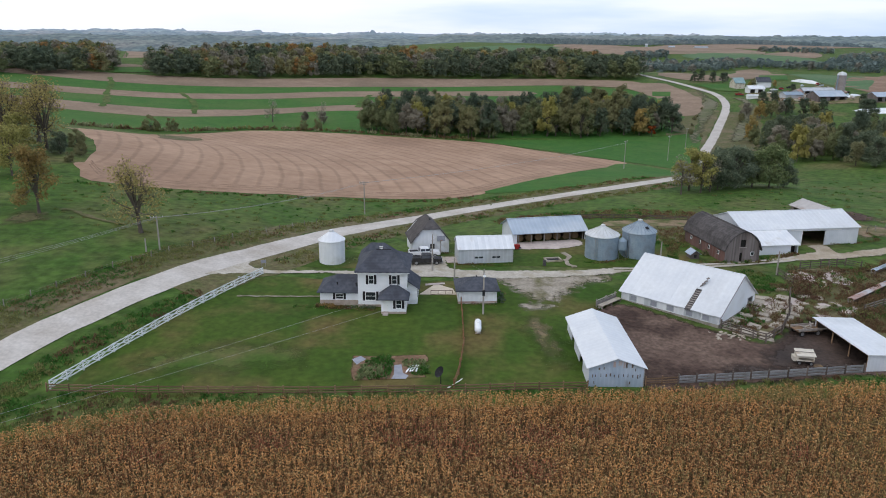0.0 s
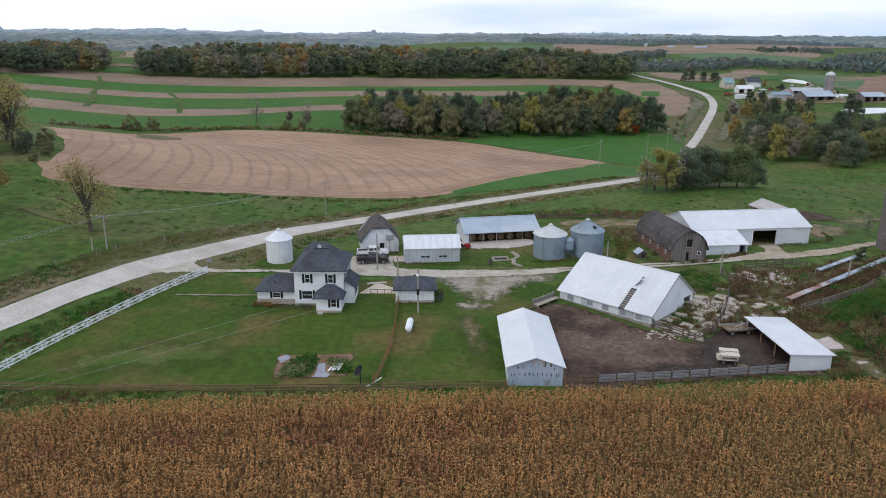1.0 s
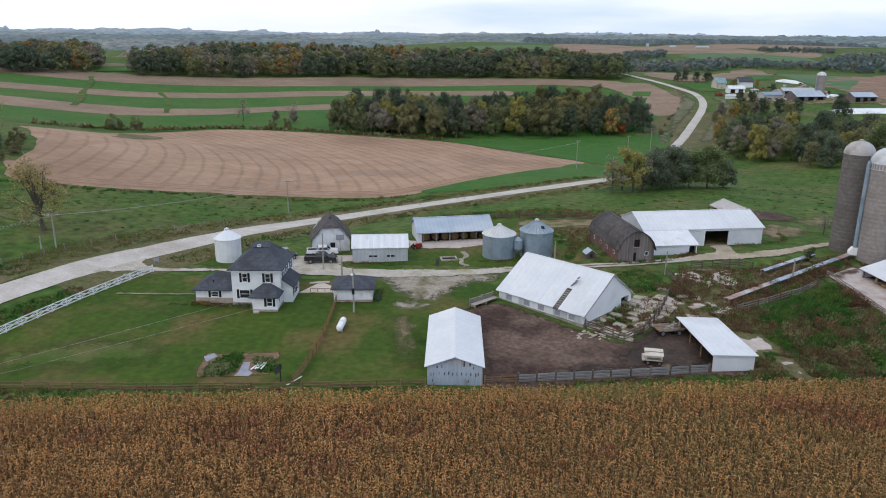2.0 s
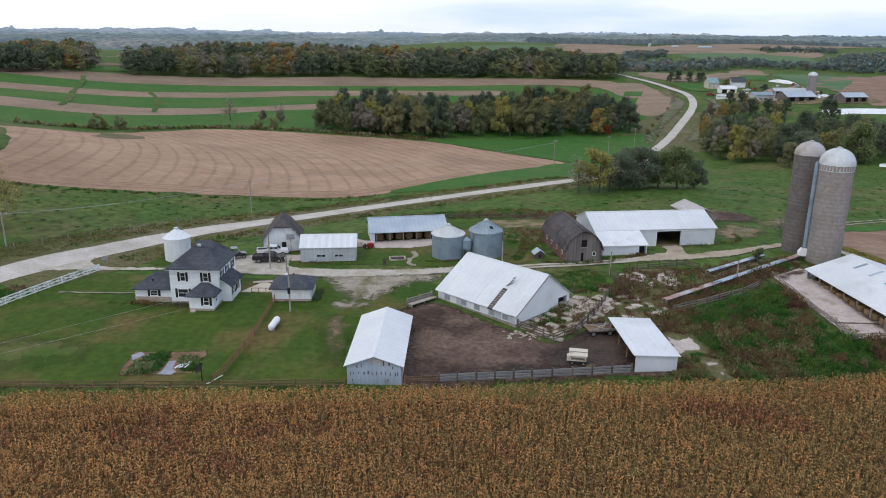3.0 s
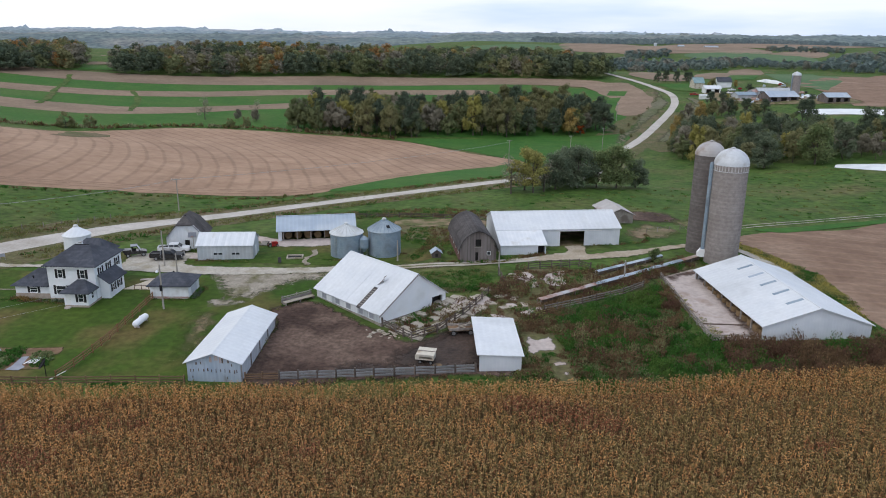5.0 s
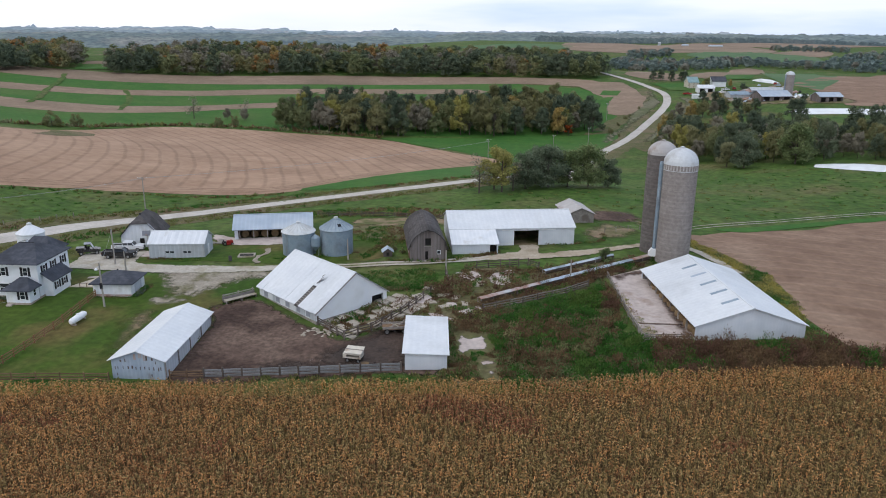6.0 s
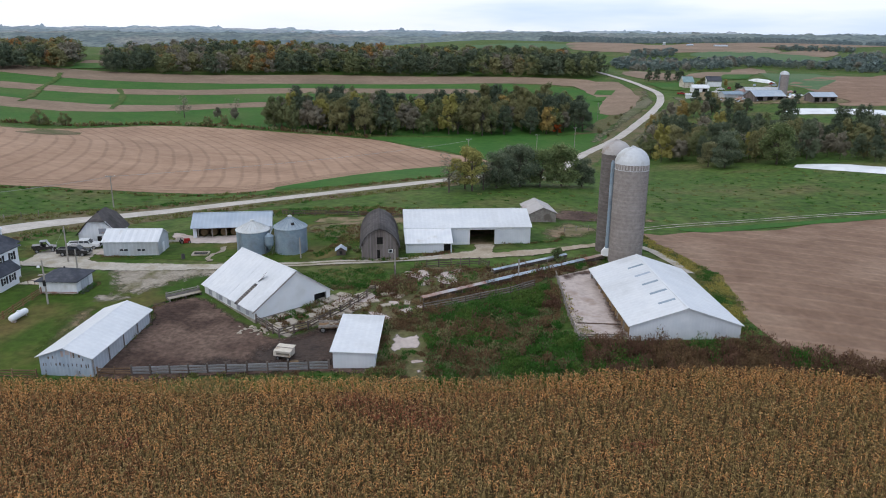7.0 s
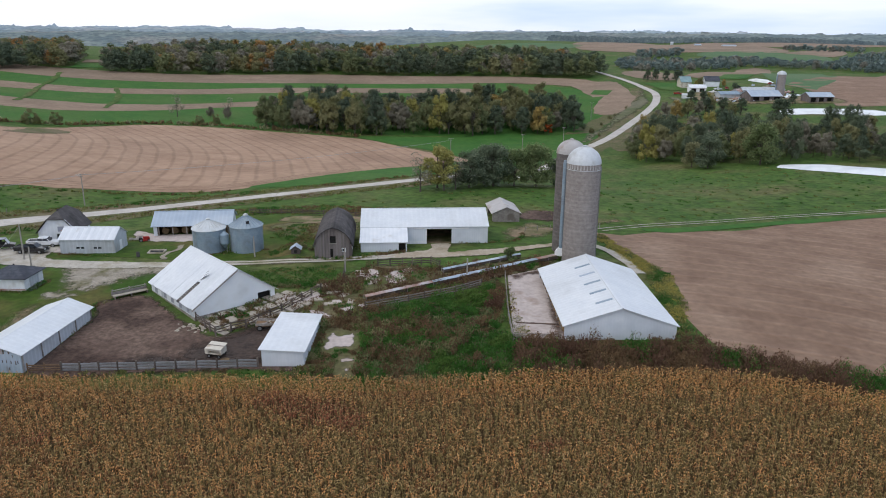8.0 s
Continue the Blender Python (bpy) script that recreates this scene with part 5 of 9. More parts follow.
def lean_shed():
    s = thing("open_shed", 55.35, 89.75, .9, 3.5, "open-sided cattle shelter with a white single-pitch roof", "shed")
    L, W = 12.2, 5.3
    zl, zr = 2.36, 2.2
    b = bmesh.new()
    box(b, W / 2 - .14, W / 2, -L / 2 + .14, L / 2 - .14, -.6, zr - .1)
    box(b, -W / 2, W / 2, -L / 2, -L / 2 + .14, -.6, zr - .1)
    box(b, -W / 2, W / 2, L / 2 - .14, L / 2, -.6, zr - .1)
    prism(b, [(-W / 2, zr - .1), (W / 2, zr - .1), (-W / 2, zl - .1)], -L / 2, -L / 2 + .14)
    prism(b, [(-W / 2, zr - .1), (W / 2, zr - .1), (-W / 2, zl - .1)], L / 2 - .14, L / 2)
    part("wall", b, M["white_wall"], s, "white metal end and rear walls")
    q = bmesh.new()
    pts = [(-W / 2 - .35, zl + .08), (W / 2 + .3, zr + .02), (W / 2 + .3, zr - .08), (-W / 2 - .35, zl - .02)]
    prism(q, pts, -L / 2 - .3, L / 2 + .3)
    part("roof", q, M["white_metal"], s, "white metal roof sheet")
    # dark boards added over the white walls to stand for inner shade
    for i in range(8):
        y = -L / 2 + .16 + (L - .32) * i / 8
        part("inner_board", B(W / 2 - .2, W / 2 - .15, y, y + (L - .32) / 8 - .02, -.4, zr - .15), M["old_wood"], s, "dark board added for the shelter's inner shade")
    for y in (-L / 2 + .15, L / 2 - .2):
        part("inner_board", B(-W / 2 + .1, W / 2 - .25, y, y + .05, -.4, zr - .15), M["old_wood"], s, "dark board added for the shelter's inner shade")
    # dark deck added below the roof, likewise for shade
    part("rafter_deck", B(-W / 2 + .05, W / 2 - .25, -L / 2 + .25, L / 2 - .25, zr - .2, zr - .14), M["old_wood"], s, "dark deck added as shade under the roof")
    for i in range(4):
        y = -L / 2 + .25 + (L - .6) * i / 3
        part("post", lathe(bmesh.new(), [(.1, -.5), (.09, zl - .05)], 10, pose(-W / 2 + .1, y, 0)), M["brown_wood"], s)
    part("beam", B(-W / 2 + .0, -W / 2 + .2, -L / 2 + .2, L / 2 - .2, zl - .3, zl - .06), M["brown_wood"], s)


def feed_shed():
    s = thing("feeding_shed", 98.15, 106.2, 1.55, 5, "wide white gabled cattle shed open along its west side", "shed")
    L, W, e, r = 24.4, 15.2, 2.45, 4.95
    base = pose(0, 0, 0, 0, 0, 90)
    x0, x1 = -L / 2, L / 2
    b = bmesh.new()
    for y in (-L / 2, L / 2 - .16):
        box(b, -W / 2, W / 2, y, y + .16, -.8, e)
        prism(b, [(-W / 2, e), (W / 2, e), (0, r)], y, y + .16)
    box(b, W / 2 - .16, W / 2, -L / 2 + .16, L / 2 - .16, -.8, e)
    part("wall", b, M["white_wall"], s, "white ribbed metal walls")
    for side in (-1, 1):
        q = slope(bmesh.new(), x0 - .3, x1 + .3, side * (W / 2 + .3), e - .05, 0, r + .05, .1)
        bmesh.ops.recalc_face_normals(q, faces=q.faces)
        part("roof_slope", q, M["white_metal"], s, "white metal roof slope", m=base)
    part("ridge_cap", B(x0 - .3, x1 + .3, -.16, .16, r + .0, r + .075), M["white_metal"], s, m=base)
    k = (r - e + .1) / (W / 2 + .3)
    for i in range(5):
        x = -8.7 + 3.94 * i
        q = slope(bmesh.new(), x, x + .62, .45, r + .05 - .45 * k + .02, 2.75, r + .05 - 2.75 * k + .02, .06)
        bmesh.ops.recalc_face_normals(q, faces=q.faces)
        part("skylight", q, M["galv"] if i != 3 else M["blue_metal"], s, "grey translucent skylight strip", m=base)
    n = 8
    for i in range(n):
        y = -L / 2 + .3 + (L - .8) * i / (n - 1)
        part("post", B(-W / 2 + .1, -W / 2 + .32, y, y + .22, -.5, e), M["grey_wood"], s)
    part("beam", B(-W / 2 + .08, -W / 2 + .3, -L / 2 + .2, L / 2 - .2, e - .35, e - .02), M["grey_wood"], s)
    part("floor", B(-W / 2, W / 2 - .2, -L / 2 + .2, L / 2 - .2, -.5, .08), M["mud"], s)
    part("feed_wall", B(-1.0, -.85, -L / 2 + .2, L / 2 - .2, .08, 2.2), M["grey_wood"], s)


def silo(x, y, r, wall_h, dome_h, stave, dome, label, chute_ang, band):
    s = thing("silo", x, y, None, 0, label, "silo", "twin concrete silos")
    part("wall", lathe(bmesh.new(), [(r, -.8), (r, wall_h)], 48), M[stave], s, "banded concrete stave wall")
    prof = [(r + .08, wall_h - .02)] + [((r + .06) * math.cos(a), wall_h + dome_h * math.sin(a)) for a in np.linspace(0, 1.45, 8)]
    d = part("dome", lathe(bmesh.new(), prof, 40), M[dome], s, "ribbed metal dome")
    ring = mesh_of("hoop", lathe(bmesh.new(), [(r + .002, -.02), (r + .022, -.02), (r + .022, .02), (r + .002, .02)], 40), M["grey_wood" if stave == "stave" else "old_wood"])
    for i in range(int(wall_h / .62)):
        part("hoop", ring, None, s, m=pose(0, 0, .5 + .62 * i))
    rib = bmesh.new()
    for a0, a1 in zip(np.linspace(0, 1.4, 7)[:-1], np.linspace(0, 1.4, 7)[1:]):
        p, q = ((r + .08) * math.cos(a0), dome_h * math.sin(a0)), ((r + .08) * math.cos(a1), dome_h * math.sin(a1))
        v = [rib.verts.new(c) for c in ((p[0], -.03, p[1]), (p[0], .03, p[1]), (q[0], .03, q[1] + .02), (q[0], -.03, q[1] + .02))]
        rib.faces.new(v)
    me = mesh_of("dome_rib", rib, M[dome])
    for i in range(16):
        part("dome_rib", me, None, d, m=pose(0, 0, wall_h + .02, 0, 0, 22.5 * i))
    part("vent_cap", lathe(bmesh.new(), [(.4, wall_h + dome_h - .05), (.4, wall_h + dome_h + .12), (.1, wall_h + dome_h + .25)], 14), M[dome], d)
    if band:
        n = 34
        bl = mesh_of("stave_block", B(r + .004, r + .035, -.11, .11, 0, .8), M["dome_old"])
        for i in range(n):
            part("stave_block", bl, None, s, m=pose(0, 0, wall_h - .95 + (.12 if i % 2 else 0), 0, 0, 360 * i / n))
        part("band", lathe(bmesh.new(), [(r + .001, wall_h - 1.05), (r + .045, wall_h - 1.05), (r + .045, wall_h - .97), (r + .001, wall_h - .97)], 40), M["dome"], s)
    m = pose(0, 0, 0, 0, 0, chute_ang)
    part("chute", lathe(bmesh.new(), [(.36, 1.6), (.36, wall_h - .3), (.24, wall_h + .25)], 14, m @ pose(r + .3, 0, 0)), M["galv"], s, "blue-grey metal unloading chute")
    part("chute_hood", prism(bmesh.new(), [(-.7, .9), (.7, .9), (.7, 1.6), (.2, 2.3), (-.7, 2.3)], -.6, .6, m @ pose(r + .55, 0, 0)), M["white_paint"], s, "white hood under the chute")
    p = part("pipe", lathe(bmesh.new(), [(.07, 0), (.07, wall_h - .6)], 8, pose(0, 0, 0, 0, 0, 5) @ pose(r + .16, 0, 0)), M["rim"], s, "thin filler pipe")
    return s


def small_hut():
    s = thing("loafing_shed", 83.5, 160.2, None, 9, "small grey board shed with a pale metal roof", "shed")
    four = four_walls(bmesh.new(), -2.9, 2.9, -4.7, 4.7, -.5, 2.1, .12, left=[(1.0, 8.0, .5, 2.3)])
    prism(four, [(-2.9, 2.1), (2.9, 2.1), (0, 3.35)], -4.7, -4.58)
    prism(four, [(-2.9, 2.1), (2.9, 2.1), (0, 3.35)], 4.58, 4.7)
    part("wall", four, M["grey_wood"], s, "grey board walls")
    for side in (-1, 1):
        q = slope(bmesh.new(), -5.0, 5.0, side * 3.3, 2.0, 0, 3.45, .08)
        bmesh.ops.recalc_face_normals(q, faces=q.faces)
        part("roof_slope", q, M["dome_old"], s, "pale rust-tinged sheet roof", pose(0, 0, 0, 0, 0, 90))


def hen_hut():
    s = thing("hen_hut", 45.4, 127.6, None, 10, "tiny board hut with a pale metal roof", "hut")
    b = four_walls(bmesh.new(), -.8, .8, -.9, .9, -.3, 1.0, .06)
    prism(b, [(-.8, 1.0), (.8, 1.0), (0, 1.55)], -.9, -.84)
    prism(b, [(-.8, 1.0), (.8, 1.0), (0, 1.55)], .84, .9)
    part("wall", b, M["barn_wood"], s)
    for side in (-1, 1):
        q = slope(bmesh.new(), -1.1, 1.1, side * 1.1, .85, 0, 1.62, .05)
        bmesh.ops.recalc_face_normals(q, faces=q.faces)
        part("roof_slope", q, M["blue_metal"], s, "pale sheet roof", pose(0, 0, 0, 0, 0, 90))
    part("hatch", B(-.25, .25, -.93, -.905, .2, .8), M["dark"], s)


farmhouse()
small_garage()
round_bin("grain_bin", -20.4, 125.4, 2.3, 4.2, 1.5, "weathered_metal", "weathered_metal", "pale weathered steel bin with conical roof beside the drive", 0, 5)
jerkin_shed()
metal_shop()
hay_shed()
bin_ladder(round_bin("grain_bin", 28.8, 128.5, 3.0, 4.3, 1.55, "galv", "bin_roof", "blue-grey steel grain bin with a pale roof", 20, 7), 3.0, 4.3, -120)
hatch_bin = round_bin("grain_bin", 35.7, 129.2, 3.0, 4.75, 1.85, "galv", "bin_roof_dark", "blue-grey steel grain bin with ribbed roof", 24, 7)
part("hatch", B(-.28, .28, -.3, .3, .02, .12), M["black"], hatch_bin, "small black open hatch", pose(0, 0, 0, 0, 0, -62) @ Matrix.Translation((1.9, 0, 4.75 + 1.9 * .45)) @ pose(0, 0, 0, 0, 34, 0))
bin_ladder(hatch_bin, 3.0, 4.75, -140)


def hopper():
    s = thing("hopper_tank", 32.2, 127.2, None, 0, "small steel hopper tank on legs between the bins", "hopper")
    part("tank", lathe(bmesh.new(), [(.2, .9), (.85, 1.8), (.85, 3.4), (.15, 3.95)], 24), M["galv"], s)
    for i in range(4):
        part("leg", lathe(bmesh.new(), [(.05, -.2), (.05, 2.0)], 8, pose(0, 0, 0, 0, 0, 45 + 90 * i) @ pose(.82, 0, 0)), M["rim"], s)


hopper()
gambrel_barn()
long_shed()
white_barn()
near_shed()
lean_shed()
feed_shed()
silo(96.9, 127.7, 2.9, 17.9, 2.8, "stave", "dome", "pale concrete stave silo with a white metal dome", 168, True)
silo(95.3, 134.7, 2.6, 18.5, 2.4, "stave_dark", "dome_old", "dark concrete stave silo with a dull metal dome", -70, False)
small_hut()
hen_hut()


# ---- plants ----
def quads_mesh(name, verts, mats, mat_index=None, nv=4):
    """A mesh of separate quads from an array of corners (n, 4, 3)."""
    n = len(verts)
    me = bpy.data.meshes.new(name)
    me.vertices.add(n * nv)
    me.vertices.foreach_set("co", np.ascontiguousarray(verts, np.float32).ravel())
    me.loops.add(n * nv)
    me.loops.foreach_set("vertex_index", np.arange(n * nv, dtype=np.int32))
    me.polygons.add(n)
    me.polygons.foreach_set("loop_start", np.arange(0, n * nv, nv, dtype=np.int32))
    for m in mats:
        me.materials.append(m)
    if mat_index is not None:
        me.polygons.foreach_set("material_index", np.ascontiguousarray(mat_index, np.int32))
    me.update(calc_edges=True)
    return me


def leaf_quads(c, size, rg, up=.8, long=1.5, out=None, calm=False):
    """Small leaf clumps as bent-looking quads at centres c (n, 3)."""
    n = len(c)
    nrm = rg.normal(size=(n, 3)) + np.array((0, 0, up))
    if calm:
        nrm = rg.normal(size=(n, 3)) * .28 + out * 1.1 + np.array((0, 0, .3))
    elif out is not None:
        nrm = nrm * .8 + out * .75
    nrm /= np.linalg.norm(nrm, axis=1, keepdims=True)
    a = np.cross(nrm, rg.normal(size=(n, 3)))
    a /= np.linalg.norm(a, axis=1, keepdims=True) + 1e-9
    b = np.cross(nrm, a)
    s = np.asarray(size) * rg.uniform(.6, 1.4, n)
    a, b = a * (s * long / 2)[:, None], b * (s / 2)[:, None]
    return np.stack([c - a, c - b * .8 + a * .1, c + a, c + b * .8 + a * .1], 1)


def blade_quads(c, size, rg):
    """Upright slender leaves and stems at centres c (n, 3)."""
    n = len(c)
    a = np.stack([rg.normal(0, .42, n), rg.normal(0, .42, n), np.ones(n)], 1)
    a /= np.linalg.norm(a, axis=1, keepdims=True)
    ang = rg.uniform(0, 6.28, n)
    b = np.stack([np.cos(ang), np.sin(ang), rg.normal(0, .3, n)], 1)
    s = size * rg.uniform(.6, 1.4, n)
    a, b = a * (s * 1.3)[:, None], b * (s * .42)[:, None]
    return np.stack([c - a, c + b, c + a, c - b], 1)


def lobes_for(rg, h, r, clear, count, flat=1.0):
    """Centres and radii of the leafy masses of a crown."""
    out = []
    for i in range(count):
        t = rg.uniform(0, 1)
        z = clear + (h - clear) * (.08 + .80 * t)
        ring = r * (1 - .8 * max(0, t - .3) ** 1.2) * flat
        ang, d = i * 2.4 + rg.uniform(-.6, .6), ring * math.sqrt(rg.uniform(.05, 1)) * .86
        out.append((math.cos(ang) * d, math.sin(ang) * d, z, r * rg.uniform(.16, .33)))
    return out


def crown_quads(rg, lobes, n, size, squash=.85, fill=.45, calm=False):
    lob = np.array(lobes)
    w = lob[:, 3] ** 2
    pick = rg.choice(len(lob), n, p=w / w.sum())
    d = rg.normal(size=(n, 3))
    d /= np.linalg.norm(d, axis=1, keepdims=True)
    rad = lob[pick, 3] * (fill + (1.1 - fill) * rg.uniform(0, 1, n) ** .6 + np.where(rg.uniform(0, 1, n) < .32, rg.uniform(0, .65, n), 0))
    c = lob[pick, :3] + d * rad[:, None] * np.array((1, 1, squash))
    return leaf_quads(c, size, rg, 1.4, 1.4, d, calm)


def thirds(q):
    """Every leaf clump as one triangle, for trees further off."""
    return np.stack([q[:, 0] * 1.12 - q[:, 2] * .12, q[:, 1], q[:, 2] * 1.12 - q[:, 0] * .12], 1)


def tube(bm, pts, radii, n=6):
    rings = []
    for i, p in enumerate(pts):
        d = (Vector(pts[min(i + 1, len(pts) - 1)]) - Vector(pts[max(i - 1, 0)])).normalized()
        u = d.orthogonal().normalized()
        v = d.cross(u)
        rings.append([bm.verts.new(Vector(p) + (u * math.cos(2 * math.pi * k / n) + v * math.sin(2 * math.pi * k / n)) * radii[i]) for k in range(n)])
    for a, b in zip(rings, rings[1:]):
        best = min(range(n), key=lambda s: sum((a[k].co - b[(k + s) % n].co).length for k in range(n)))
        for k in range(n):
            bm.faces.new((a[k], a[(k + 1) % n], b[(k + 1 + best) % n], b[(k + best) % n]))
    bm.faces.new(rings[-1])


def branches(rg, h, lobes, trunk_r, clear, twigs=0, lean=(0, 0)):
    bm = bmesh.new()
    top = Vector((lean[0] * h, lean[1] * h, h * .72))
    fork = Vector((lean[0] * clear, lean[1] * clear, clear))
    tube(bm, [(0, 0, -.4), (0, 0, .3), fork * .6, fork, (fork + top) / 2, top], [trunk_r * 1.35, trunk_r * 1.05, trunk_r * .9, trunk_r * .75, trunk_r * .42, trunk_r * .12], 8)
    for x, y, z, r in lobes:
        t = rg.uniform(.0, .5)
        s = fork.lerp(top, t)
        e = Vector((x, y, z))
        mid = s.lerp(e, .5) + Vector((rg.uniform(-.3, .3), rg.uniform(-.3, .3), rg.uniform(-.1, .5)))
        tube(bm, [s, mid, e], [trunk_r * .34, trunk_r * .22, trunk_r * .07], 5)
        for _ in range(twigs):
            q = e + Vector(rg.normal(size=3)).normalized() * r * rg.uniform(.7, 1.25)
            tube(bm, [mid.lerp(e, rg.uniform(.3, 1)), q], [trunk_r * .08, trunk_r * .02], 3)
    return bm


TREES = {}


def tree_kind(key, h, r, clear, lobes, leaves, size, leaf_mat, bark="bark", seed=1, twigs=0, fill=.45, trunk_r=None, label="", lean=(0, 0), squash=.9, small=False):
    """Builds one tree (trunk with limbs, crown of many leaf clumps) out of the way; copies are planted later."""
    rg = np.random.default_rng(seed)
    lob = lobes_for(rg, h, r, clear, lobes)
    lob = [(x + lean[0] * z, y + lean[1] * z, z, q) for x, y, z, q in lob]
    trunk_me = mesh_of("trunk", branches(rg, h, lob, trunk_r or h * .022, clear, twigs, lean), M[bark])
    q = crown_quads(rg, lob, leaves, size, squash, fill, small)
    crown_me = quads_mesh("crown", thirds(q), [M[leaf_mat]], nv=3) if small else quads_mesh("crown", q, [M[leaf_mat]])
    TREES[key] = (trunk_me, crown_me, label)


def plant(key, x, y, scale=1.0, rz=0.0, group="", label="", tall=1.0):
    trunk_me, crown_me, lab = TREES[key]
    t = new("tree")
    t.matrix_basis = pose(x, y, float(ground_z(x, y)), 0, 0, rz) @ Matrix.Diagonal((scale, scale, scale * tall, 1))
    tagged(t, label or lab, "tree", group)
    part("trunk", trunk_me, None, t)
    part("crown", crown_me, None, t)
    return t


tree_kind("oak_dark", 12, 5.4, 1.3, 34, 7000, .40, "leaf_dark", seed=2, label="broad dark green oak tree in the pasture")
tree_kind("oak_green", 12, 5.4, 1.2, 34, 7000, .40, "leaf_green", seed=3, label="broad green oak tree in the pasture")
tree_kind("oak_olive", 12, 5.0, 1.8, 26, 5200, .38, "leaf_olive", seed=9, label="broad olive-green oak tree in the pasture")
tree_kind("yellowing", 12, 4.6, 1.6, 26, 3600, .38, "leaf_yellow", seed=4, twigs=2, label="tree with yellowing autumn leaves")
tree_kind("bare_gold", 12, 5.2, 2.2, 26, 2100, .27, "leaf_gold", seed=5, twigs=9, fill=.8, label="half-bare tree with thin golden leaves", lean=(-.06, 0), trunk_r=.34)
tree_kind("rusty", 11, 4.0, 1.6, 26, 3600, .28, "leaf_rust", seed=6, twigs=3, label="small tree with rusty brown autumn leaves")
tree_kind("bare_grey", 9, 3.4, 2.0, 11, 520, .32, "leaf_grey", seed=7, twigs=7, fill=.9, label="nearly bare tree with grey twigs")
tree_kind("bush_olive", 4.2, 2.4, .2, 18, 2200, .26, "crown_olive", seed=8, small=True, label="rounded olive-green bush in rough grass")
tree_kind("bush_green", 3.2, 1.7, .2, 12, 1500, .26, "leaf_green", seed=11, label="leafy green bush beside the feed bunk")
GROVE = ["wood_green", "wood_dark", "wood_olive", "wood_yellow", "wood_grey", "wood_rust", "wood_dark_b", "wood_olive_b"]
for i, (k, mt, hh, rr) in enumerate(zip(GROVE, ("crown_green", "crown_dark", "crown_olive", "crown_yellow", "crown_grey", "crown_gold", "crown_dark", "crown_olive"),
                                        (12, 12.5, 11, 12, 10.5, 11, 13.5, 12.5), (4.3, 4.6, 4.2, 3.6, 3.8, 3.6, 4.4, 3.9))):
    tree_kind(k, hh, rr, 1.2, 34, 2500, .62, mt, small=True, seed=20 + i, twigs=1 if mt == "crown_grey" else 0, label="woodland tree with %s" % {"crown_green": "green leaves", "crown_dark": "dark green leaves",
              "crown_olive": "dull olive leaves", "crown_yellow": "yellow-green leaves", "crown_grey": "thin grey-brown leaves", "crown_gold": "golden autumn leaves"}[mt])
tree_kind("wood_red", 8, 2.6, 1.2, 9, 900, .6, "leaf_red", seed=40, label="small bright orange-red autumn tree")

# single trees by the pasture and the road
for key, x, y, s, rz in (("oak_olive", 152, 268, .8, 50), ("bare_gold", -57, 131, 1.2, 20), ("rusty", -78.7, 136.5, 1.25, 80), ("bare_gold", -106, 192, 1.5, 140), ("bare_gold", -113, 188, 1.5, 10),
                         ("bare_gold", -121, 199, 1.6, 70), ("bare_gold", -114, 203, 1.6, 200), ("yellowing", -128, 186, 1.4, 150), ("bare_gold", -131, 206, 1.5, 30), ("bare_gold", -137, 196, 1.5, 300), ("yellowing", -108, 183, .9, 220),
                         ("yellowing", -97, 160, 1.0, 40), ("oak_dark", -101, 189, .5, 0),
                         ("bare_grey", 62, 188, 1.15, 0), ("yellowing", 68, 190.5, .95, 50), ("bare_grey", 71, 192, 1.0, 100), ("yellowing", 66, 194, 1.0, 60), ("oak_dark", 74.5, 196, .85, 0),
                         ("oak_dark", 81.0, 200, 1.0, 30), ("oak_green", 86.8, 203, .9, 120), ("oak_green", 93, 206, 1.05, 60), ("oak_dark", 99.5, 211, .72, 200), ("oak_dark", 78, 206, .9, 260),
                         ("oak_dark", 156, 262, .95, 10), ("oak_green", 174.5, 264, 1.25, 70), ("oak_dark", 163, 281, 1.0, 190), ("bare_grey", 166, 278, 1.1, 220)):
    plant(key, x, y, s, rz)
for x, y, s in ((-128, 316, 1.75), (-123, 327, 1.45), (-72, 369, 1.2), (-66, 376, 1.3), (-96, 190, .9), (-101, 198, 1.0), (-106, 208, 1.1), (-94, 180, .7), (60, 121.0, .25), (46, 130.5, .35), (48, 128.7, .3), (-86, 366, .5), (-55, 371, .5), (-112, 338, .5), (-106, 345, .55)):
    plant("bush_olive", x, y, s, x * 7)
for x, y, s in ((-76, 394, .62), (-66, 393, .66)):
    plant("wood_grey", x, y, s, x * 9)
plant("bush_green", 84.8, 126.2, .85, 0)
plant("bare_grey", 97.2, 146.5, .5, 0)
for x, y, s in ((-92, 388, 1.4), (-68, 400, 1.2)):
    plant("bare_grey", x, y, s, x * 3)


def in_poly(rg, poly, spacing, jitter=.42):
    xs, ys = [p[0] for p in poly], [p[1] for p in poly]
    gx, gy = np.meshgrid(np.arange(min(xs), max(xs), spacing), np.arange(min(ys), max(ys), spacing * .9))
    gx = gx + (np.arange(gx.shape[0]) % 2)[:, None] * spacing / 2
    gx, gy = gx.ravel() + rg.uniform(-jitter, jitter, gx.size) * spacing, gy.ravel() + rg.uniform(-jitter, jitter, gy.size) * spacing
    k = inside(gx, gy, poly)
    return gx[k], gy[k]


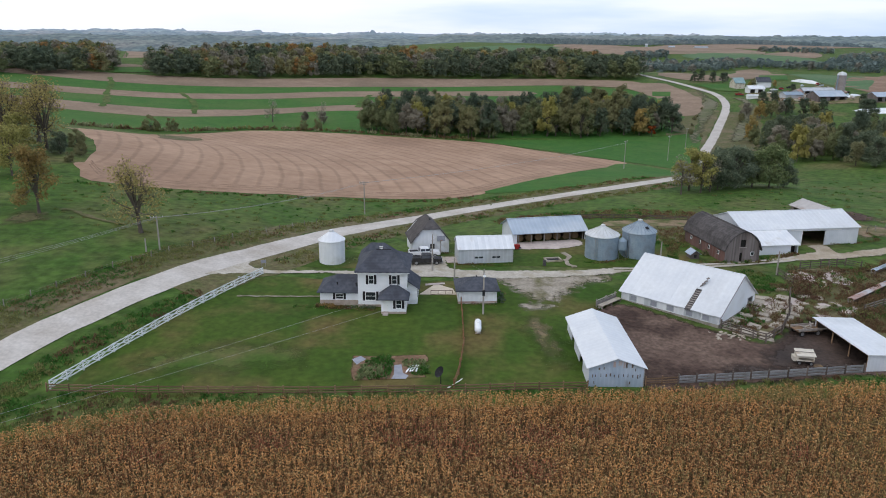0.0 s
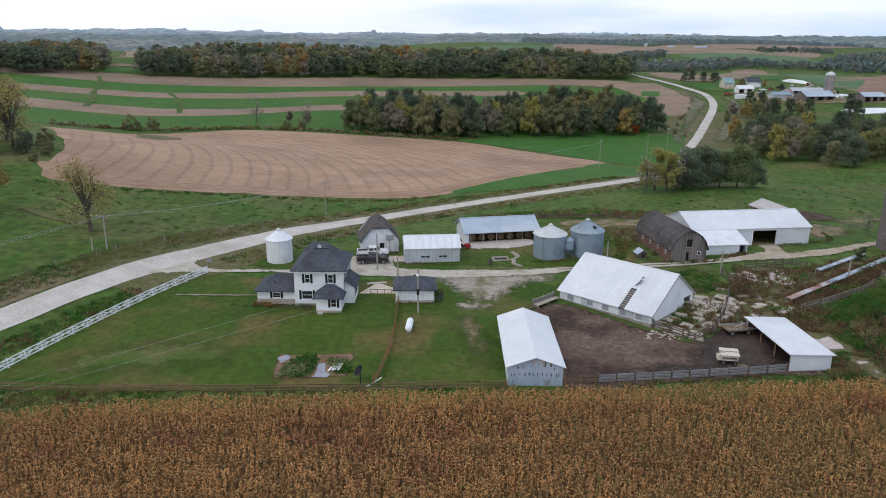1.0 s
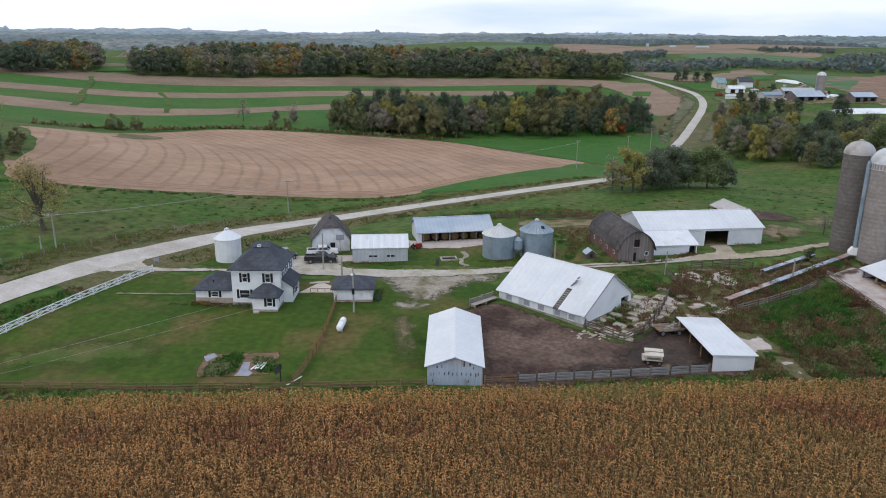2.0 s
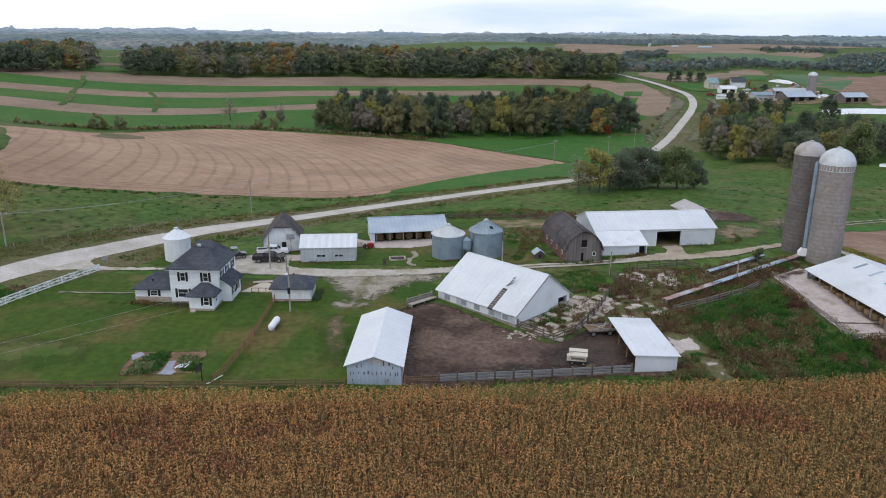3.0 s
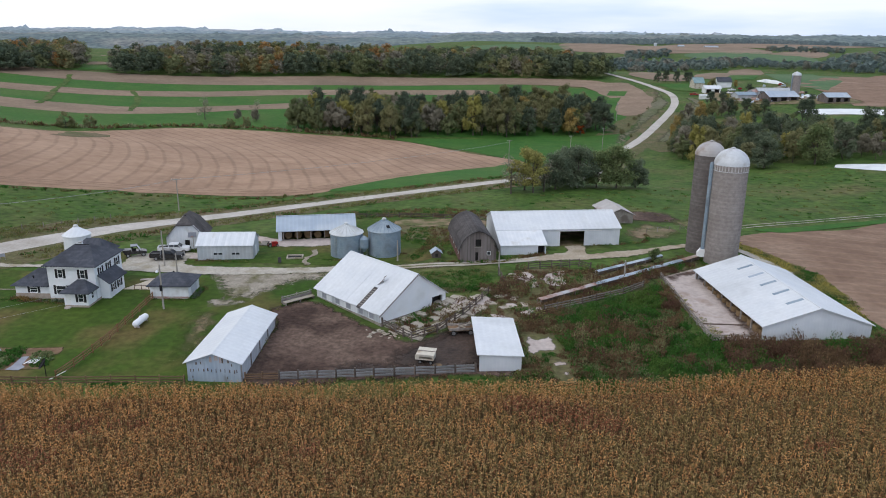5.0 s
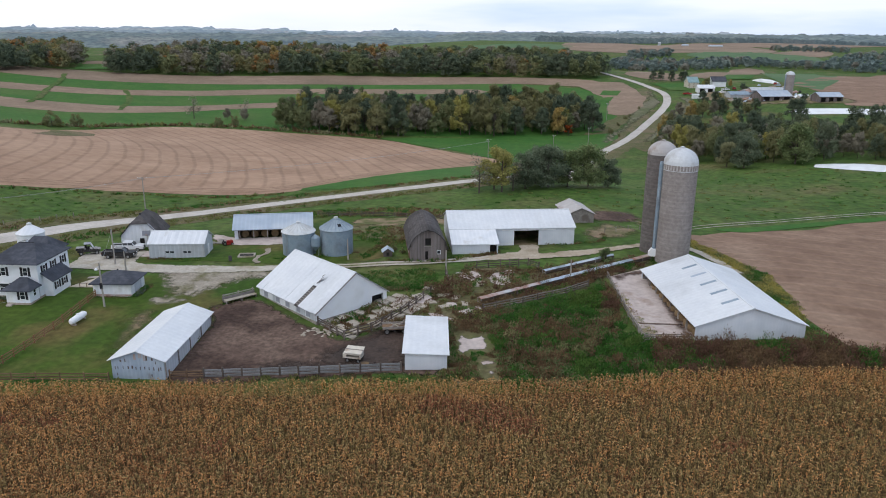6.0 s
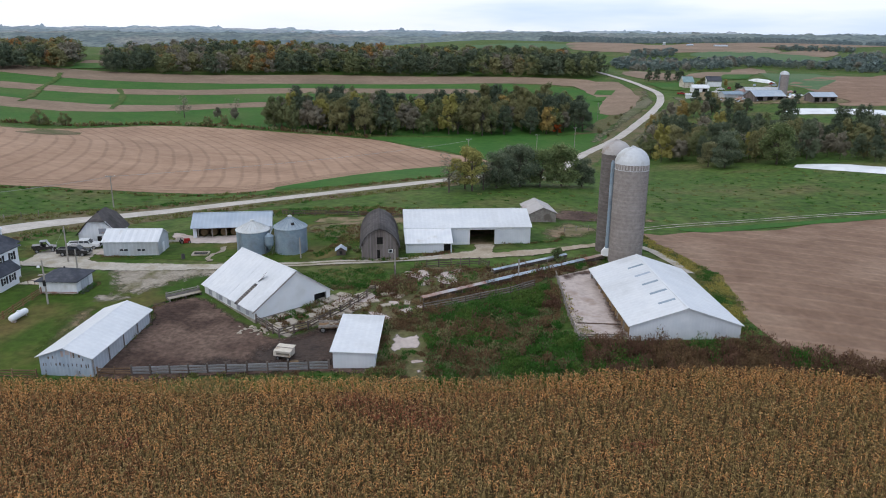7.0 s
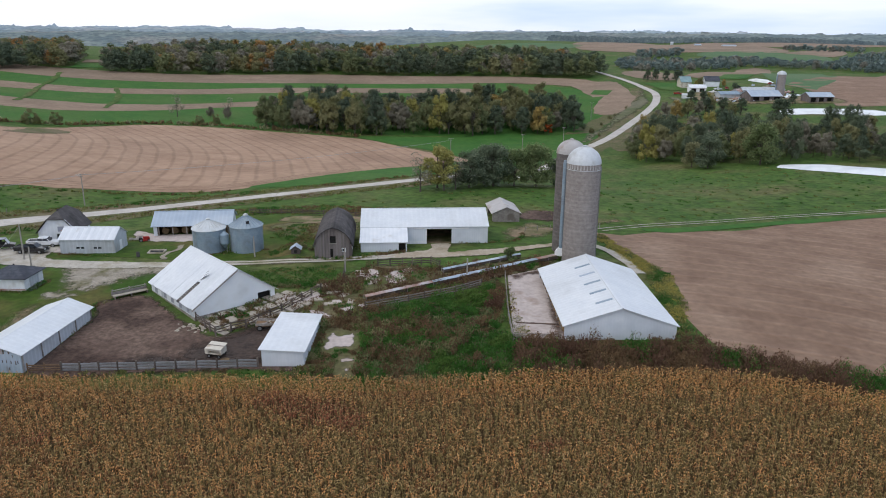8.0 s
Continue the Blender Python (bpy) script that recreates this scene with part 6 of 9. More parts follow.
def grove(poly, spacing, weights, group, seed, lo=.75, hi=1.15):
    rg = np.random.default_rng(seed)
    w = np.array(weights, float)
    for x, y in zip(*in_poly(rg, poly, spacing)):
        plant(GROVE[rg.choice(len(GROVE), p=w / w.sum())], float(x), float(y), float(rg.uniform(lo, hi)), float(rg.uniform(0, 360)), group, "", float(rg.uniform(.92, 1.28)))


def tree_mass(name, spots, keys, weights, label, seed, lo, hi):
    """Many trees of the kinds above joined into one wood."""
    rg = np.random.default_rng(seed)
    w = np.array(weights, float) / sum(weights)
    co, mats, idx = [], [M["bark"]], []
    base = []
    for k in keys:
        crown_me = TREES[k][1]
        v = np.empty(len(crown_me.vertices) * 3, np.float32)
        crown_me.vertices.foreach_get("co", v)
        base.append(v.reshape(-1, 3, 3))
        mats.append(crown_me.materials[0])
    for x, y in spots:
        i = rg.choice(len(keys), p=w)
        a, s = rg.uniform(0, 6.28), rg.uniform(lo, hi)
        R = np.array(((math.cos(a), -math.sin(a), 0), (math.sin(a), math.cos(a), 0), (0, 0, 1))) * np.array((s, s, s * rg.uniform(.95, 1.3)))
        at = np.array((x, y, float(ground_z(x, y))))
        co.append(base[i] @ R.T + at)
        idx.append(np.full(len(base[i]), i + 1))
        t = []
        for k in range(3):
            c0, s0, c1, s1 = math.cos(k * 2.094), math.sin(k * 2.094), math.cos((k + 1) * 2.094), math.sin((k + 1) * 2.094)
            t.append(((.2 * c0, .2 * s0, -.3), (.2 * c1, .2 * s1, -.3), (0, 0, 7)))
        co.append(np.array(t) * s + at)
        idx.append(np.zeros(3))
    me = quads_mesh(name, np.concatenate(co), mats, np.concatenate(idx), 3)
    return tagged(new(name, me), label, "wood", kind="stuff")


def stream_wood(poly, spacing, weights, seed, lo, hi):
    spots = list(zip(*in_poly(np.random.default_rng(seed), poly, spacing)))
    tree_mass("stream_wood", spots, GROVE, weights, "dense mixed wood along the stream", seed, lo / 12, hi / 12)


grove([(-46, 371), (-20, 362), (5, 357), (40, 362), (70, 370), (100, 385), (123, 396), (128, 430), (100, 455), (40, 440), (-10, 425), (-44, 405)], 8.6, (3, 2.4, 3.6, 1.2, 3.6, .5, 1.8, 3.2), "trees of the valley grove", 5, 1.0, 1.45)
plant("wood_red", 108, 384, .9, 0)
plant("wood_red", 24, 432, 1.1, 0)
stream_wood([(134, 303), (138, 289), (150, 279), (165, 272), (186, 268), (232, 254), (300, 250), (335, 272), (270, 296), (228, 312), (206, 344), (185, 358), (172, 376), (157, 378), (145, 344)], 8.5, (3, 4, 2.5, .5, 3.4, .08, 3.2, 2.2), 6, 7.8, 14)
plant("wood_dark", 233, 405, .95, 40)
for x, y, s in ((196, 590, .7), (203, 594, .75), (210, 588, .7), (217, 586, .65), (222, 594, .6)):
    plant("wood_dark", x, y, s, x * 5, "clump of trees beside the road")


def far_tree(seed, h, r, n, size, up=1.2):
    rg = np.random.default_rng(seed)
    lob = lobes_for(rg, h, r, h * .10, 24)
    return thirds(crown_quads(rg, lob, n, size, .9, .5, True))


def far_wood(name, spots, label, seed, n=500, size=1.48, h=(12, 19), mats=("crown_dark", "crown_green", "crown_grey", "crown_olive", "crown_gold", "crown_orange"), weights=(5, 3, 2.6, 3.6, .38, .05), wide=1.2, kind="stuff"):
    """A far wood as one mass of leafy crowns on short trunks."""
    rg = np.random.default_rng(seed)
    base = [far_tree(seed * 10 + i, 1.0, .34, n, size / h[1]) for i in range(5)]
    w = np.array(weights) / sum(weights)
    chunks, idx = [], []
    rank = np.array([noise.fractal(Vector((x / 45, y / 45, seed * 2.3)), .9, 2.1, 3) for x, y in spots])
    rank = (np.argsort(np.argsort(rank)) + .5) / len(rank)
    for (x, y), o in zip(spots, rank):
        hh = rg.uniform(*h)
        a = rg.uniform(0, 6.28)
        q = base[rg.integers(5)]
        R = np.array(((math.cos(a), -math.sin(a), 0), (math.sin(a), math.cos(a), 0), (0, 0, 1)))
        chunks.append(q @ R.T * np.array((hh * rg.uniform(.85, 1.2) * wide, hh * rg.uniform(.85, 1.2) * wide, hh)) + np.array((x, y, float(ground_z(x, y)))))
        idx.append(np.full(len(q), np.searchsorted(np.cumsum(w), float(np.clip(o + rg.normal(0, .13), 0, .9999)))))
    me = quads_mesh(name, np.concatenate(chunks), [M[m] for m in mats], np.concatenate(idx), 3)
    return tagged(new(name, me), label, "wood", kind=kind)


rg0 = np.random.default_rng(77)
far_wood("far_wood", list(zip(*in_poly(rg0, [(-214, 540), (-150, 570), (-86, 606), (50, 618), (152, 612), (172, 640), (168, 700), (150, 730), (0, 735), (-190, 715), (-248, 630)], 9.6))), "dark mixed autumn wood along the ridge", 1)
far_wood("far_wood", list(zip(*in_poly(rg0, [(-480, 560), (-400, 480), (-330, 474), (-284, 490), (-246, 540), (-262, 600), (-330, 700), (-480, 700)], 10))), "dark mixed autumn wood on the hillside", 2)


def band(seed, spots_poly, spacing):
    return list(zip(*in_poly(np.random.default_rng(seed), spots_poly, spacing)))


# leaf colours for distant trees, with pale blue-grey haze painted in
M["hazed_leaf"] = leaf("far_hill_trees", (.172, .220, .202), (.226, .264, .230), .16, scale=.02, thin=.1)
M["hazed_leaf_b"] = leaf("far_hill_trees_dark", (.140, .184, .180), (.182, .228, .210), .16, scale=.02, thin=.1)
M["hazed_leaf_c"] = leaf("far_hill_trees_brown", (.262, .240, .200), (.226, .226, .190), .14, scale=.02, thin=.1)


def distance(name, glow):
    """Backdrop of the furthest hills; a bluish emission paints in the haze of distance."""
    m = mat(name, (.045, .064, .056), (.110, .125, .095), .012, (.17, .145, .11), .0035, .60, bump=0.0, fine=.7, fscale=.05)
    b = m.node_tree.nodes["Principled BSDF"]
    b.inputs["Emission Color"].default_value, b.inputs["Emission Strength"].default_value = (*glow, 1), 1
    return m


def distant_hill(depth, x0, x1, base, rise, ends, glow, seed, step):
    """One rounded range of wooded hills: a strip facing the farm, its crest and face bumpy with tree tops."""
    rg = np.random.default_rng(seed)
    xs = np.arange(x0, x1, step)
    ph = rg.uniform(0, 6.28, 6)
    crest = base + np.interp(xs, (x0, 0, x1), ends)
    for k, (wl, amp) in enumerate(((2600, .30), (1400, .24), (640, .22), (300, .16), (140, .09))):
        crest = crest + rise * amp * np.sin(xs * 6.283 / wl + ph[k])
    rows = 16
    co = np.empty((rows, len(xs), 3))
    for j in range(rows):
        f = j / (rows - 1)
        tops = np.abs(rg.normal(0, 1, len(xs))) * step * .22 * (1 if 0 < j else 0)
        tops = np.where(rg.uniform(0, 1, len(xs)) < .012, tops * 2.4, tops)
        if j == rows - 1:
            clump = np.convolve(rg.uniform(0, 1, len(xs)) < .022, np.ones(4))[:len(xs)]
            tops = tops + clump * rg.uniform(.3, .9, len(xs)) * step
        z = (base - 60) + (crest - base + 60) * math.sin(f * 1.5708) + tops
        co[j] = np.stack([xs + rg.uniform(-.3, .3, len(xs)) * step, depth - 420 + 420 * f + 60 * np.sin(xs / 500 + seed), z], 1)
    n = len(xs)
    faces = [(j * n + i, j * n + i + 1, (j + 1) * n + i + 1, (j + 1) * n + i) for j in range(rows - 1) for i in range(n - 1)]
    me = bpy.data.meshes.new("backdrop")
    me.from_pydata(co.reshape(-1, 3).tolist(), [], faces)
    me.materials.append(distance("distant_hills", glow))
    tagged(new("backdrop", me), "wooded hills on the horizon with a painted haze glow", "hills", kind="structure")


# further ranges emit a stronger, bluer glow in place of haze
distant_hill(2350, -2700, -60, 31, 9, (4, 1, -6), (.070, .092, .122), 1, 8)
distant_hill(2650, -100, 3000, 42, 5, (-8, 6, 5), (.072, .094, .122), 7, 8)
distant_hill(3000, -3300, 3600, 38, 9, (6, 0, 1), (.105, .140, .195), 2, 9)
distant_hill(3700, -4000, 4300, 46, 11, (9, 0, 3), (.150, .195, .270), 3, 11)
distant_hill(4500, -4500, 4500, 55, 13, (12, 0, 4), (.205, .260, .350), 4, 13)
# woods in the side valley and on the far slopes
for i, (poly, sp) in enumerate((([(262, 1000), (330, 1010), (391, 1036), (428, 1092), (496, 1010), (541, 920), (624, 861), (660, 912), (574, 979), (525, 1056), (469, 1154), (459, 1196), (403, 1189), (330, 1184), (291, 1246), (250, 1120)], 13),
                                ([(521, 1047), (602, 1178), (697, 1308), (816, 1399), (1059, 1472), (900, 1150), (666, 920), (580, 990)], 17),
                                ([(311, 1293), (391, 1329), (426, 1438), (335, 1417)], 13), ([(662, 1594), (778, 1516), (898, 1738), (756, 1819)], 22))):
    far_wood("far_wood", band(30 + i, poly, sp), "mixed wood in the far valley", 10 + i, 150, 2.5, (6, 12), ("hazed_leaf_b", "hazed_leaf", "hazed_leaf_c"), (2.4, 2, 1.2), 1.3)
# two emissive tree colours; the glow stands for haze over the far line
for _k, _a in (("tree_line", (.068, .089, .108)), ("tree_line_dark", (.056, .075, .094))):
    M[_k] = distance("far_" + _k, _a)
far_wood("backdrop", band(53, [(260, 1960), (700, 2250), (1200, 2350), (1900, 2450), (1900, 2560), (1100, 2480), (600, 2360), (200, 2100)], 22), "tree line along the far fields with a painted haze glow", 23, 90, 4.0, (12, 17), ("tree_line", "tree_line_dark"), (1, 1), 1.5, "structure")
# far fields between the woods
FAR = [("stubble", [(266, 1831), (440, 2100), (457, 1799), (637, 2185), (750, 2183), (691, 1677), (602, 1447), (514, 1458), (420, 1438), (372, 1378), (326, 1451), (243, 1545)]),
       ("stubble", [(770, 2239), (1150, 2500), (1421, 2500), (1484, 2400), (1042, 1962), (933, 1919), (784, 1870), (728, 1987)]),
       ("alfalfa", [(436, 1401), (531, 1509), (623, 1540), (596, 1420), (627, 1327), (572, 1142), (524, 1070), (502, 1129), (476, 1218), (431, 1304)]),
       ("stubble", [(608, 1449), (808, 1713), (728, 1460), (627, 1285), (618, 1351)]), ("alfalfa", [(12, 1690), (77, 1738), (145, 1774), (222, 1750), (260, 1658), (197, 1551), (105, 1568)]),
       ("stubble", [(-640, 1500), (-560, 1500), (-243, 607), (-261, 595)]), ("alfalfa", [(-262, 588), (-236, 602), (-224, 566), (-246, 552)]),
       ("stubble", [(186, 658), (205, 690), (234, 651), (226, 600), (199, 600)]), ("stubble", [(231, 626), (300, 760), (400, 1035), (440, 1025), (330, 720), (268, 614)]),
       ("alfalfa", [(271, 647), (296, 651), (275, 597), (250, 599)]), ("alfalfa", [(380, 880), (475, 947), (324, 561), (290, 540), (295, 614)]),
       ("soil_right", [(299, 572), (420, 740), (542, 908), (520, 700), (400, 480), (288, 442), (285, 468), (291, 544)]), ("alfalfa", [(148, 540), (162, 535), (157, 515.5), (144.5, 520)]), ("alfalfa", [(141, 506.5), (153.4, 508), (148, 490.6), (138.9, 490.4)]), ("alfalfa", [(190, 574), (214, 574), (208, 531), (196, 537)])]
for mt, poly in FAR:
    far_off = max(q[1] for q in poly) > 900
    patch("far_field", poly, "alfalfa_hazed" if far_off and mt == "alfalfa" else mt, 2.6 if len(poly) == 4 and mt == "alfalfa" else 1.6, 40 if far_off else 18, len(poly) > 4, 2, {"stubble": "pale brown far field", "alfalfa": "green far field", "soil_right": "brown tilled far field"}[mt], "field")


patch("road_bank", [(128, 388), (140, 412), (153, 453), (164, 480), (173, 503), (180, 540), (184, 538), (181, 505), (178, 480), (165, 450), (147, 412), (133, 380), (127, 362), (121, 360)], "road_bank", 2.0, 3, True, .8, "greyish rough grass on the road bank", "grass", soft=4)
patch("road_bank", [(142, 366), (160, 408), (178, 446), (191, 478), (192, 500), (200, 496), (196, 468), (184, 440), (168, 404), (152, 368)], "road_bank", 2.0, 3, True, .8, "greyish rough grass on the road bank", "grass", soft=4)


# ---- corn ----
RED_SPOTS = ((58, 73.5, 2.6), (61, 72, 2.4), (64, 71, 3.2), (67, 69.5, 2.2), (-3, 67, 4.2), (10, 67.2, 2.8), (8.5, 60.8, 2.6), (2, 64.2, 2.4), (16, 68, 1.6), (36, 64, 1.6), (88, 67, 1.6), (-18, 66, 2.4), (-30, 64, 2.0))


def corn_field():
    rg = np.random.default_rng(12)
    edge_x = np.array((-60, -50, -45, -42, -33.8, -18, 1, 20.5, 40.5, 51, 70.7, 80.7, 90.8, 107.8, 117.4, 126.5, 150))
    edge_y = np.array((60, 66.5, 69.2, 70.2, 72.8, 74.1, 74.9, 76.1, 77.2, 78.3, 79.1, 80.8, 82.7, 84, 82.9, 80.3, 76))
    gx, gy = np.meshgrid(np.arange(-62, 150, .21), np.arange(55, 84.5, .76))
    gx = (gx + rg.uniform(0, .21, (gx.shape[0], 1))).ravel() + rg.normal(0, .10, gx.size)
    gy = gy.ravel() + rg.normal(0, .07, gy.size)
    keep = (gy < np.interp(gx, edge_x, edge_y)) & (gx > -70 + (gy - 45) * .62) & (np.abs(gx - 40) < 62 + gy * .62)
    gx, gy = gx[keep], gy[keep]
    n = len(gx)
    gz = ground_z(gx, gy)
    # uneven growth in tufts under a metre wide
    lump = rg.uniform(0, 1, (48, 320))
    u, v = (gx + 70) / .85, (gy - 50) / .75
    i, j = u.astype(int), v.astype(int)
    u, v = u - i, v - j
    tuft = (lump[j, i] * (1 - u) + lump[j, i + 1] * u) * (1 - v) + (lump[j + 1, i] * (1 - u) + lump[j + 1, i + 1] * u) * v
    h = rg.uniform(1.6, 2.1, n) + .15 * (tuft - .5)
    gy_edge = np.interp(gx, edge_x, edge_y) - gy
    # broken, shorter stalks in a few storm-flattened spots
    for cx, cy, r in ((13, 68, 5), (-5, 66, 4), (58, 69, 6), (75, 62, 4), (30, 60, 3), (104, 70, 5), (-22, 60, 3)):
        d = ((gx - cx) / r) ** 2 + ((gy - cy) / (r * .6)) ** 2
        h = np.where((d < 1) & (rg.uniform(0, 1, n) < .6), h * rg.uniform(.55, .8, n), h)
    quads, idx = [], []
    base = np.stack([gx, gy, gz], 1)
    tilt = rg.normal(0, .07, (n, 2))

    def at(f):
        return base + np.stack([tilt[:, 0] * h * f, tilt[:, 1] * h * f, h * f], 1)
    a = rg.uniform(0, 6.28, n)
    side = np.stack([np.cos(a), np.sin(a), 0 * a], 1) * .022
    quads.append(np.stack([base - side, base + side, at(.95) + side * .5, at(.95) - side * .5], 1))
    idx.append(np.ones(n))
    greenish = rg.uniform(0, 1, n) < .05 + .55 * np.clip((gx - 10) / 60, 0, 1) * np.clip((gy_edge - 1) / 7, .3, 1) + .55 * (np.hypot((gx - 40) / 5, (gy - 75.5) / 2) < 1) + .12 * (np.sin(gx / 9) * np.sin(gy / 7 + gx / 31) > .55)
    dull = (tuft + rg.normal(0, .10, n) < .44) & (gy_edge > 5 * rg.uniform(0, 1, n))
    reddish = np.zeros(n, bool)
    for cx, cy, r in RED_SPOTS:
        reddish |= (np.hypot((gx - cx) / r, (gy - cy) / (r * .7)) + rg.normal(0, .36, n) < .95)
    for k in range(7):
        # full leaves above; the two lowest only along the field's edge
        f = (.58, .668, .756, .844, .932, .2, .4)[k]
        ang = a + k * 2.9 + rg.normal(0, .5, n)
        ln = rg.uniform(.20, .40, n)
        out = np.stack([np.cos(ang), np.sin(ang), 0 * ang], 1)
        wd = np.stack([-np.sin(ang), np.cos(ang), 0 * ang], 1) * rg.uniform(.042, .068, n)[:, None]
        p0 = at(f)
        rise, droop = rg.uniform(.02, .12, n), rg.uniform(.05, .30, n)
        p1 = p0 + out * (ln * .5)[:, None] + np.array((0, 0, 1)) * rise[:, None]
        p2 = p0 + out * ln[:, None] + np.array((0, 0, 1)) * (rise - droop)[:, None]
        quads.append(np.stack([p0 - wd * .5, p0 + wd * .5, p1 + wd, p1 - wd], 1))
        quads.append(np.stack([p1 - wd, p1 + wd, p2 + wd * .15, p2 - wd * .15], 1))
        m = np.where(reddish, 3, np.where(greenish, 1, np.where(dull, 4, 0)))
        if k > 4:
            rim = gy_edge < 3.2
            quads[-2:], m = [q[rim] for q in quads[-2:]], m[rim]
        idx += [m, m]
    # spreading tassel
    for k in range(3):
        ang = a + 2.1 * k
        out = np.stack([np.cos(ang) * .17, np.sin(ang) * .17, rg.uniform(.05, .15, n)], 1)
        wd = np.stack([-np.sin(ang), np.cos(ang), 0 * ang], 1) * .028
        p0 = at(.93)
        quads.append(np.stack([p0 - wd, p0 + wd, p0 + out + wd * .6, p0 + out - wd * .6], 1))
        idx.append(np.full(n, 2))
    me = quads_mesh("corn", np.concatenate(quads), [M["corn"], M["corn_green"], M["tassel"], M["corn_red"], M["corn_dark"]], np.concatenate(idx))
    tagged(new("corn", me), "ripe golden-brown standing corn in rows", "corn", kind="stuff")


corn_field()


def near_corn():
    """The same corn under the camera, as crossing blades with tassels."""
    rg = np.random.default_rng(13)
    gx, gy = np.meshgrid(np.arange(-70, 160, 1.2), np.arange(-19, 54.6, .95))
    gx, gy = gx.ravel() + rg.normal(0, .12, gx.size), gy.ravel() + rg.normal(0, .08, gy.size)
    n = len(gx)
    base = np.stack([gx, gy, ground_z(gx, gy) + .6], 1)
    quads, idx = [], []
    for k in range(3):
        ang = rg.uniform(0, 6.28, n)
        out = np.stack([np.cos(ang), np.sin(ang), 0 * ang], 1) * rg.uniform(.4, .75, n)[:, None]
        wd = np.stack([-np.sin(ang), np.cos(ang), 0 * ang], 1) * .09
        p0 = base + np.array((0, 0, 1)) * rg.uniform(.2, 1.2, n)[:, None]
        p1 = p0 + out + np.array((0, 0, .25))
        quads.append(np.stack([p0 - wd, p0 + wd, p1 + wd * .5, p1 - wd * .5], 1))
        idx.append(np.where(rg.uniform(0, 1, n) < .25, 1, 0))
    st = np.stack([np.full(n, .03), np.zeros(n), np.zeros(n)], 1)
    top = base + np.array((0, 0, 1.5))
    quads.append(np.stack([base - st - np.array((0, 0, .6)), base + st - np.array((0, 0, .6)), top + st, top - st], 1))
    idx.append(np.full(n, 2))
    me = quads_mesh("corn", np.concatenate(quads), [M["corn"], M["corn_green"], M["tassel"]], np.concatenate(idx))
    tagged(new("corn", me), "ripe golden-brown standing corn in rows", "corn", kind="stuff")


near_corn()
patch("corn_ground", [(-75, -20), (-70, 45), (-60, 58), (-46, 68), (-34, 72.2), (-18, 73.5), (1, 74.3), (20, 75.5), (40, 76.6), (51, 77.7), (70, 78.5), (81, 80.2), (91, 82.1), (108, 83.4), (117, 82.3), (127, 79.7), (150, 75.4), (170, 40), (160, -20)],
      "cornsoil", 1, 6, False, .1, "dry brown soil under the corn", "soil")


# ---- weeds and rough grass ----
def weeds(name, poly, spacing, mat_names, weights, h, r, n, size, label, seed, jitter=.48, flat=False):
    """Clumps of weeds as masses of small leaves, stems leaning about."""
    rg = np.random.default_rng(seed)
    gx, gy = in_poly(rg, poly, spacing, jitter)
    if not len(gx):
        return
    w = np.cumsum(np.array(weights) / sum(weights))
    chunks, idx = [], []
    field = np.array([noise.fractal(Vector((a / 7.5, b / 7.5, seed * 3.7)), .9, 2.1, 4) for a, b in zip(gx, gy)])
    rank = (np.argsort(np.argsort(field)) + .5) / len(field)
    gz = ground_z(gx, gy)
    tall = .25 + 1.25 * np.clip(.5 + .8 * np.array([noise.noise(Vector((a / 2.6, b / 2.6, seed * 1.3))) for a, b in zip(gx, gy)]), 0, 1)
    for x, y, z, o, q in zip(gx, gy, gz, rank, tall):
        hh, rr = rg.uniform(*h) * q, rg.uniform(*r)
        t = rg.uniform(0, 1, n) ** .8
        ang, d = rg.uniform(0, 6.28, n), rr * np.sqrt(rg.uniform(0, 1, n)) * (.6 + .6 * t)
        c = np.stack([x + np.cos(ang) * d, y + np.sin(ang) * d, z + .03 + hh * t * (1 - .35 * (d / (rr * 1.2)) ** 2)], 1)
        chunks.append(np.concatenate([blade_quads(c[: n // 2], size, rg), leaf_quads(c[n // 2:], size, rg, .8, 2.0)]))
        idx.append(np.searchsorted(w, np.clip(o + rg.normal(0, .14) + rg.normal(0, .075, n), 0, .9999)))
    me = quads_mesh(name, np.concatenate(chunks), [M[m] for m in mat_names], np.concatenate(idx))
    tagged(new(name, me), label, "weeds", kind="stuff")


weeds("weeds", [(65.4, 80), (64.8, 88), (63.5, 96), (63.5, 101), (76, 108), (83, 114), (83.5, 94), (92, 92), (88, 80.5), (72, 79)], .95, ("weed_brown", "crown_green", "weed_green", "weed_light"), (1.3, 1.4, 4.2, 2.0), (.3, 1.5), (.5, .95), 120, .135,
      "tall green and brown weeds filling the old lot", 3)
weeds("weeds", [(65.5, 93.3), (68, 98), (71, 101), (76.5, 100.4), (79.5, 96), (78.5, 90), (75.5, 86.4), (69.6, 85.2), (66.5, 88.2)], 1.35, ("weed_brown", "crown_olive", "weed_red", "weed_green"), (4, 2.2, 1.6, 1.2), (1.0, 2.1), (.6, 1.1), 150, .14,
      "tall brown and olive weeds standing in the lot", 41)
weeds("weeds", [(60.5, 96), (64, 98), (66, 103), (63, 103), (60, 100)], .9, ("weed_brown", "weed_red", "grass_tuft"), (3, 2, 1), (.5, 1.2), (.5, .9), 90, .13, "brown weeds round the old concrete", 42)
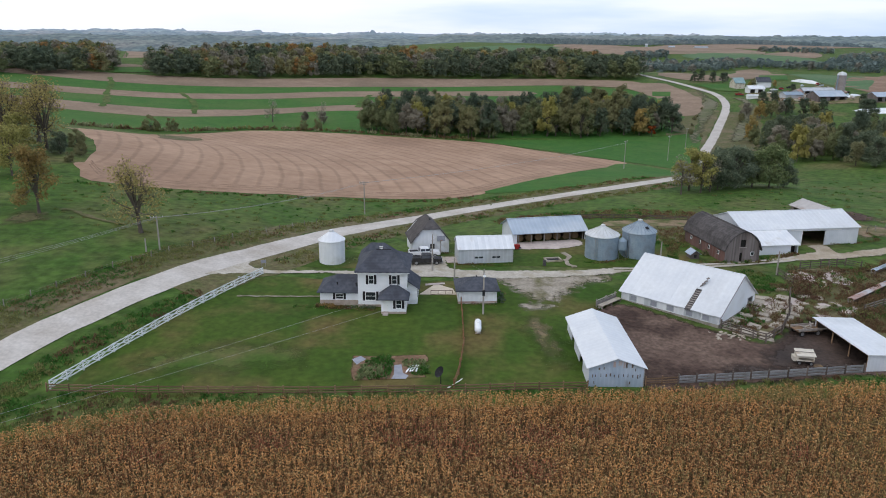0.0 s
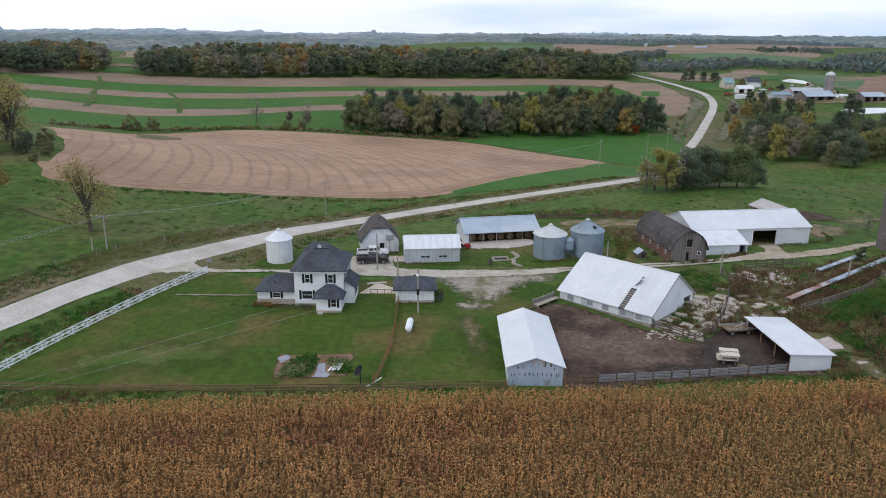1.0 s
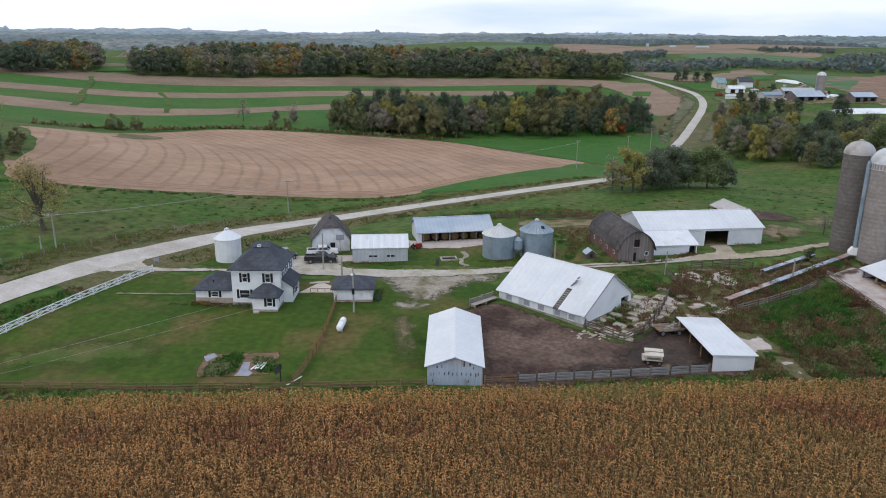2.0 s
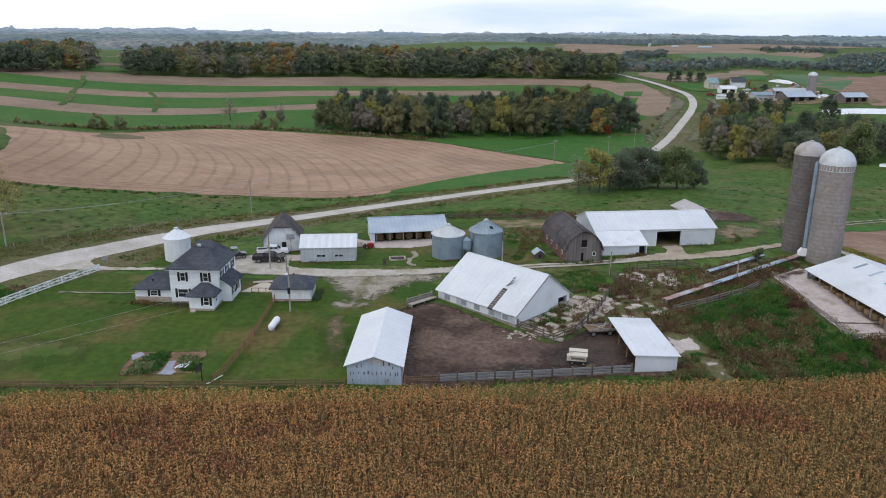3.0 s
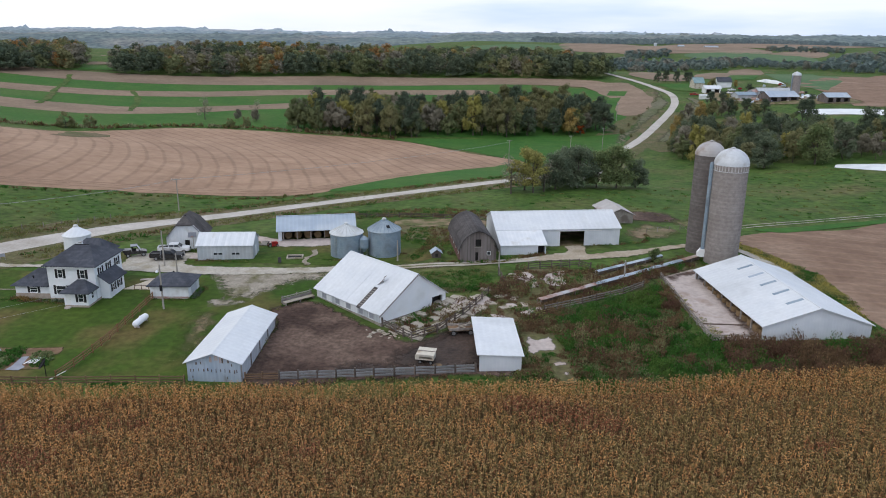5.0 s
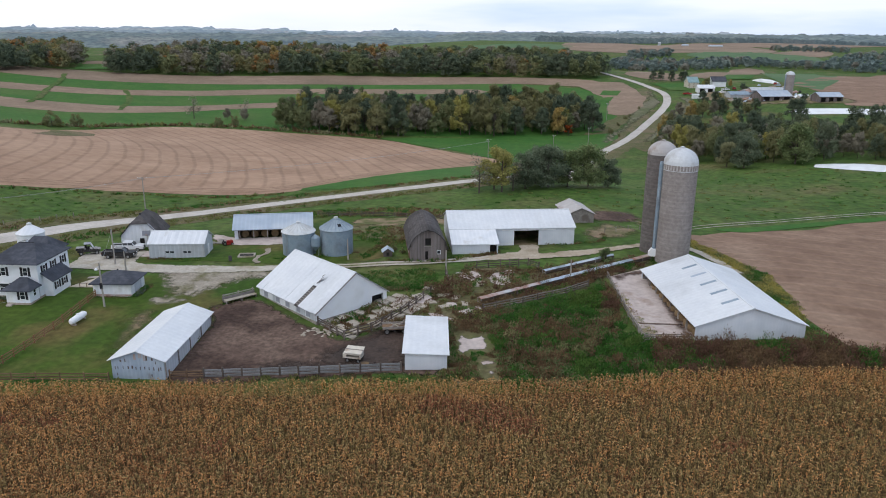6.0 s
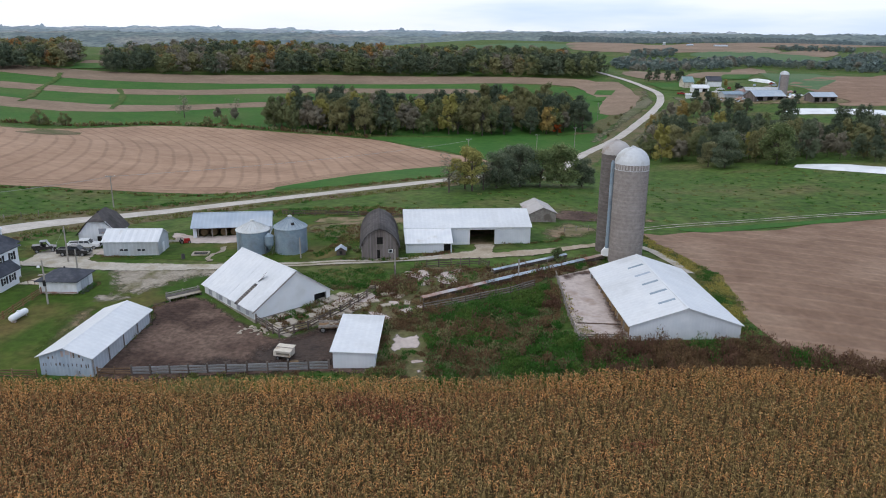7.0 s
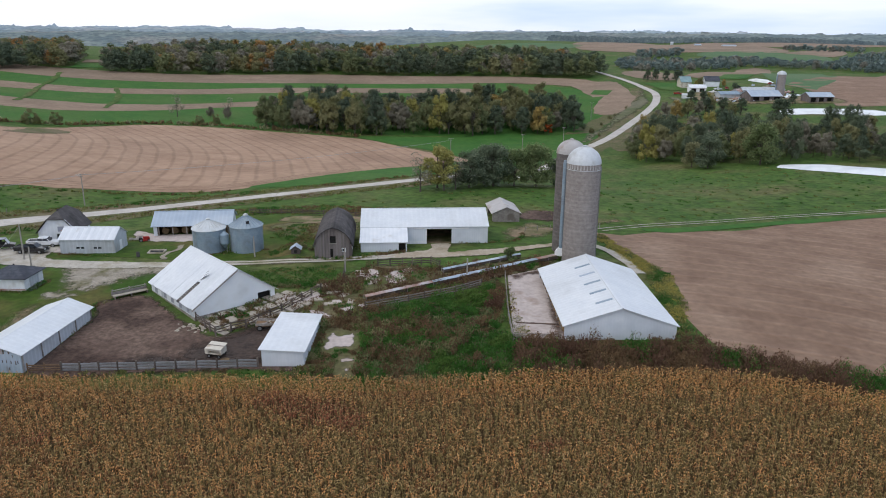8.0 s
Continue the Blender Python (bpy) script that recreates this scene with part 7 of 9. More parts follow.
weeds("weeds", [(57.4, 81), (57.6, 96.5), (59.2, 96), (59.2, 88), (61.6, 86.2), (62.2, 81)], .9, ("weed_brown", "grass_tuft", "weed_green", "crown_olive"), (3, 1.2, 1.8, 1.5), (.3, .9), (.4, .8), 80, .13, "brown and green weeds beside the old concrete", 43)
weeds("weeds", [(58.6, 95), (59.6, 99.5), (63.6, 101), (65.5, 97), (64.2, 94.8), (61, 95)], .75, ("weed_brown", "crown_olive", "weed_green"), (4, 2.4, 1.2), (.3, 1.1), (.4, .8), 90, .13, "brown weeds behind the old concrete", 49)
weeds("weeds", [(60.2, 81), (59.6, 86.8), (60.8, 87.2), (62, 88.8), (64.2, 88.4), (65, 87.2), (62.2, 87.2), (62, 84.6), (62.5, 81)], .75, ("weed_green", "crown_olive", "weed_brown"), (2, 2.4, 2.6), (.25, .8), (.4, .7), 80, .12, "olive weeds between the pieces of old concrete", 50)
weeds("weeds", [(64.8, 82), (64.2, 94), (60.5, 95), (60.5, 97), (66, 97), (66.6, 82)], .9, ("weed_brown", "crown_olive", "weed_light"), (3, 2, 1.2), (.3, .9), (.4, .8), 80, .13, "olive weeds beside the old concrete", 45)
weeds("weeds", [(84, 81), (86, 92.4), (98, 91.8), (107, 93.2), (112, 92), (117, 89), (131, 86.5), (148, 83), (150, 78.5), (128, 81.5), (111, 83.5), (98, 83.2)], .8, ("weed_brown", "weed_red", "grass_tuft", "weed_green"), (2.6, 4, .4, .7), (1.2, 2.5), (.5, .9), 110, .13,
      "dark reddish-brown dead weeds along the corn", 4)
weeds("weeds", [(107.5, 96), (109, 95), (111, 108), (112, 122), (107, 138), (104, 148), (102, 147), (104, 136), (108, 121), (107.5, 108)], .9, ("weed_green", "grass_tuft", "weed_gold"), (.8, 2.4, 4), (.1, .4), (.5, .9), 60, .13,
      "green and golden weeds along the tilled field edge", 5)
weeds("weeds", [(40, 95.5), (45, 93), (50, 97.5), (60, 97), (62, 103), (66, 108), (72, 114.5), (80, 121), (76, 123), (66, 119.5), (59, 119), (57, 109), (49, 107)], 1.5, ("weed_brown", "weed_red", "grass_tuft", "weed_green"), (3.2, 2.0, 1.3, .8), (.2, 1.0), (.4, .9), 72, .13,
      "brown weeds growing between broken concrete slabs", 6)
weeds("weeds", [(63, 103.5), (70, 106.5), (78, 112), (84, 118), (92, 125), (90, 128), (80, 121), (68, 111), (62.5, 107)], .9, ("weed_brown", "weed_red", "grass_tuft", "weed_green"), (3.2, 2.4, 1.0, .6), (.5, 1.3), (.5, .9), 80, .14, "brown weeds along the old feed bunks", 8)
weeds("weeds", [(55.5, 107.5), (56.5, 121), (63, 121.6), (73, 122), (80, 126), (84, 127.4), (86, 125), (80, 121.5), (72, 114.5), (64, 109)], 2.5, ("weed_brown", "weed_red", "grass_tuft"), (3.2, 2.2, 1.2), (.4, 1.4), (.5, 1.0), 85, .13, "tall brown and rusty weeds round the old corral", 44)


weeds("weeds", [(57.4, 113), (61, 112.9), (61.7, 107), (58.3, 106.6), (55.2, 107.4), (55.4, 111)], 1.5, ("weed_red", "weed_brown", "crown_olive"), (3, 3, 1), (.9, 2.0), (.6, 1.0), 120, .14, "tall rusty weeds beside the old corral", 46)
weeds("lawn_tufts", [(40, 116.5), (45, 119), (54.5, 120.4), (56.5, 112), (49, 109.4), (45, 111)], .85, ("grass_tuft", "weed_green", "weed_light"), (1.2, 4, 1.5), (.05, .22), (.4, .8), 34, .12, "uneven green grass beside the white barn", 47)
weeds("lawn_tufts", [(46, 110.6), (49, 108.8), (55.5, 110.5), (55.6, 113), (48, 112.6)], .8, ("weed_green", "crown_olive", "weed_brown"), (3, 2, 1.5), (.3, .9), (.4, .7), 60, .13, "rank dark weeds behind the white barn", 48)


def along(line, off, width):
    c = curve_points(line, 6)
    a, b = [], []
    for i, v in enumerate(c):
        d = (c[min(i + 1, len(c) - 1)] - c[max(i - 1, 0)]).normalized()
        nrm = Vector((-d.y, d.x))
        p, q = v + nrm * (off - width / 2), v + nrm * (off + width / 2)
        a.append((p.x, p.y))
        b.append((q.x, q.y))
    return a + b[::-1]


weeds("verge_grass", along(ROAD[:9], 8.2, 6.5), 1.05, ("grass_tuft", "weed_brown", "weed_green"), (4, 1.6, 2), (.08, .34), (.6, 1.1), 44, .14, "rough brown grass in the road ditch", 9)
weeds("verge_grass", along(ROAD[1:6], -7.5, 4), 1.05, ("grass_tuft", "weed_green", "weed_brown"), (2, 3, 1), (.08, .3), (.5, .9), 34, .18, "rough green grass beside the road", 10)
weeds("verge_grass", along(ROAD[8:16], 7.5, 5), 1.7, ("grass_tuft", "weed_brown", "weed_green"), (4, 1.6, 1.5), (.08, .3), (.7, 1.3), 30, .26, "rough brown grass in the road ditch", 11)
weeds("verge_grass", along(ROAD[7:16], -7.5, 5), 1.8, ("grass_tuft", "weed_brown", "weed_green"), (4, 1.6, 1), (.08, .3), (.7, 1.3), 30, .26, "rough brown grass in the road ditch", 12)
weeds("verge_grass", [(-60, 66), (-52, 74), (-46, 78), (-30, 78), (0, 78.3), (18, 78.8), (52, 82.6), (62, 82.5), (66, 80), (51, 79), (27, 77.2), (-5, 75.4), (-24, 74.5), (-37, 72.8), (-47, 69.5), (-58, 62)], 1.2, ("weed_green", "grass_tuft", "weed_brown"), (1.6, 4, 1.2), (.06, .3), (.5, .9), 36, .18,
      "rough grass between the corn and the fence", 13)
weeds("hedge_grass", along([(-150, 291), (-136, 309), (-119, 324), (-104, 348), (-85, 362), (-55, 366), (-25, 362), (16, 351)], 2, 4), 2.6, ("grass_tuft", "weed_brown", "leaf_olive"), (2, 3, 2), (.6, 1.8), (.9, 1.8), 22, .7, "dark overgrown field hedge line", 14)
weeds("hedge_grass", along([(-84, 160), (-67, 163), (-53, 170.5), (-41, 178), (-22, 185.5), (0, 190.5), (8, 197)], 0, 2), 1.6, ("grass_tuft", "weed_brown", "weed_green"), (3, 2, 2), (.1, .4), (.5, .9), 16, .32, "rough grass along the tilled field's edge", 15)
weeds("yard_weeds", [(87.5, 93.4), (87, 97), (85.6, 102), (85.2, 108), (84.5, 116), (84.2, 101), (84.8, 93.3)], .6, ("grass_tuft", "weed_gold", "weed_brown"), (3, 1.4, 1), (.05, .2), (.3, .6), 24, .11, "dry weeds along the concrete pad", 19)
weeds("yard_weeds", [(81, 103.5), (83.6, 103), (83.7, 112), (82, 112)], .7, ("weed_brown", "weed_red"), (2, 2), (1.2, 2.0), (.4, .7), 80, .14, "rust-red dead weeds beside the pad", 20)

weeds("pasture_tufts", [(-84, 140), (-60, 130), (-40, 136), (-20, 158), (8, 180), (30, 192), (0, 188), (-40, 178), (-66, 163), (-84, 160)], 4.2, ("weed_green", "grass_tuft"), (2, 3), (.04, .16), (.4, 1.0), 30, .16, "tussocks of grass in the pasture", 31)
weeds("pasture_tufts", [(30, 170), (60, 180), (90, 200), (130, 240), (170, 258), (230, 250), (230, 200), (170, 186), (130, 170), (100, 156), (60, 160)], 6, ("weed_green", "grass_tuft"), (2, 3), (.04, .18), (.4, 1.1), 30, .18, "tussocks of grass in the pasture", 32)

# low weeds and dry grass at the feet of the buildings
for k_, (line, w_) in enumerate((([(-7.5, 132.2), (0.9, 131.3)], .9), ([(1.8, 123.6), (12.2, 122.8)], .7), ([(25, 124.6), (29, 124.7), (32.5, 126.3), (36, 127.5), (39.5, 129.4)], 1.0), ([(41, 125.5), (43.5, 134), (44.5, 141)], 2.2),
                                ([(45.6, 124.6), (52, 124.2)], .9), ([(57, 126.2), (66, 130.5)], .9), ([(75, 136.2), (86, 139.5), (87.5, 146)], 1.0), ([(8.4, 104.3), (9, 110)], .9), ([(2, 104.3), (8.2, 104.2)], .5),
                                ([(-23.4, 103.4), (-10.2, 101.8)], .6), ([(20.4, 96.5), (23.5, 103), (26.5, 107)], 1.0), ([(18.2, 80.5), (18.8, 90), (20.2, 95)], .7), ([(36, 104), (42.5, 97.2)], 1.4), ([(91.6, 92.4), (99, 92.6), (106, 93.6)], 1.2),
                                ([(106.5, 96), (104.5, 118)], 1.2), ([(93, 122), (94, 126), (93.5, 131)], 1.4), ([(23.6, 84), (23.8, 95), (21.4, 101)], .6), ([(58.4, 84), (58.2, 96)], 1.0))):
    weeds("base_weeds", along(line, 0, w_), .5, ("weed_green", "grass_tuft", "weed_brown"), (2, 3, 3), (.08, .4), (.25, .5), 22, .1, "dry weeds along the foot of the wall", 60 + k_)
weeds("ditch_weeds", [(10, 158), (28, 160), (44, 160), (58, 156), (60, 163), (48, 170), (30, 170), (14, 165)], 1.5, ("weed_green", "grass_tuft", "weed_brown"), (1.4, 3, 3), (.1, .5), (.6, 1.1), 40, .2, "rough brown weeds behind the sheds", 90)
weeds("ditch_weeds", [(38, 137), (44, 133), (50, 138), (52, 149), (40, 150), (36, 145)], 1.2, ("weed_green", "grass_tuft", "weed_brown"), (2, 3, 3), (.1, .5), (.5, .9), 36, .16, "rough brown weeds beside the gambrel barn", 91)


# ---- fences ----
UNIT = {}


def unit_box(key, material):
    if key not in UNIT:
        UNIT[key] = mesh_of(key.split(":")[0], B(-.5, .5, -.5, .5, -.5, .5), M[material])
    return UNIT[key]


def bar(parent, name, a, b, w, h, material):
    """A straight timber from a to b, w wide and h high, as one part."""
    a, b = Vector(a), Vector(b)
    d = b - a
    q = d.to_track_quat("X", "Z").to_matrix().to_4x4()
    m = parent.matrix_basis.inverted() @ Matrix.Translation((a + b) / 2) @ q @ Matrix.Diagonal((d.length, w, h, 1))
    return part(name, unit_box(name + ":" + material, material), None, parent, m=m)


def fence(name, pts, spacing, height, rails, post_mat, rail_mat, label, post=.14, rail=(.04, .15), cross=False, seed=0, wobble=.03, category="fence", wire=False):
    rnd = random.Random(seed + len(pts))
    x0, y0 = pts[0]
    f = thing(name, x0, y0, None, 0, label, category)
    spots = []
    for (ax, ay), (bx, by) in zip(pts, pts[1:]):
        n = max(1, round(math.hypot(bx - ax, by - ay) / spacing))
        spots += [(ax + (bx - ax) * i / n, ay + (by - ay) * i / n) for i in range(n)]
    spots.append(pts[-1])
    prev = None
    for x, y in spots:
        z = float(ground_z(x, y))
        lean_x, lean_y = rnd.uniform(-wobble, wobble), rnd.uniform(-wobble, wobble)
        bar(f, "post", (x, y, z - .3), (x + lean_x, y + lean_y, z + height + rnd.uniform(-.04, .04)), post, post, post_mat)
        if prev:
            px, py, pz = prev
            for r in rails:
                a, b = (px, py, pz + r + rnd.uniform(-wobble, wobble)), (x, y, z + r + rnd.uniform(-wobble, wobble))
                bar(f, "rail", a, b, rail[0], rail[1], rail_mat)
            if cross:
                lo, hi = rails[0] + .06, rails[-1] - .06
                bar(f, "brace", (px, py, pz + lo), (x, y, z + hi), .03, .11, rail_mat)
                bar(f, "brace", (px, py, pz + hi), (x, y, z + lo), .035, .11, rail_mat)
        prev = (x, y, z)
    return f


fence("crossbuck_fence", [(-47.3, 78.7), (-30.9, 116.9)], 2.45, 1.3, (.25, .72, 1.2), "white_paint", "white_paint", "white painted board fence with crossed braces along the lawn", .15, (.05, .15), True, wobble=.01)
fence("board_fence", [(-47.5, 78.3), (-34, 78.0), (-16, 77.6), (-.4, 77.7), (17.2, 78.9)], 3.0, 1.15, (.25, .6, .95), "brown_wood", "brown_wood", "brown board fence between the lawn and the corn")
fence("board_fence", [(1.2, 79.0), (1.8, 82.1), (2.25, 86), (2.6, 90), (2.6, 97), (2.5, 104.2)], 2.5, 1.25, (.35, .72, 1.08), "fence_wood", "fence_wood", "reddish-brown board fence running up to the garage", seed=2)
fence("yard_fence", [(24.4, 79.9), (28.5, 80.4)], 2.0, 1.2, (.3, .6, .9), "brown_wood", "brown_wood", "brown board fence beside the cattle shed", seed=3)
fence("yard_fence", [(28.5, 80.4), (40, 81.7), (52.6, 83.3)], 2.5, 1.35, (.25, .62, .98), "old_wood", "pale_wood", "grey board cattle-yard fence with dark posts", .2, (.05, .27), seed=4)
fence("rail_fence", [(39.3, 96.2), (41.4, 94.2), (43.9, 91.8), (47.2, 94.6), (50.8, 100.2), (54.6, 108.6)], 2.1, 1.4, (.45, .85, 1.2), "old_wood", "old_wood", "dark old post-and-rail fence beside the barn", .19, (.06, .13), seed=5, wobble=.08)
fence("board_fence", [(62.9, 102.2), (69, 105.5), (76, 109.7), (80, 113.2)], 2.4, 1.25, (.28, .66, 1.04), "old_wood", "grey_wood", "grey board fence along the weedy lot", .15, (.05, .17), seed=6, wobble=.04)
fence("pad_fence", [(83.8, 117.6), (84.0, 109), (84.2, 101.3), (84.8, 93.0), (91.2, 93.2)], 2.6, 1.15, (.35, .75, 1.05), "grey_wood", "grey_wood", "weathered pale fence round the concrete pad", .13, (.05, .14), seed=7, wobble=.03)
fence("corral_fence", [(61.8, 120.7), (66, 121.9), (70.8, 122.9), (72.5, 121)], 1.8, 1.5, (.4, .8, 1.2), "old_wood", "old_wood", "old grey corral rails beside the farm track", .17, (.06, .15), seed=8, wobble=.1)
fence("corral_fence", [(57.2, 113.2), (56.6, 117.5)], 2.0, 1.5, (.4, .9, 1.3), "old_wood", "old_wood", "leaning old grey cattle gate", .12, (.05, .12), seed=18, wobble=.12)
fence("rail_fence", [(25, 161.5), (38, 160), (53.5, 156), (60, 150)], 2.7, 1.2, (.4, .75, 1.05), "old_wood", "old_wood", "dark rail fence behind the grain bins", .14, (.05, .14), seed=9, wobble=.06)
fence("pasture_fence", [(-66, 95), (-59.7, 105.1), (-54.7, 113.5), (-48.6, 122.3), (-43, 130.2), (-36, 141), (-28, 153)], 4.0, 1.15, (.5, .85), "grey_wood", "grey_wood", "thin wire pasture fence on old posts beside the ditch", .12, (.015, .02), seed=10, wobble=.1)
fence("pasture_fence", [(88, 147), (96, 151), (103, 152), (104.2, 154)], 2.6, 1.2, (.5, .85, 1.1), "grey_wood", "grey_wood", "old wire fence with leaning posts", .12, (.02, .03), seed=11, wobble=.12)
fence("patio_rail", [(-2.2, 108.2), (1.2, 108.3)], 1.1, .8, (.1, .75), "brown_wood", "red_wood", "low dark red patio railing", .08, (.04, .08), seed=12, wobble=0)


# ---- poles and cables ----
def utility_pole(x, y, h, arms, label, lamp=False):
    p = thing("utility_pole", x, y, None, 0, label, "pole")
    part("pole", lathe(bmesh.new(), [(.16, -.5), (.15, 0), (.10, h)], 10), M["pole_wood"], p)
    if arms:
        a = part("crossarm", B(-1.1, 1.1, -.16, -.05, h - .35, h - .22), M["pale_bark"], p, m=pose(0, 0, 0, 0, 0, arms))
        ins = mesh_of("insulator", lathe(bmesh.new(), [(.05, 0), (.06, .12), (.03, .18)], 8), M["white_paint"])
        for dx in (-1.0, -.45, 1.0):
            part("insulator", ins, None, a, m=pose(dx, -.1, h - .22))
        part("brace", B(-.6, .6, -.1, -.06, h - .75, h - .68), M["grey_wood"], p, m=pose(0, 0, 0, 0, 0, arms))
    if lamp:
        part("lamp_arm", B(-.04, .04, -1.0, -.1, h - .6, h - .54), M["rim"], p)
        part("lamp_head", lathe(bmesh.new(), [(.22, h - .85), (.22, h - .7), (.08, h - .55)], 12, pose(0, -1.0, 0)), M["white_paint"], p, "white yard lamp head")
        part("meter_box", B(-.2, .2, -.26, -.14, h * .42, h * .55), M["black"], p, "dark box on the pole")
    return p


utility_pole(-50.5, 123, 6.2, 15, "wooden power pole with a crossarm in the pasture")
utility_pole(-19.4, 169.5, 8.0, 20, "wooden power pole with a crossarm beside the road")
utility_pole(65, 263, 10.5, 40, "wooden power pole with a crossarm in the hay strip")
utility_pole(92, 300, 10.5, 40, "wooden power pole with a crossarm near the grove")
utility_pole(112, 340, 10.0, 40, "wooden power pole with a crossarm near the far bend")
utility_pole(135, 430, 10.0, 40, "wooden power pole with a crossarm on the far slope")
utility_pole(5.7, 100.6, 7.0, 0, "yard pole with a lamp beside the garage", True)
utility_pole(-2.2, 120.0, 6.6, 0, "plain wooden yard pole beside the parked trucks")
utility_pole(38.6, 124.6, 3.9, 0, "plain wooden pole before the grain bin")
utility_pole(1.6, 116.2, 3.6, 0, "thin bare post at the drive's edge")
utility_pole(56.6, 118.0, 4.2, 0, "leaning bare post among the weeds")
utility_pole(77.5, 116.5, 3.4, 0, "short bare post beside the feed bunks")
utility_pole(-52.3, 121.5, 2.4, 0, "short stay post in the pasture")


def cable(a, b, sag, label, thick=.014):
    cu = bpy.data.curves.new("power_cable", "CURVE")
    cu.dimensions, cu.bevel_depth, cu.bevel_resolution = "3D", thick, 0
    s = cu.splines.new("POLY")
    n = 14
    s.points.add(n)
    a, b = Vector(a), Vector(b)
    for i in range(n + 1):
        t = i / n
        p = a.lerp(b, t)
        s.points[i].co = (p.x, p.y, p.z - sag * 4 * t * (1 - t), 1)
    cu.materials.append(M["wire"])
    tagged(new("power_cable", cu), label, "cable", "overhead cables")


for k, dz in enumerate((0, -.5, -1.0)):
    cable((-50.5, 123, 10.4 + dz * .25), (-80, 78, 9.6 + dz), .6, "thin grey overhead power cable over the pasture", .016)
    cable((-50.5 + .4 * k, 123, 10.35), (-19.4 + .4 * k, 169.5, 7.6), 1.0, "thin grey overhead power cable over the pasture")
    cable((-19.4 + .4 * k, 169.5, 7.6), (65 + .4 * k, 263, 4.6), 1.2, "thin grey overhead power cable over the field")
cable((-12.2, 103.0, 2.3), (-48, 70, 1.5), .1, "thin pale service cable running to the house", .015)
cable((-9.2, 100.4, 2.0), (-48.2, 70, .4), .1, "thin pale service cable running to the house", .015)
cable((5.7, 100.6, 8.2), (-2.2, 120, 8.1), .5, "thin overhead cable between the yard poles")


# ---- vehicles ----
def wheel(parent, x, y, r=.39, w=.26):
    t = part("tyre", lathe(bmesh.new(), [(r * .62, -w / 2), (r * .95, -w / 2), (r, -w / 3), (r, w / 3), (r * .95, w / 2), (r * .62, w / 2)], 20), M["rubber"], parent, m=pose(x, y, r, 90, 0, 0))
    part("rim", lathe(bmesh.new(), [(r * .6, -w / 2 - .01), (r * .62, w / 2 + .01), (r * .2, w / 2 + .02)], 16), M["rim"], t)


def shell(name, profile, half, parent, material, label="", taper=0.0, z_taper=1.0):
    """A body panel: side profile (x, z) across the width, narrower towards the top."""
    bm = bmesh.new()
    a = [bm.verts.new((x, -half + taper * max(0, z - z_taper), z)) for x, z in profile]
    b = [bm.verts.new((x, half - taper * max(0, z - z_taper), z)) for x, z in profile]
    bm.faces.new(a)
    bm.faces.new(b[::-1])
    for i in range(len(a)):
        j = (i + 1) % len(a)
        bm.faces.new((a[i], b[i], b[j], a[j])[::-1])
    bmesh.ops.recalc_face_normals(bm, faces=bm.faces)
    bmesh.ops.bevel(bm, geom=[e for e in bm.edges], offset=.04, segments=2, affect="EDGES")
    return part(name, bm, M[material], parent, label)


def pickup(x, y, rz, paint, label):
    p = thing("pickup_truck", x, y, float(ground_z(x, y)) + .1, rz, label, "truck", "parked vehicles")
    shell("body", [(-2.85, .5), (2.75, .5), (2.85, .75), (2.8, 1.08), (1.35, 1.2), (-2.85, 1.2)], .97, p, paint)
    shell("cab", [(-.95, 1.18), (1.45, 1.18), (.75, 1.86), (-.75, 1.9)], .93, p, paint, "", .28, 1.18)
    part("windscreen", B(-.02, .02, -.72, .72, 0, .74), M["glass"], p, "dark windscreen", m=pose(1.40, 0, 1.22, 0, -44, 0))
    part("rear_window", B(-.02, .02, -.66, .66, 0, .5), M["glass"], p, m=pose(-.97, 0, 1.3, 0, 14, 0))
    for s in (-1, 1):
        for a, b in ((-.75, .08), (.16, .95)):
            part("side_window", B(a, b, -.012, .012, 0, .44), M["glass"], p, m=pose(0, s * .915, 1.30, s * 16, 0, 0))
        part("mirror", B(1.0, 1.15, s * 1.05 - .1, s * 1.05 + .1, 1.25, 1.45), M["black"], p)
        part("headlight", B(2.78, 2.88, s * .7 - .18, s * .7 + .18, .82, 1.02), M["white_paint"], p, "clear headlight")
        part("tail_light", B(-2.9, -2.84, s * .85 - .08, s * .85 + .08, .8, 1.15), M["lamp_red"], p, "red tail light")
    part("bed", B(-2.7, -1.05, -.78, .78, 1.205, 1.225), M["black"], p, "black truck bed")
    for s in (-1, 1):
        part("bed_rail", B(-2.8, -1.0, s * .88 - .07, s * .88 + .07, 1.2, 1.34), M[paint], p)
    part("tailgate", B(-2.86, -2.76, -.85, .85, .85, 1.34), M[paint], p)
    part("front_bumper", B(2.8, 2.95, -.9, .9, .45, .68), M["rim"], p, "chrome bumper")
    part("rear_bumper", B(-3.0, -2.86, -.9, .9, .48, .68), M["rim"], p, "chrome bumper")
    part("grille", B(2.84, 2.89, -.5, .5, .72, 1.02), M["black"], p)
    for wx in (-1.75, 1.85):
        for wy in (-.86, .86):
            wheel(p, wx, wy)
    return p


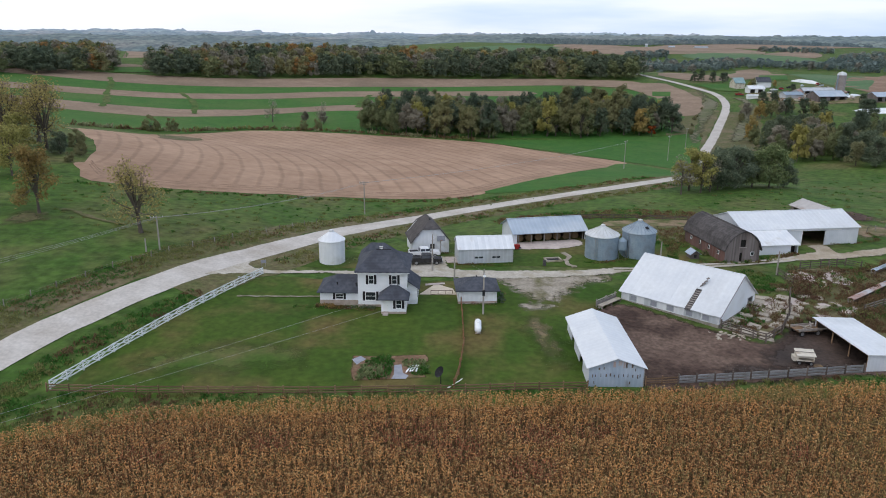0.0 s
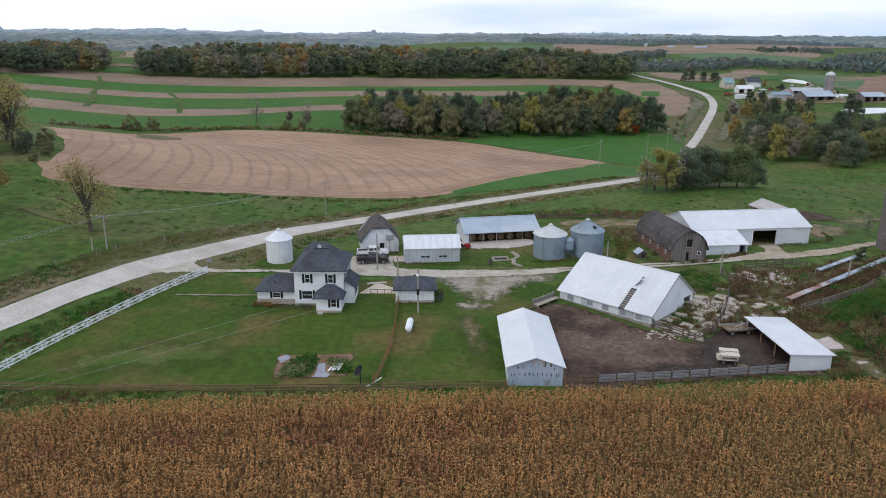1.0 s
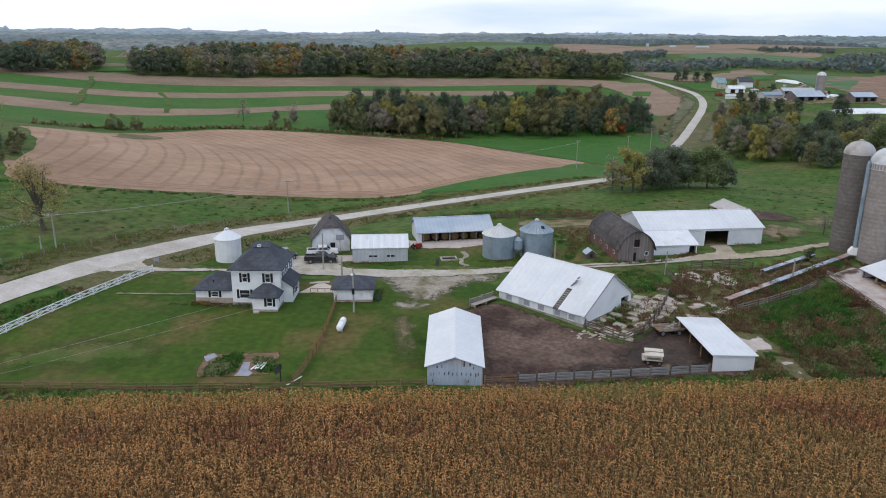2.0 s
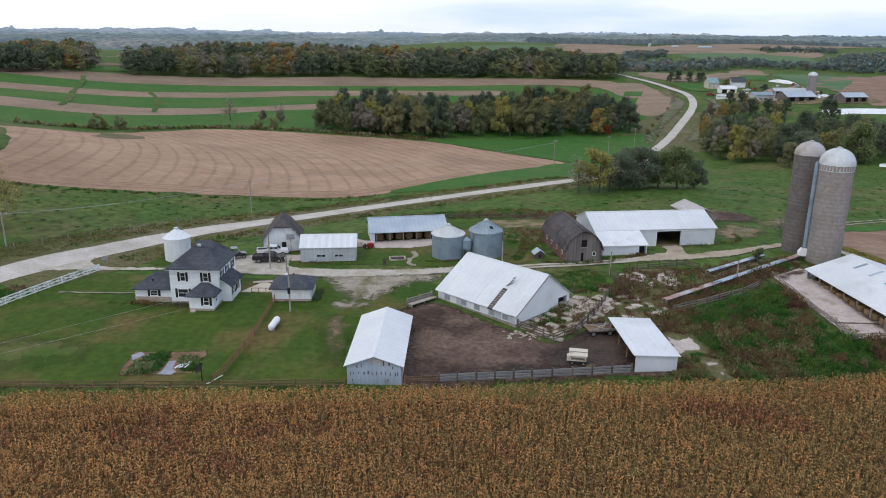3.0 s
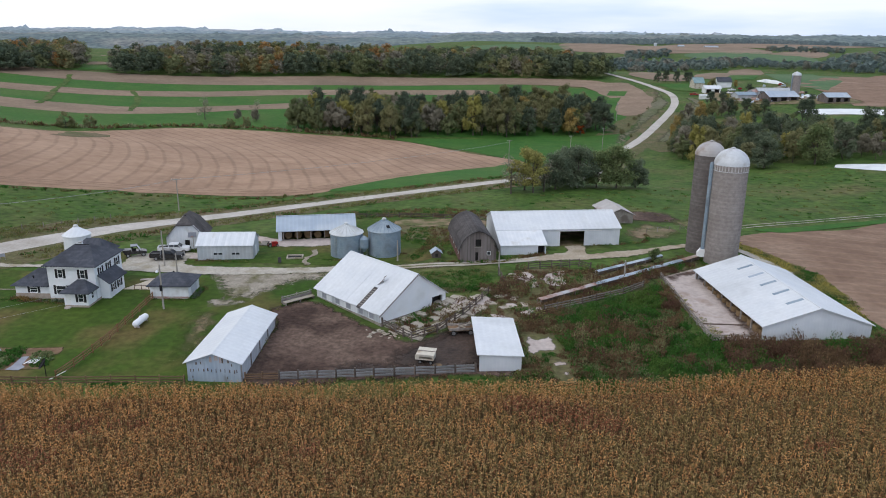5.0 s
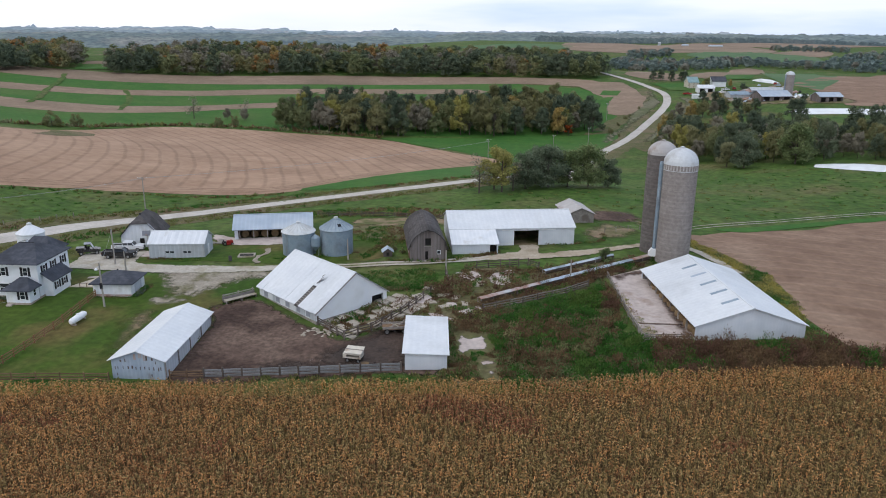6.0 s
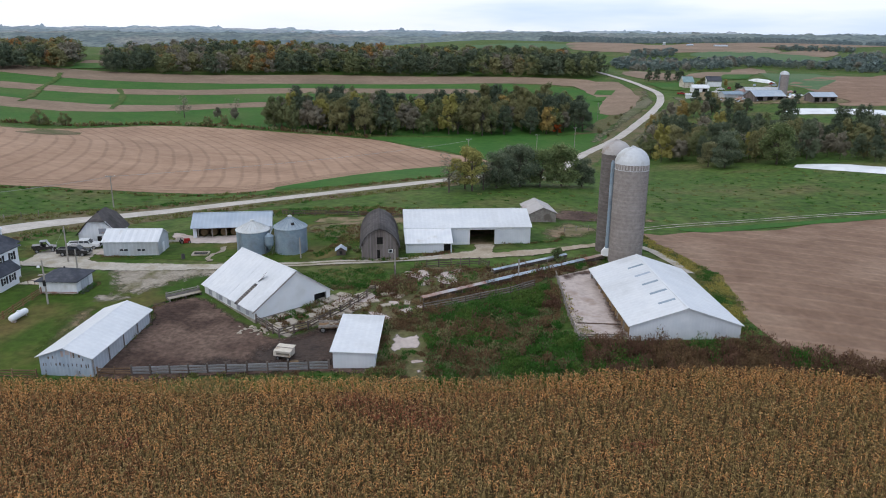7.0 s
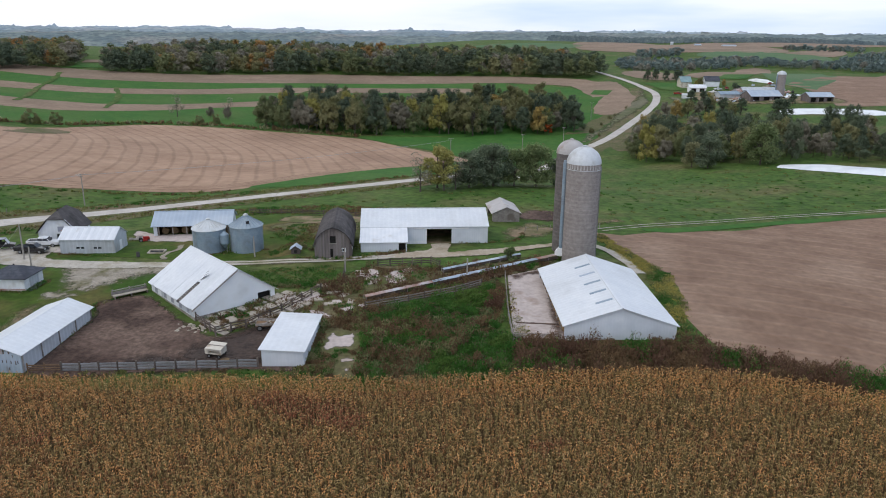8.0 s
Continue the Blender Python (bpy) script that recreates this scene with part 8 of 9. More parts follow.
def utility_vehicle(x, y, rz):
    p = thing("utility_vehicle", x, y, float(ground_z(x, y)) + .1, rz, "black open utility vehicle with a roll cage parked on gravel", "vehicle", "parked vehicles")
    shell("body", [(-1.9, .55), (1.9, .55), (2.0, .9), (1.2, 1.12), (-1.9, 1.12)], .85, p, "black_paint")
    shell("cargo_box", [(-2.1, .95), (-.7, .95), (-.7, 1.4), (-2.1, 1.4)], .82, p, "black_paint", "black cargo box")
    for s in (-1, 1):
        part("cage_bar", lathe(bmesh.new(), [(.04, 1.0), (.04, 2.0)], 8, pose(-.55, s * .72, 0)), M["black"], p)
        part("cage_bar", lathe(bmesh.new(), [(.04, 0), (.04, 1.15)], 8, pose(.95, s * .72, 1.0, 0, -32, 0)), M["black"], p)
        part("cage_rail", B(-.6, .4, s * .72 - .04, s * .72 + .04, 1.95, 2.03), M["black"], p)
        part("seat", B(-.45, .15, s * .38 - .28, s * .38 + .28, 1.1, 1.3), M["rubber"], p)
        part("backrest", B(-.5, -.35, s * .38 - .28, s * .38 + .28, 1.3, 1.75), M["rubber"], p)
    part("roof", B(-.7, .45, -.78, .78, 2.03, 2.1), M["tarp"], p, "pale grey roof panel")
    # pale metal colour on the windscreen paints in its reflection
    part("windscreen", B(-.015, .015, -.7, .7, 0, 1.0), M["dome"], p, "windscreen coloured pale as a painted reflection", m=pose(.93, 0, 1.1, 0, -30, 0))
    for wx in (-1.3, 1.35):
        for wy in (-.75, .75):
            wheel(p, wx, wy, .36, .28)


pickup(-3.4, 124.2, 4, "black_paint", "black pickup truck parked on the gravel drive")
pickup(-3.9, 128.7, 12, "white_car", "white pickup truck parked beside the shed")
utility_vehicle(-10.2, 126.2, 25)


def mower():
    p = thing("red_mower", 13.4, 133.8, None, 30, "small red garden tractor beside the woodpile", "tractor")
    shell("hood", [(-.2, .35), (1.0, .35), (1.0, .8), (.8, .95), (-.2, .95)], .32, p, "red_paint", "red engine hood")
    part("deck", B(-.9, .6, -.6, .6, .18, .36), M["red_paint"], p)
    part("seat", B(-.75, -.3, -.25, .25, .6, .72), M["black"], p)
    part("backrest", B(-.8, -.7, -.25, .25, .7, 1.05), M["black"], p)
    for wx, r in ((-.65, .36), (.75, .25)):
        for wy in (-.5, .5):
            wheel(p, wx, wy, r, .22)


mower()


# ---- farm equipment ----
def propane_tank():
    p = thing("propane_tank", 4.7, 95.0, None, 88, "white horizontal propane tank on the lawn", "tank")
    prof = [(.05, -1.85), (.3, -1.79), (.43, -1.6), (.48, -1.38), (.48, 1.38), (.43, 1.6), (.3, 1.79), (.05, 1.85)]
    part("tank", lathe(bmesh.new(), prof, 24, pose(0, 0, .68, 0, 90, 0)), M["white_paint"], p)
    part("dome_lid", lathe(bmesh.new(), [(.18, 1.12), (.18, 1.28), (.1, 1.34)], 14), M["white_paint"], p)
    for x in (-1.2, 1.2):
        part("saddle", B(x - .1, x + .1, -.35, .35, -.1, .3), M["concrete"], p)


def feed_bunk(a, b, width, label, rusty, z=.95, lean=0):
    """A long roofed feed bunk: trough on legs, narrow sheet cover."""
    (ax, ay), (bx, by) = a, b
    L = math.hypot(bx - ax, by - ay)
    ang = math.degrees(math.atan2(by - ay, bx - ax))
    za, zb = float(ground_z(ax, ay)), float(ground_z(bx, by))
    p = thing("feed_bunk", ax, ay, za, ang, label, "feed bunk", "long feed bunks")
    k = (zb - za) / L
    n = max(2, round(L / 2.4))
    for i in range(n):
        x0, x1 = L * i / n, L * (i + 1) / n - .02
        mt = "rust" if (i < n * .3 and rusty) or (rusty and i > n - 3) else ("bin_roof_dark" if i % 4 == 1 else "blue_metal")
        q = bmesh.new()
        prism(q, [(-width / 2, z), (0, z + .16), (width / 2, z), (width / 2, z - .04), (0, z + .12), (-width / 2, z - .04)], x0, x1, Matrix(((0, 1, 0, 0), (1, 0, 0, 0), (0, 0, 1, 0), (0, 0, 0, 1))))
        part("cover_sheet", q, M[mt], p, m=pose(0, 0, k * x0))
        part("leg", B(x0, x0 + .12, -width / 2 + .08, -width / 2 + .2, -.3, z), M["grey_wood"], p, m=pose(0, 0, k * x0))
        part("leg", B(x0, x0 + .12, width / 2 - .2, width / 2 - .08, -.3, z), M["grey_wood"], p, m=pose(0, 0, k * x0))
        part("trough_side", B(x0, x1, -width / 2 + .1, -width / 2 + .16, .3, .75), M["old_wood"], p, m=pose(0, 0, k * x0))
        part("trough_floor", B(x0, x1, -width / 2 + .16, width / 2 - .2, .3, .36), M["grey_wood"], p, m=pose(0, 0, k * x0))


propane_tank()
feed_bunk((62.3, 105.0), (93.2, 128.6), 1.05, "long rusting roofed feed bunk leading to the silos", True)
feed_bunk((73.2, 118.4), (86.5, 128.4), .9, "shorter pale covered feed bunk beside the track", False, .8)


def bunk_bench():
    p = thing("plank_bunk", 25.3, 104.7, None, 44, "weathered plank feed bunk beside the yard", "feed bunk")
    part("board", B(-2.6, 2.6, -.45, .45, .45, .55), M["slab"], p, "pale plank top")
    part("board", B(-2.7, 2.7, .6, .68, .3, .95), M["grey_wood"], p)
    part("rail", B(-2.7, 2.7, .6, .68, 1.1, 1.22), M["grey_wood"], p)
    for x in (-2.5, 0, 2.4):
        part("leg", B(x, x + .12, -.4, .4, -.3, .45), M["grey_wood"], p)
        part("post", B(x, x + .14, .68, .82, -.3, 1.35), M["grey_wood"], p)


bunk_bench()


def feeder_wagon():
    p = thing("feeder_wagon", 46.3, 85.9, None, -10, "weathered tan covered feeder wagon in the mud", "wagon")
    p.scale = (.84, .84, .84)
    part("box", four_walls(bmesh.new(), -1.25, 1.25, -.85, .85, .75, 1.65, .06, front=[(.2, 2.3, .0, .45)]), M["tan_paint"], p, "tan plank box")
    part("floor", B(-1.25, 1.25, -.85, .85, .65, .75), M["tan_paint"], p)
    q = slope(bmesh.new(), -1.4, 1.4, -1.05, 1.62, 1.0, 1.98, .07)
    part("roof", q, M["tan_paint"], p, "sloping tan roof")
    part("roof_batten", B(-1.4, 1.4, -.1, .0, 1.83, 1.9), M["grey_wood"], p)
    part("hopper_front", B(-1.7, -1.27, -.6, .6, .5, 1.2), M["tan_paint"], p)
    for x in (-.85, .85):
        for y in (-.8, .8):
            wheel(p, x, y, .3, .16)
    part("hay_scatter", lathe(bmesh.new(), [(1.1, -.05), (.8, .08), (.2, .14)], 16, pose(1.9, -.6, 0)), M["hay"], p, "spilled pale hay")


def old_wagon():
    p = thing("old_wagon", 50.6, 94.6, None, 10, "dark old farm wagon loaded with scrap", "wagon")
    part("deck", B(-1.8, 1.8, -.95, .95, .7, .82), M["brown_wood"], p)
    for y in (-.98, .9):
        part("side_board", B(-1.8, 1.8, y, y + .08, .82, 1.15), M["grey_wood"], p)
    for i in range(7):
        part("scrap_board", B(-.9, .9, -.08, .08, 0, .06), M["slab" if i % 2 else "grey_wood"], p, m=pose(-1.0 + .33 * i, -.5 + .17 * i, .86 + .05 * i, 4 * i - 10, 3, 40 * i))
    for x in (-1.2, 1.2):
        for y in (-.9, .9):
            wheel(p, x, y, .42, .18)
    part("drawbar", B(1.8, 3.2, -.06, .06, .55, .65), M["rust"], p)


feeder_wagon()
old_wagon()


def bale(x, y, z, rz, r=.75, w=1.3, sx=0):
    b = solo("hay_bale", lathe(bmesh.new(), [(r * .3, -w / 2), (r * .92, -w / 2), (r, -w / 2 + .1), (r, w / 2 - .1), (r * .92, w / 2), (r * .3, w / 2)], 20), M["hay"], "round brown hay bale stored in the open shed", "hay bale", "stored hay bales")
    b.matrix_basis = pose(x, y, z, 90, 0, rz) if not sx else pose(x, y, z, 0, 0, rz)
    return b


rb = random.Random(8)
for i in range(12):
    u = -10.8 + 1.78 * i
    c, s = math.cos(radians(5)), math.sin(radians(5))
    lx, ly = -6.7, u
    bale(98.15 + lx * c - ly * s, 106.2 + lx * s + ly * c, 1.55 + .08 + .65, rb.uniform(0, 40), .72, 1.3, 1)
for i in range(7):
    c, s = math.cos(radians(12.5)), math.sin(radians(12.5))
    for row in (0, 1):
        lx, ly = -5.6 + 1.95 * i, -1.6 + 1.7 * row
        bale(20.0 + lx * c - ly * s, 143.2 + lx * s + ly * c, float(ground_z(20.0, 143.2)) + .06 + .75, 12.5 + rb.uniform(-12, 12), .75, 1.4)


def log(name, x, y, z, rz, r, ln, material, label, group):
    o = solo(name, lathe(bmesh.new(), [(r, -ln / 2), (r * .9, ln / 2)], 8), M[material], label, "log", group)
    o.matrix_basis = pose(x, y, z, 90, 0, rz)


rb = random.Random(9)
for i in range(16):
    x, y = 10.9 + rb.uniform(-1.0, 1.2), 135.6 + rb.uniform(-1.6, 1.6)
    log("log", x, y, float(ground_z(x, y)) + .14 + .2 * rb.random(), rb.uniform(60, 130), rb.uniform(.1, .18), rb.uniform(.6, 1.3), "pale_bark", "cut log on the untidy woodpile", "woodpile logs")


def yard_bits():
    p = thing("burn_barrel", 17.6, 122.8, None, 0, "rusty dark burn barrel on the grass", "barrel")
    part("drum", lathe(bmesh.new(), [(.3, 0), (.3, .3), (.32, .31), (.3, .33), (.3, .62), (.32, .63), (.3, .65), (.3, .95), (.26, .95), (.26, .5)], 18), M["shingle_brown"], p)
    p = thing("fire_ring", 19.6, 126.0, None, 10, "low wooden frame with a dark fire pit on the grass", "fire pit")
    for a in ((-1.5, 1.5, -1.1, -.85), (-1.5, 1.5, .85, 1.1), (-1.5, -1.25, -.85, .85), (1.25, 1.5, -.85, .85)):
        part("timber", B(a[0], a[1], a[2], a[3], -.1, .3), M["slab"], p)
    part("ash", B(-1.25, 1.25, -.85, .85, -.05, .1), M["black"], p, "dark ash bed")
    p = thing("road_sign", -31.6, 120.4, None, 15, "small pale sign board on two posts", "sign")
    part("board", B(-.45, .45, -.03, .03, .75, 1.3), M["tarp"], p)
    for x in (-.35, .35):
        part("post", B(x - .04, x + .04, .03, .11, -.3, 1.3), M["grey_wood"], p)
    p = thing("mailbox", -33.5, 112.0, None, 30, "small mailbox on a post by the drive", "mailbox")
    part("box", B(-.15, .15, -.28, .28, .95, 1.2), M["rim"], p)
    part("post", B(-.05, .05, -.05, .05, -.3, .95), M["grey_wood"], p)
    p = thing("satellite_dish", -.4, 79.6, None, 20, "dark mesh satellite dish on a post", "dish")
    part("mast", lathe(bmesh.new(), [(.06, -.3), (.05, 1.7)], 10), M["black"], p)
    part("dish", lathe(bmesh.new(), [(.06, 0), (.28, .04), (.48, .13), (.6, .23), (.62, .23), (.49, .11), (.28, .01)], 24, pose(-.08, -.05, 1.7, 8, -52, 0) @ Matrix.Diagonal((1.15, 1.15, 1, 1))), M["black"], p, "dark dish")
    part("feed_arm", B(-.02, .02, -.02, .02, 0, .75, m=pose(-.08, -.05, 1.72, 8, -52, 0)), M["black"], p)
    for x, y, rz in ((1.15, 79.0, 24), (1.3, 79.15, 30)):
        o = solo("white_pole", lathe(bmesh.new(), [(.05, -1.1), (.05, 1.1)], 8), M["white_paint"], "white pole leaning on the board fence", "pole", "leaning white poles")
        o.matrix_basis = pose(x, y, float(ground_z(x, y)) + .45, 0, 68, rz)
    p = thing("patio_slab", -1.0, 111.0, 1.72, 0, "pale sandy patio beside the garage", "patio")
    b = bmesh.new()
    pts = [(-3.0, -2.8), (2.9, -2.8), (1.6, 3.0), (-.2, 3.0)]
    lo, hi = [b.verts.new((x, y, -.3)) for x, y in pts], [b.verts.new((x, y, .12)) for x, y in pts]
    b.faces.new(hi)
    for i in range(4):
        b.faces.new((lo[i], lo[(i + 1) % 4], hi[(i + 1) % 4], hi[i]))
    part("slab", b, M["sand"], p)


yard_bits()


def basketball_hoop():
    p = thing("basketball_hoop", -.9, 130.6, None, 12, "grey basketball hoop on a post before the white shed", "hoop")
    part("post", lathe(bmesh.new(), [(.07, -.3), (.06, 3.3)], 10), M["grey_wood"], p)
    part("arm", B(-.04, .04, -.55, 0, 3.0, 3.08), M["grey_wood"], p)
    part("backboard", B(-.75, .75, -.62, -.56, 2.75, 3.75), M["tarp"], p, "weathered grey backboard")
    part("rim", lathe(bmesh.new(), [(.21, 2.98), (.24, 2.98), (.24, 3.01), (.21, 3.01)], 18, pose(0, -.86, 0)), M["rust"], p, "rusty rim")


basketball_hoop()
ribbon("footpath", [(-32.5, 106.6), (-26, 107.1), (-19.2, 107.4)], .45, "worn", 3.2, .8, .12, "narrow pale path over the lawn to the house", "path", cols=3)
ribbon("footpath", [(-3.2, 112.6), (-1.5, 113), (0, 113.2)], .8, "concrete", 3.2, 1.0, .05, "narrow pale path beside the house", "path", cols=3)


# ---- garden ----
patch("garden_bed", [(-12, 87.3), (-7.5, 87.1), (-2.3, 87.3), (-1.9, 85.6), (-3, 84.6), (-2.2, 81.2), (-4.3, 80.8), (-11.5, 80.4), (-11.9, 84)], "garden_soil", 2.4, .4, False, .15, "bare reddish-brown garden bed in the lawn", "garden", soft=.35)
patch("garden_sheet", [(-11.9, 85.9), (-10.9, 86.9), (-10.1, 86), (-11.1, 84.5)], "tarp", 3.4, .8, False, .05, "grey weed sheet on the garden bed", "sheet")
patch("garden_sheet", [(-6.4, 84.4), (-5.5, 84.6), (-5.1, 82.4), (-4.4, 81.8), (-4.7, 80.9), (-6.5, 80.9), (-6.2, 82)], "tarp", 3.4, .8, False, .05, "grey weed sheet on the garden bed", "sheet")
weeds("garden_plants", [(-9.8, 85.4), (-8.4, 86.5), (-7, 86.4), (-6.6, 84.5), (-6.7, 82), (-7.4, 80.9), (-10.8, 80.8), (-10.6, 83.4)], .55, ("weed_green", "leaf_green"), (2, 2), (.25, .6), (.25, .5), 22, .2, "leafy green vegetable plants in the garden", 31)
weeds("garden_plants", [(-5.3, 85.8), (-3, 86), (-2.1, 84.4), (-1.9, 82), (-3.2, 81.4), (-4.9, 83.6)], .55, ("weed_green", "leaf_green"), (2, 2), (.25, .6), (.25, .5), 22, .2, "leafy green vegetable plants in the garden", 32)
weeds("house_shrubs", [(-20, 103.2), (-14.6, 102.4), (-10.4, 102.4), (-10.4, 103), (-14.6, 103.1), (-19.6, 103.9)], .55, ("leaf_rust", "weed_brown", "leaf_dark"), (2, 1.5, 1.5), (.3, .75), (.3, .5), 24, .18, "low rusty shrubs against the house", 33)
weeds("garage_weeds", [(8.1, 104.6), (9.2, 105), (9, 109), (8.2, 109.2)], .5, ("leaf_dark", "weed_green"), (2, 2), (.3, .8), (.25, .4), 20, .18, "dark weeds along the garage wall", 34)
weeds("shed_weeds", [(49, 123.4), (57, 124), (66, 129.4), (66, 131), (57, 125), (49, 124.4)], .8, ("weed_brown", "grass_tuft", "weed_green"), (2, 1.5, 1), (.2, .7), (.3, .6), 18, .22, "brown weeds along the old barn", 35)
weeds("shed_weeds", [(46, 98), (48, 105), (46.5, 104.6), (41, 97.5), (40, 96)], .7, ("weed_green", "leaf_dark", "grass_tuft"), (3, 1, 1), (.2, .6), (.3, .6), 18, .2, "green weeds under the barn gable", 36)
for x, y, rz in ((-4.5, 83.0, 76), (-4.1, 83.2, 80), (-3.75, 83.3, 74), (-3.4, 83.2, 83)):
    t_ = thing("garden_board", x, y, None, rz, "white board lying on the vegetable bed", "board", "garden boards")
    part("plank", B(-.95, .95, -.09, .09, .28, .33), M["white_paint"], t_)
    part("batten", B(-.5, -.42, -.12, .12, -.05, .28), M["grey_wood"], t_)


# ---- broken concrete ----
def slab_mesh(rnd, sx, sy, t):
    b = bmesh.new()
    pts = [(sx * a * rnd.uniform(.82, 1.08), sy * c * rnd.uniform(.82, 1.08)) for a, c in ((-.8, -.85), (.1, -1), (.9, -.8), (.95, .1), (.8, .9), (-.2, .85), (-.95, .8))]
    n = len(pts)
    hi, lo = [b.verts.new((x, y, t)) for x, y in pts], [b.verts.new((x * 1.04, y * 1.04, -.25)) for x, y in pts]
    b.faces.new(hi)
    for i in range(n):
        b.faces.new((lo[i], lo[(i + 1) % n], hi[(i + 1) % n], hi[i]))
    bmesh.ops.bevel(b, geom=[e for e in b.edges if all(v in hi for v in e.verts)], offset=.05, segments=1, affect="EDGES")
    return mesh_of("slab", b, M["slab"])


rs = random.Random(21)
SLABS = [slab_mesh(rs, rs.uniform(1.0, 1.5), rs.uniform(.55, .8), rs.uniform(.12, .3)) for _ in range(6)]
SCALE_C, SCALE_S = math.cos(radians(49)), math.sin(radians(49))
floor_thing = thing("broken_floor", 46, 99.5, None, 49, "broken pale concrete floor slabs with weeds in the joints", "slabs")
for i in range(12):
    for j in range(3):
        u, v = -6.2 + 1.6 * i + rs.uniform(-.2, .2), -2.9 + 2.5 * j + rs.uniform(-.4, .4)
        if rs.random() < .14:
            continue
        x, y = 46 + u * SCALE_C - v * SCALE_S, 99.5 + u * SCALE_S + v * SCALE_C
        if u > 9.5 and v < -1:
            continue
        part("slab", rs.choice(SLABS), None, floor_thing, m=pose(u, v, float(ground_z(x, y) - ground_z(46, 99.5)) + rs.uniform(-.05, .05), rs.uniform(-4, 4), rs.uniform(-4, 4), 90 + rs.uniform(-14, 14)))
for x, y, k in ((62.5, 113.5, 1.2), (66.6, 116.2, 1.0), (56.5, 108, 1.0), (58.6, 107.2, .9), (55, 105, .8), (57.2, 103.6, .8), (60.2, 104.6, .7), (61.6, 101.5, .6), (54, 111, .9)):
    p = thing("concrete_slab", x, y, None, rs.uniform(0, 90), "loose pale concrete slab among the weeds", "slab", "loose concrete slabs")
    part("slab", rs.choice(SLABS), None, p, m=Matrix.Diagonal((k, k, .7, 1)))
    part("rubble", rs.choice(SLABS), None, p, m=pose(rs.uniform(.8, 1.4) * k, rs.uniform(-.5, .5), -.02, 5, 8, 40) @ Matrix.Diagonal((.3, .3, .8, 1)))
patch("weedy_ground", [(57.6, 80.8), (57.6, 97), (62, 98.5), (65.6, 97), (66.4, 90), (66, 81.2)], "ditch", 3.2, .8, True, .2, "olive-brown weedy ground round the old concrete", "weeds", soft=1.2)
for pts in ([(59.3, 88.4), (59.2, 92), (60.1, 94.5), (61.4, 93), (63.1, 94.3), (64, 88.6), (61.8, 89), (60.8, 87.4)], [(62.2, 86), (63.3, 87), (64.8, 86.8), (64.8, 85), (62.8, 84.7)], [(62.8, 83.2), (63.9, 84.6), (64.9, 83), (63.9, 81.8)]):
    patch("concrete_remnant", pts, "concrete", 4.2, .3, True, .2, "bare pale concrete remnant among weeds", "concrete", soft=1.5)
for i in range(26):
    x, y = 39.8 + rs.uniform(-2.6, 2.6), 94.0 + rs.uniform(-1.6, 1.4)
    p = solo("rubble_stone", bmesh.new(), M["slab"], "broken pale foundation stone by the barn corner", "stone", "fallen foundation stones")
    p.data = SLABS[i % 6]
    p.matrix_basis = pose(x, y, float(ground_z(x, y)) + .06, rs.uniform(-20, 20), rs.uniform(-20, 20), rs.uniform(0, 180)) @ Matrix.Diagonal([rs.uniform(.16, .34)] * 3 + [1])


# ---- silage plastic and the second farm ----
def silage_cover(name, pts, h, label):
    """A long low mound under white plastic."""
    c = curve_points(pts, 4)
    b = bmesh.new()
    rnd = random.Random(len(c))
    rows = []
    for i, v in enumerate(c):
        d = (c[min(i + 1, len(c) - 1)] - c[max(i - 1, 0)]).normalized()
        nrm = Vector((-d.y, d.x))
        end = min(1, min(i, len(c) - 1 - i) / 2)
        row = []
        for j in range(9):
            s = (j / 8 - .5) * 2
            q = v + nrm * s * h[0] * (.55 + .45 * end)
            row.append(b.verts.new((q.x, q.y, float(ground_z(q.x, q.y)) + .12 + (1 - s ** 4) * h[1] * (.3 + .7 * end) * rnd.uniform(.85, 1.1))))
        rows.append(row)
    for a, e in zip(rows, rows[1:]):
        for j in range(8):
            b.faces.new((a[j], a[j + 1], e[j + 1], e[j]))
    bmesh.ops.recalc_face_normals(b, faces=b.faces)
    o = solo(name, b, M["plastic"], label, "silage cover")
    for p in o.data.polygons:
        p.use_smooth = True


silage_cover("silage_cover", [(178, 256), (188, 250), (198, 243), (212, 234), (232, 224)], (6.5, .9), "long silage heap under white plastic beside the pasture")
silage_cover("silage_cover", [(240, 431), (256, 430), (272, 424), (290, 412)], (9, 1.2), "broad silage heap under white plastic below the far farm")
silage_cover("silage_bag", [(262, 485), (268, 490), (275, 494)], (1.6, 1.8), "long white silage bag beside the far silo")
silage_cover("silage_bag", [(272.6, 588), (277, 575), (281.6, 562)], (2.4, 2.2), "long white silage bag behind the far farm")


